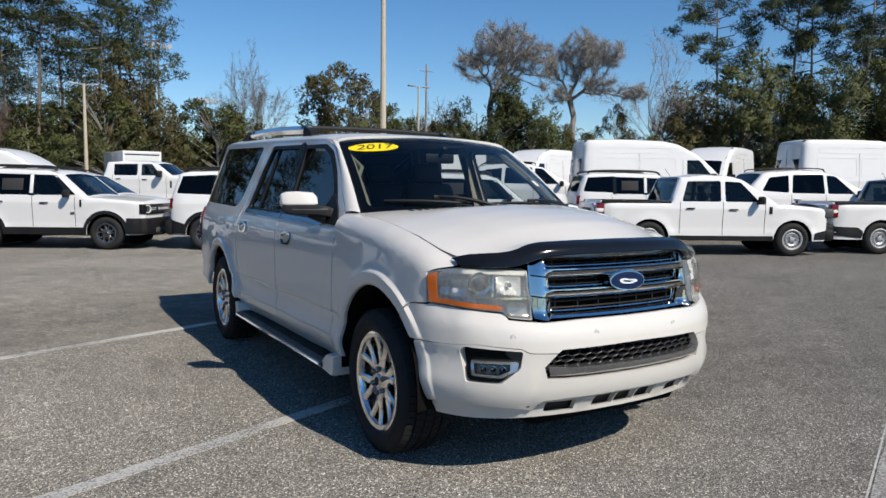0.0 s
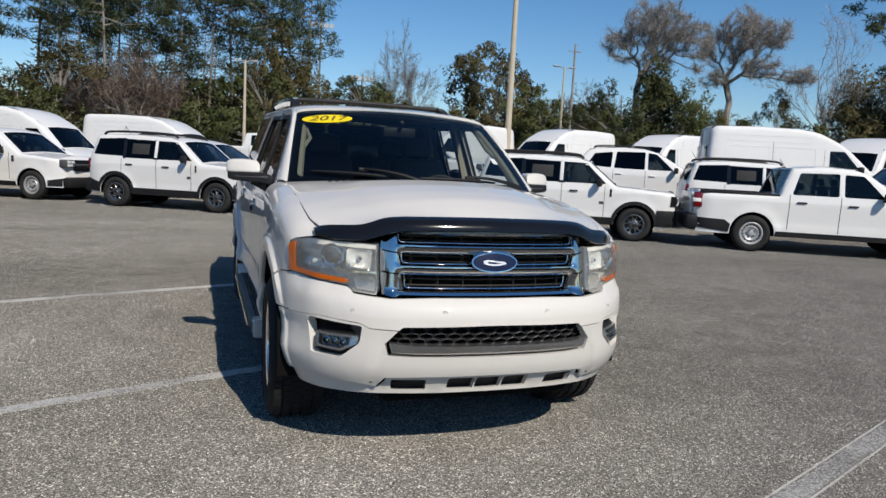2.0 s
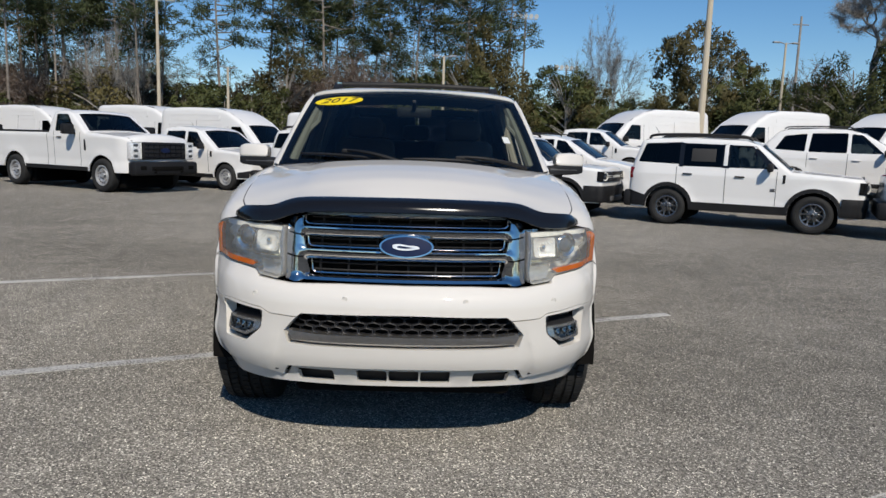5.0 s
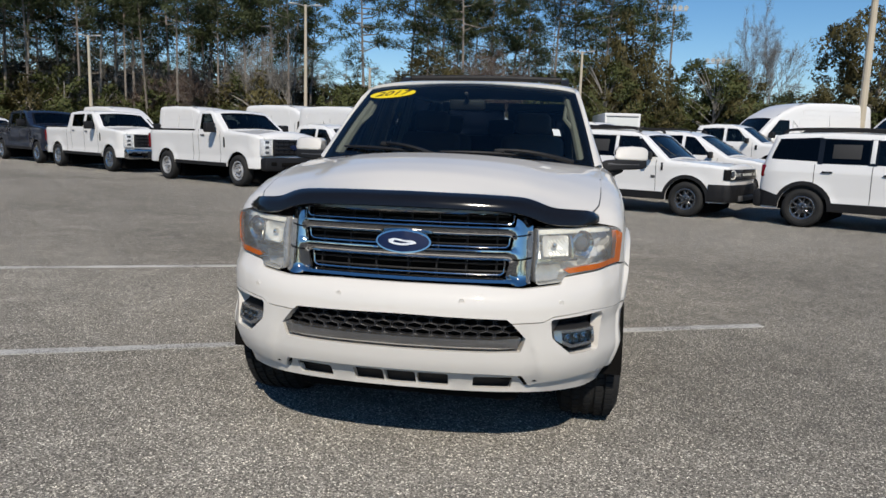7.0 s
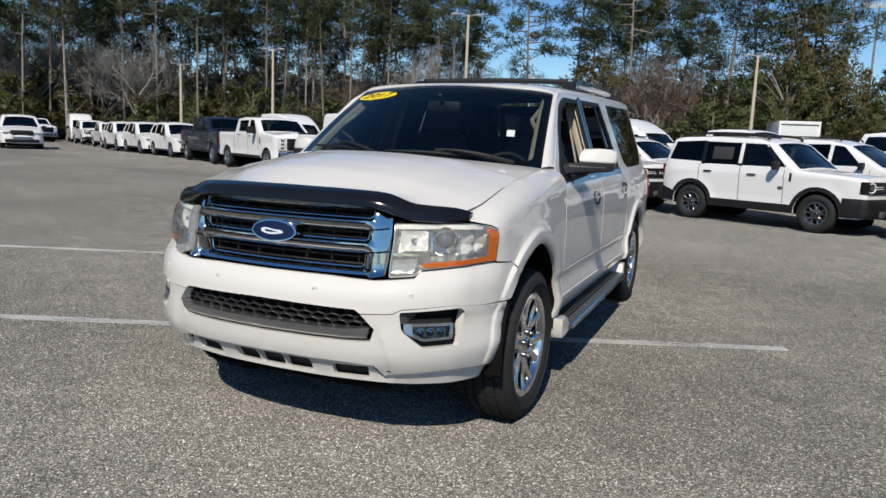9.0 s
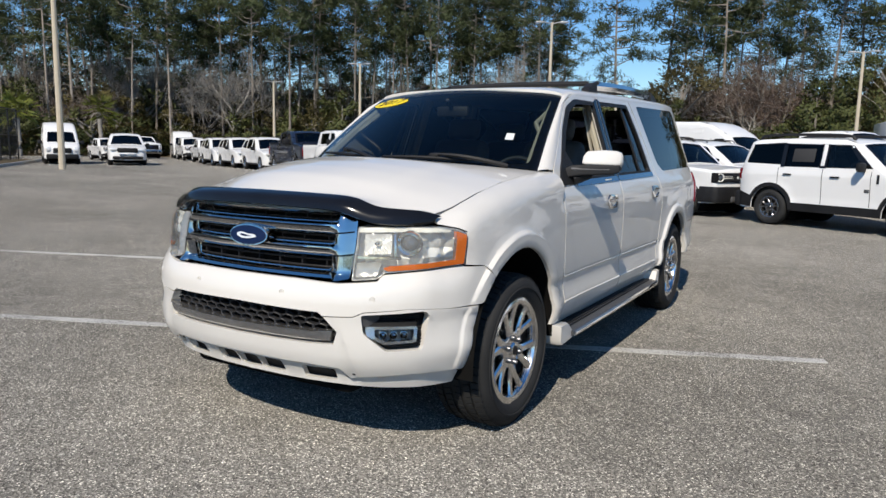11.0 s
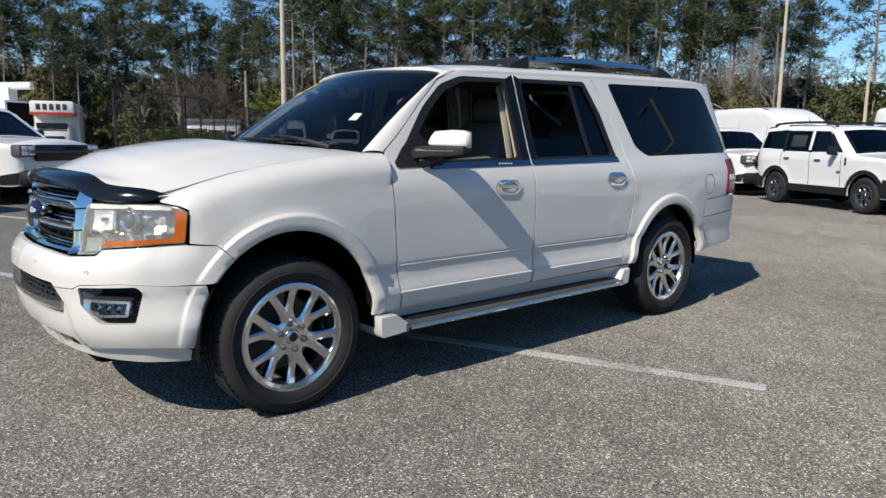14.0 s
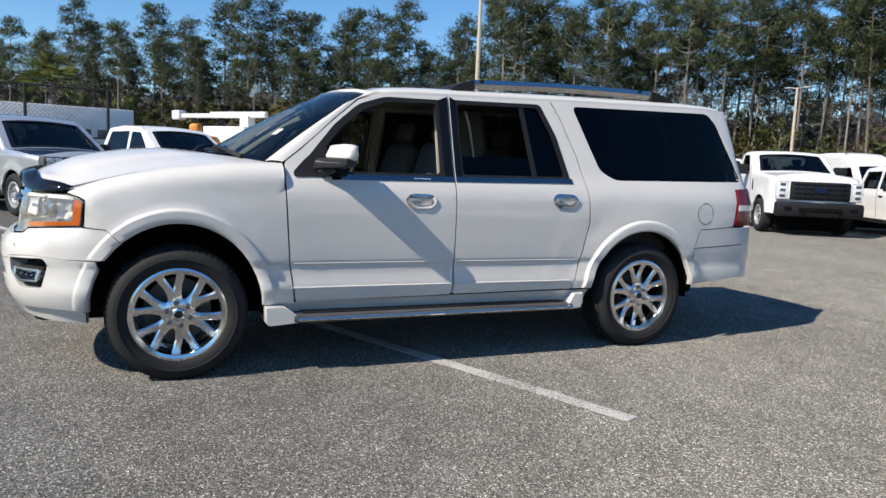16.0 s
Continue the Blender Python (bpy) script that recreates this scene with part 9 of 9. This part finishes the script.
def woods():
    """The far depth of the woods, and their undergrowth, that nobody could count; also unseen trees added for
    reflections.
    """
    rng = random.Random(5)
    wood = Geo()
    sheets = {k: Leaves() for k in ("needles", "undergrowth", "brush", "twigs")}
    root = thing("woods", Matrix(), "deep mixed pine woods behind the car park", "woods", kind="stuff")
    lean = {"pine": [pine(100 + k, 20, 0.40 + 0.05 * k, 20, 24, 1.15) for k in range(4)], "bush": [oak(110 + k, 8, 0.42, 26, 0.03, 26, 0.52, 0.14) for k in range(4)],
            "bare": [bare(120 + k, 15, 0.5, 0.36, 6, 14, 1) for k in range(3)]}
    tall = {"pine": 20, "bush": 8, "bare": 15}
    arrays = {k: [(np.array(w.v), w.f, *l.arrays()) for w, l in v] for k, v in lean.items()}

    def put(kind, az, r, h, into, wide=1.0):
        wv, wf, lv, ln = rng.choice(arrays[kind])
        p, k, a = polar(az, r), h / tall[kind], rng.uniform(0, math.tau)
        c, s = math.cos(a), math.sin(a)
        turn = np.array([[c, s, 0], [-s, c, 0], [0, 0, 1]])
        size = np.array([k * wide, k * wide, k])
        sheets[into].v.append(lv @ turn * size + np.array(p))
        sheets[into].n.append(ln @ turn)
        if kind != "bush":
            o = len(wood.v)
            wood.v.extend(map(tuple, (wv @ turn * size + np.array(p)).tolist()))
            wood.f.extend([tuple(j + o for j in q) for q in wf])

    u = rng.uniform
    az = -2.0
    while az > -125:
        gap = -20.8 < az < -12.2
        put("pine", az + u(-0.6, 0.6), u(100, 112), u(11, 14) if gap else u(17, 22) if az > -66 else u(14, 19), "needles")
        if not gap and rng.random() < (0.8 if az > -66 else 0.45):
            put("pine", az + u(-0.6, 0.6), u(116, 132), u(15, 20) if az > -66 else u(13, 17), "needles")
        if not gap and rng.random() < 0.7:
            put("bare", az + u(-0.6, 0.6), u(95, 110), u(10, 15), "twigs")
        put("bush", az, u(79, 84), u(2.5, 5.0), "undergrowth", 1.3)
        put("bush", az + u(-0.5, 0.5), u(86, 94), u(4.5, 8.5), "undergrowth" if rng.random() < 0.6 else "brush", 1.0)
        put("bush", az + 0.8, u(92, 100), u(5, 10), "brush", 1.1)
        put("bush", az + 0.5, u(96, 104), u(5, 9), "undergrowth" if rng.random() < 0.55 else "brush", 1.2)
        put("bush", az + u(-0.5, 0.5), u(106, 116), u(7, 9.5) if gap else u(8, 12.5), "brush", 1.1)
        put("bush", az + u(-0.5, 0.5), u(120, 134), (u(7, 10) if gap else u(10, 15)), "brush" if rng.random() < 0.6 else "needles", 0.8)
        put("bush", az, u(138, 148), u(9, 10.5) if gap else u(12, 15), "needles" if rng.random() < 0.5 else "brush", 1.5)
        az -= 1.15
    az = -1.0
    while az < 250:
        if az < 75:
            put("bush", az, u(76, 82) if az > 30 else u(88, 94), u(3.0, 5.5), "undergrowth", 1.5)
            if az > 49 or az < 3.5:
                put("pine", az, u(104, 120), u(11, 14) if 49 < az < 61 else u(18, 25), "needles")
                put("bush", az, u(96, 104), u(8, 12), "undergrowth", 1.2)
                put("bush", az + 0.6, u(108, 120), u(8, 12) if az > 49 else u(10, 15), "brush", 1.0)
            else:
                put("bush", az, u(105, 125), u(6.5, 10) if az < 31 else u(5, 7), "undergrowth" if rng.random() < 0.6 else "brush", 1.5)
                if az < 31:
                    put("bush", az + 0.6, u(96, 104), u(5, 8.5), "undergrowth", 1.5)
        # beyond 75 degrees: unseen trees added behind the camera to be reflected
        elif rng.random() < 0.4:
            put("pine" if rng.random() < 0.5 else "bush", az, u(100, 130), u(9, 16), "needles", 1.2)
        az += 1.3
    part("trunks", wood, M["bark"], root, "", False)
    for name, key in (("needles", "pine"), ("undergrowth", "oak"), ("brush", "brush"), ("twigs", "twig")):
        ob = new(name, sheets[name].mesh(name, M[key]))
        ob.parent = root


plant_trees()
woods()


def verge():
    """Leaf litter under the trees, a thin sheet on the asphalt's edge."""
    ring = [polar(a, 78 if (a < 3 or a > 30) else 88) for a in range(-126, 256, 3)]
    n = len(ring)
    v = [(p.x, p.y, 0.02) for p in ring] + [(p.x * 6, p.y * 6, 0.02) for p in ring]
    g = Geo().add(v, [(i, n + i, n + i + 1, i + 1) for i in range(n - 1)])
    g.f = [tuple(reversed(q)) for q in g.f]
    tagged(new("verge", g.mesh("verge", M["soil"], False)), "brown leaf-covered ground under the trees", "ground", kind="structure")


verge()


# ---- lamp posts ----
def lamp_post(x, y, h, heads=2, turn=0.0, r=0.17, base=True):
    ob = thing("lamp_post", pose(x, y, 0, 0, 0, turn), "tall tan concrete lamp post with flat lamp heads", "lamp post", "lamp posts")
    part("pole", Geo().add(*tube([(0, 0, 0), (0, 0, h * 0.5), (0, 0, h)], [r, r * 0.8, r * 0.58], 10)), M["pole"], ob)
    if base:
        part("base", Geo().add(*lathe([(0, 0.34), (0.55, 0.33), (0.6, 0.28), (0.6, 0.0)], 16, "z")), M["kerb"], ob)
    for k in range(heads):
        s = (-1 if k else 1) * min(1, h / 13)
        arm = part("arm", Geo().add(*tube([(0, 0, h - 0.15), (s * 0.5, 0, h - 0.02), (s * 0.75, 0, h)], 0.045, 6)), M["metal"], ob)
        part("lamp_head", Geo().add(*rbox(s * 1.1, 0, h, abs(s) * 0.75, 0.36 * abs(s), 0.14 * abs(s), 0.03)), M["metal"], ob)


for x, y, h, turn in ((12.3, 28.4, 13.0, 20), (-21.8, 54.2, 12.2, 30), (-33.5, 18.1, 12.4, 70), (35.5, 68.7, 12.8, 10), (72.9, 49.3, 13.8, 20), (1.05, 61.5, 9.5, 0),
                      (-19.0, 63.8, 8.1, 40), (-40.6, 52.2, 9.4, 20), (-50.3, 50.5, 7.9, 50)):
    lamp_post(x, y, h, 2, turn, 0.17, x != -33.5)


def floodlights(x, y, h, n=5):
    ob = thing("floodlight_mast", pose(x, y, 0, 0, 0, 10), "wooden mast with a bank of floodlights behind the trees", "floodlight")
    part("pole", Geo().add(*tube([(0, 0, 0), (0, 0, h)], [0.25, 0.16], 8)), M["bark"], ob)
    part("cross_arm", Geo().add(*rbox(0, 0, h - 1.2, 5.0, 0.16, 0.16, 0.03)), M["metal"], ob)
    for k in range(n):
        part("floodlight", Geo().add(*lathe([(0.25, 0.05), (0.1, 0.3), (-0.2, 0.46), (-0.24, 0.44), (-0.2, 0.0)], 14, "y"), m=pose(-2.2 + 4.4 * k / (n - 1), 0, h - 0.6, 20)), M["paper"], ob)


floodlights(18.4, 142.9, 28.5)
floodlights(28.5, 150, 19.5)


def dead_pole(x, y, h):
    ob = thing("utility_pole", pose(x, y, 0), "grey wooden utility pole", "utility pole")
    part("pole", Geo().add(*tube([(0, 0, 0), (0, 0, h)], [0.2, 0.12], 8)), M["grey_bark"], ob)
    if h > 12:
        part("cross_arm", Geo().add(*rbox(0, 0, h - 0.9, 1.8, 0.1, 0.1, 0.02)), M["grey_bark"], ob)


dead_pole(41, 77, 17)
dead_pole(-60.0, 28.1, 7.6)


# ---- kerb, hedge, fence and shed across the lot ----
def kerb_and_hedge():
    a, b = Vector((-24.0, 6.9, 0)), Vector((-50.0, 26.5, 0))
    d = (b - a).normalized()
    nrm = Vector((d.y, -d.x, 0)) * -1
    side = Vector((-d.y, d.x, 0))
    if side.x > 0:
        side = -side
    L = (b - a).length
    root = thing("kerb", Matrix(), "pale concrete kerb along a planted strip", "kerb", kind="structure")
    n = 11
    for k in range(n):
        p, q = a + d * L * k / n, a + d * (L * (k + 1) / n - 0.02)
        g = Geo()
        sec = [(0, 0), (0, 0.13), (0.03, 0.16), (0.16, 0.16), (0.18, 0.0)]
        v = [tuple(e + side * s + Vector((0, 0, z))) for e in (p, q) for s, z in sec]
        g.add(v, [(i, (i + 1) % 5, 5 + (i + 1) % 5, 5 + i) for i in range(5)] + [tuple(range(5)), (9, 8, 7, 6, 5)])
        part("kerb_stone", g, M["kerb"], root, "", False)
    # planted bed
    g = Geo()
    v = [tuple(a + side * 0.18 + Vector((0, 0, 0.12))), tuple(b + side * 0.18 + Vector((0, 0, 0.12))), tuple(b + side * 30 + Vector((0, 0, 0.12))), tuple(a + side * 26 + Vector((0, 0, 0.12)))]
    g.add(v, [(0, 1, 2, 3)])
    tagged(new("planting_bed", g.mesh("planting_bed", M["soil"], False)), "bare soil bed behind the kerb", "ground", kind="structure")
    rng = random.Random(9)
    tufts, wood = [], Geo()
    for i in range(430):
        t = rng.random()
        p = a + d * (12.0 + (L - 16) * t) + side * rng.uniform(3.4, 5.2) + Vector((0, 0, 0.35 + 1.35 * rng.random() ** 0.8))
        tufts.append(tuple(p))
        if i % 6 == 0:
            wood.add(*tube([(p.x, p.y, 0.1), tuple(p)], [0.03, 0.01], 4, False))
    hedge = thing("hedge", Matrix(), "clipped green hedge behind a black fence", "hedge")
    ob = new("leaves", Leaves().clumps(9, tufts, [0.34] * len(tufts), 0.9, 34, 0.16, 0.05).mesh("leaves", M["hedge"]))
    ob.parent = hedge
    part("stems", wood, M["grey_bark"], hedge)
    fence_run([(-36.5, 13.5), tuple((b + side * 1.6)[:2])], 3.66, 2.6, "tall black chain-link fence along the planted strip")


def fence_run(pts, h, gap, label):
    root = thing("fence", Matrix(), label, "fence")
    wires = Geo()
    for (xa, ya), (xb, yb) in zip(pts, pts[1:]):
        a, b = Vector((xa, ya, 0)), Vector((xb, yb, 0))
        L = (b - a).length
        d = (b - a) / L
        n = max(1, round(L / gap))
        for k in range(n + 1):
            p = a + d * L * k / n
            part("post", Geo().add(*tube([tuple(p), tuple(p + Vector((0, 0, h)))], 0.055, 8)), M["fence"], root)
        for z in (0.1, h * 0.5, h - 0.03):
            part("rail", Geo().add(*tube([tuple(a + Vector((0, 0, z))), tuple(b + Vector((0, 0, z)))], 0.036, 6)), M["fence"], root)
        cell = 0.16
        m = int((L + h) / cell)
        for k in range(m):
            for sgn in (1, -1):
                s0 = k * cell - (h if sgn > 0 else 0)
                u0, u1 = s0, s0 + h * 1.0
                z0, z1 = (0.1, h) if sgn > 0 else (h, 0.1)
                if u0 < 0:
                    z0 += (z1 - z0) * (-u0 / h)
                    u0 = 0
                if u1 > L:
                    z1 = z0 + (z1 - z0) * ((L - u0) / max(1e-6, u1 - u0))
                    u1 = L
                if u1 - u0 < 0.05:
                    continue
                p, q = a + d * u0, a + d * u1
                wires.add(*tube([(p.x, p.y, z0), (q.x, q.y, z1)], 0.0055, 3, False))
    part("wire_mesh", wires, M["fence"], root, "black chain-link mesh", False)


kerb_and_hedge()
fence_run([(-32.9, 8.7), (-36.4, 13.3)], 3.66, 1.9, "black chain-link gate panel at the end of a fence")
fence_run([(-24.8, -1.4), (-24.0, -9.5)], 3.66, 2.4, "black chain-link fence beside parked pickups")


def shed(x, y, turn, w, d, h, label):
    ob = thing("shed", pose(x, y, 0, 0, 0, turn), label, "shed")
    part("wall", Geo().add(*rbox(0, 0, h / 2, w, d, h, 0.02)), M["shed"], ob)
    for k in range(int(h / 0.3)):
        part("siding_board", Geo().add(*rbox(0, -d / 2 - 0.02, 0.15 + 0.3 * k, w, 0.05, 0.27, 0.01)), M["shed"], ob)
    part("roof", Geo().add(*rbox(0, 0, h + 0.15, w + 0.6, d + 0.6, 0.3, 0.08, taper=0.92)), M["roof"], ob)
    win = part("window", Geo().add(*rbox(w * 0.05, -d / 2 - 0.06, h * 0.55, 1.1, 0.06, 1.0, 0.01)), M["dark_glass"], ob)
    part("window_frame", Geo().add(*rbox(w * 0.05, -d / 2 - 0.05, h * 0.55, 1.3, 0.05, 1.2, 0.01)), M["shed"], win)


shed(-59.5, 24.7, 62, 4.4, 3.2, 2.7, "low white sided shed behind the fence")


def trailer():
    ob = thing("white_trailer", pose(-39.6, -6.3, 0, 0, 0, 100), "long white trailer behind the fence", "trailer")
    part("box", Geo().add(*rbox(0, 0, 2.2, 11.0, 2.5, 3.1, 0.05)), M["white"], ob)
    for x in (-4.0, 3.4, 4.4):
        for sg in (1, -1):
            wheel_into(ob, WHEEL_DATA["steel"], Vector((x, sg * 1.0, 0.42)), 1, 0, 0.42 / 0.36)
    for k in range(3):
        part("sign_bar", Geo().add(*rbox(3.0 + 0.9 * k, -1.27, 2.3, 0.6, 0.02, 0.5, 0.01)), M["grey_plastic"], ob)


trailer()


def palm(x, y, h, seed):
    rng = random.Random(seed)
    ob = thing("palm_tree", pose(x, y, 0), "short cabbage palm with yellow-green fan leaves", "palm tree")
    pts = [Vector((0.1 * math.sin(k), 0.06 * k / 6, h * k / 6)) for k in range(7)]
    part("trunk", Geo().add(*tube(pts, [0.26, 0.22, 0.2, 0.2, 0.21, 0.24, 0.26], 9)), M["grey_bark"], ob)
    g = Geo()
    for k in range(34):
        a, el = rng.uniform(0, math.tau), rng.uniform(-0.7, 1.3)
        d = Vector((math.cos(a) * math.cos(el), math.sin(a) * math.cos(el), math.sin(el)))
        tip = Vector((0, 0, h)) + d * rng.uniform(0.9, 1.3)
        g.add(*tube([(0, 0, h), tuple(tip)], 0.02, 3, False))
        side = d.cross(Vector((0, 0, 1))).normalized()
        for j in range(11):
            f = lerp(-1.1, 1.1, j / 10)
            e = (d * math.cos(f) + side * math.sin(f)).normalized() * rng.uniform(0.9, 1.25) + Vector((0, 0, -0.25))
            w = side.cross(e).normalized() * 0.06
            g.add([tuple(tip + w), tuple(tip - w), tuple(tip + e)], [(0, 1, 2)])
    part("fronds", g, M["palm"], ob, "", False)


palm(-66, 41.6, 4.6, 1)
palm(-65, 32.8, 4.2, 4)
palm(-46, -5.5, 5.6, 2)
palm(-84, 17, 4.6, 3)
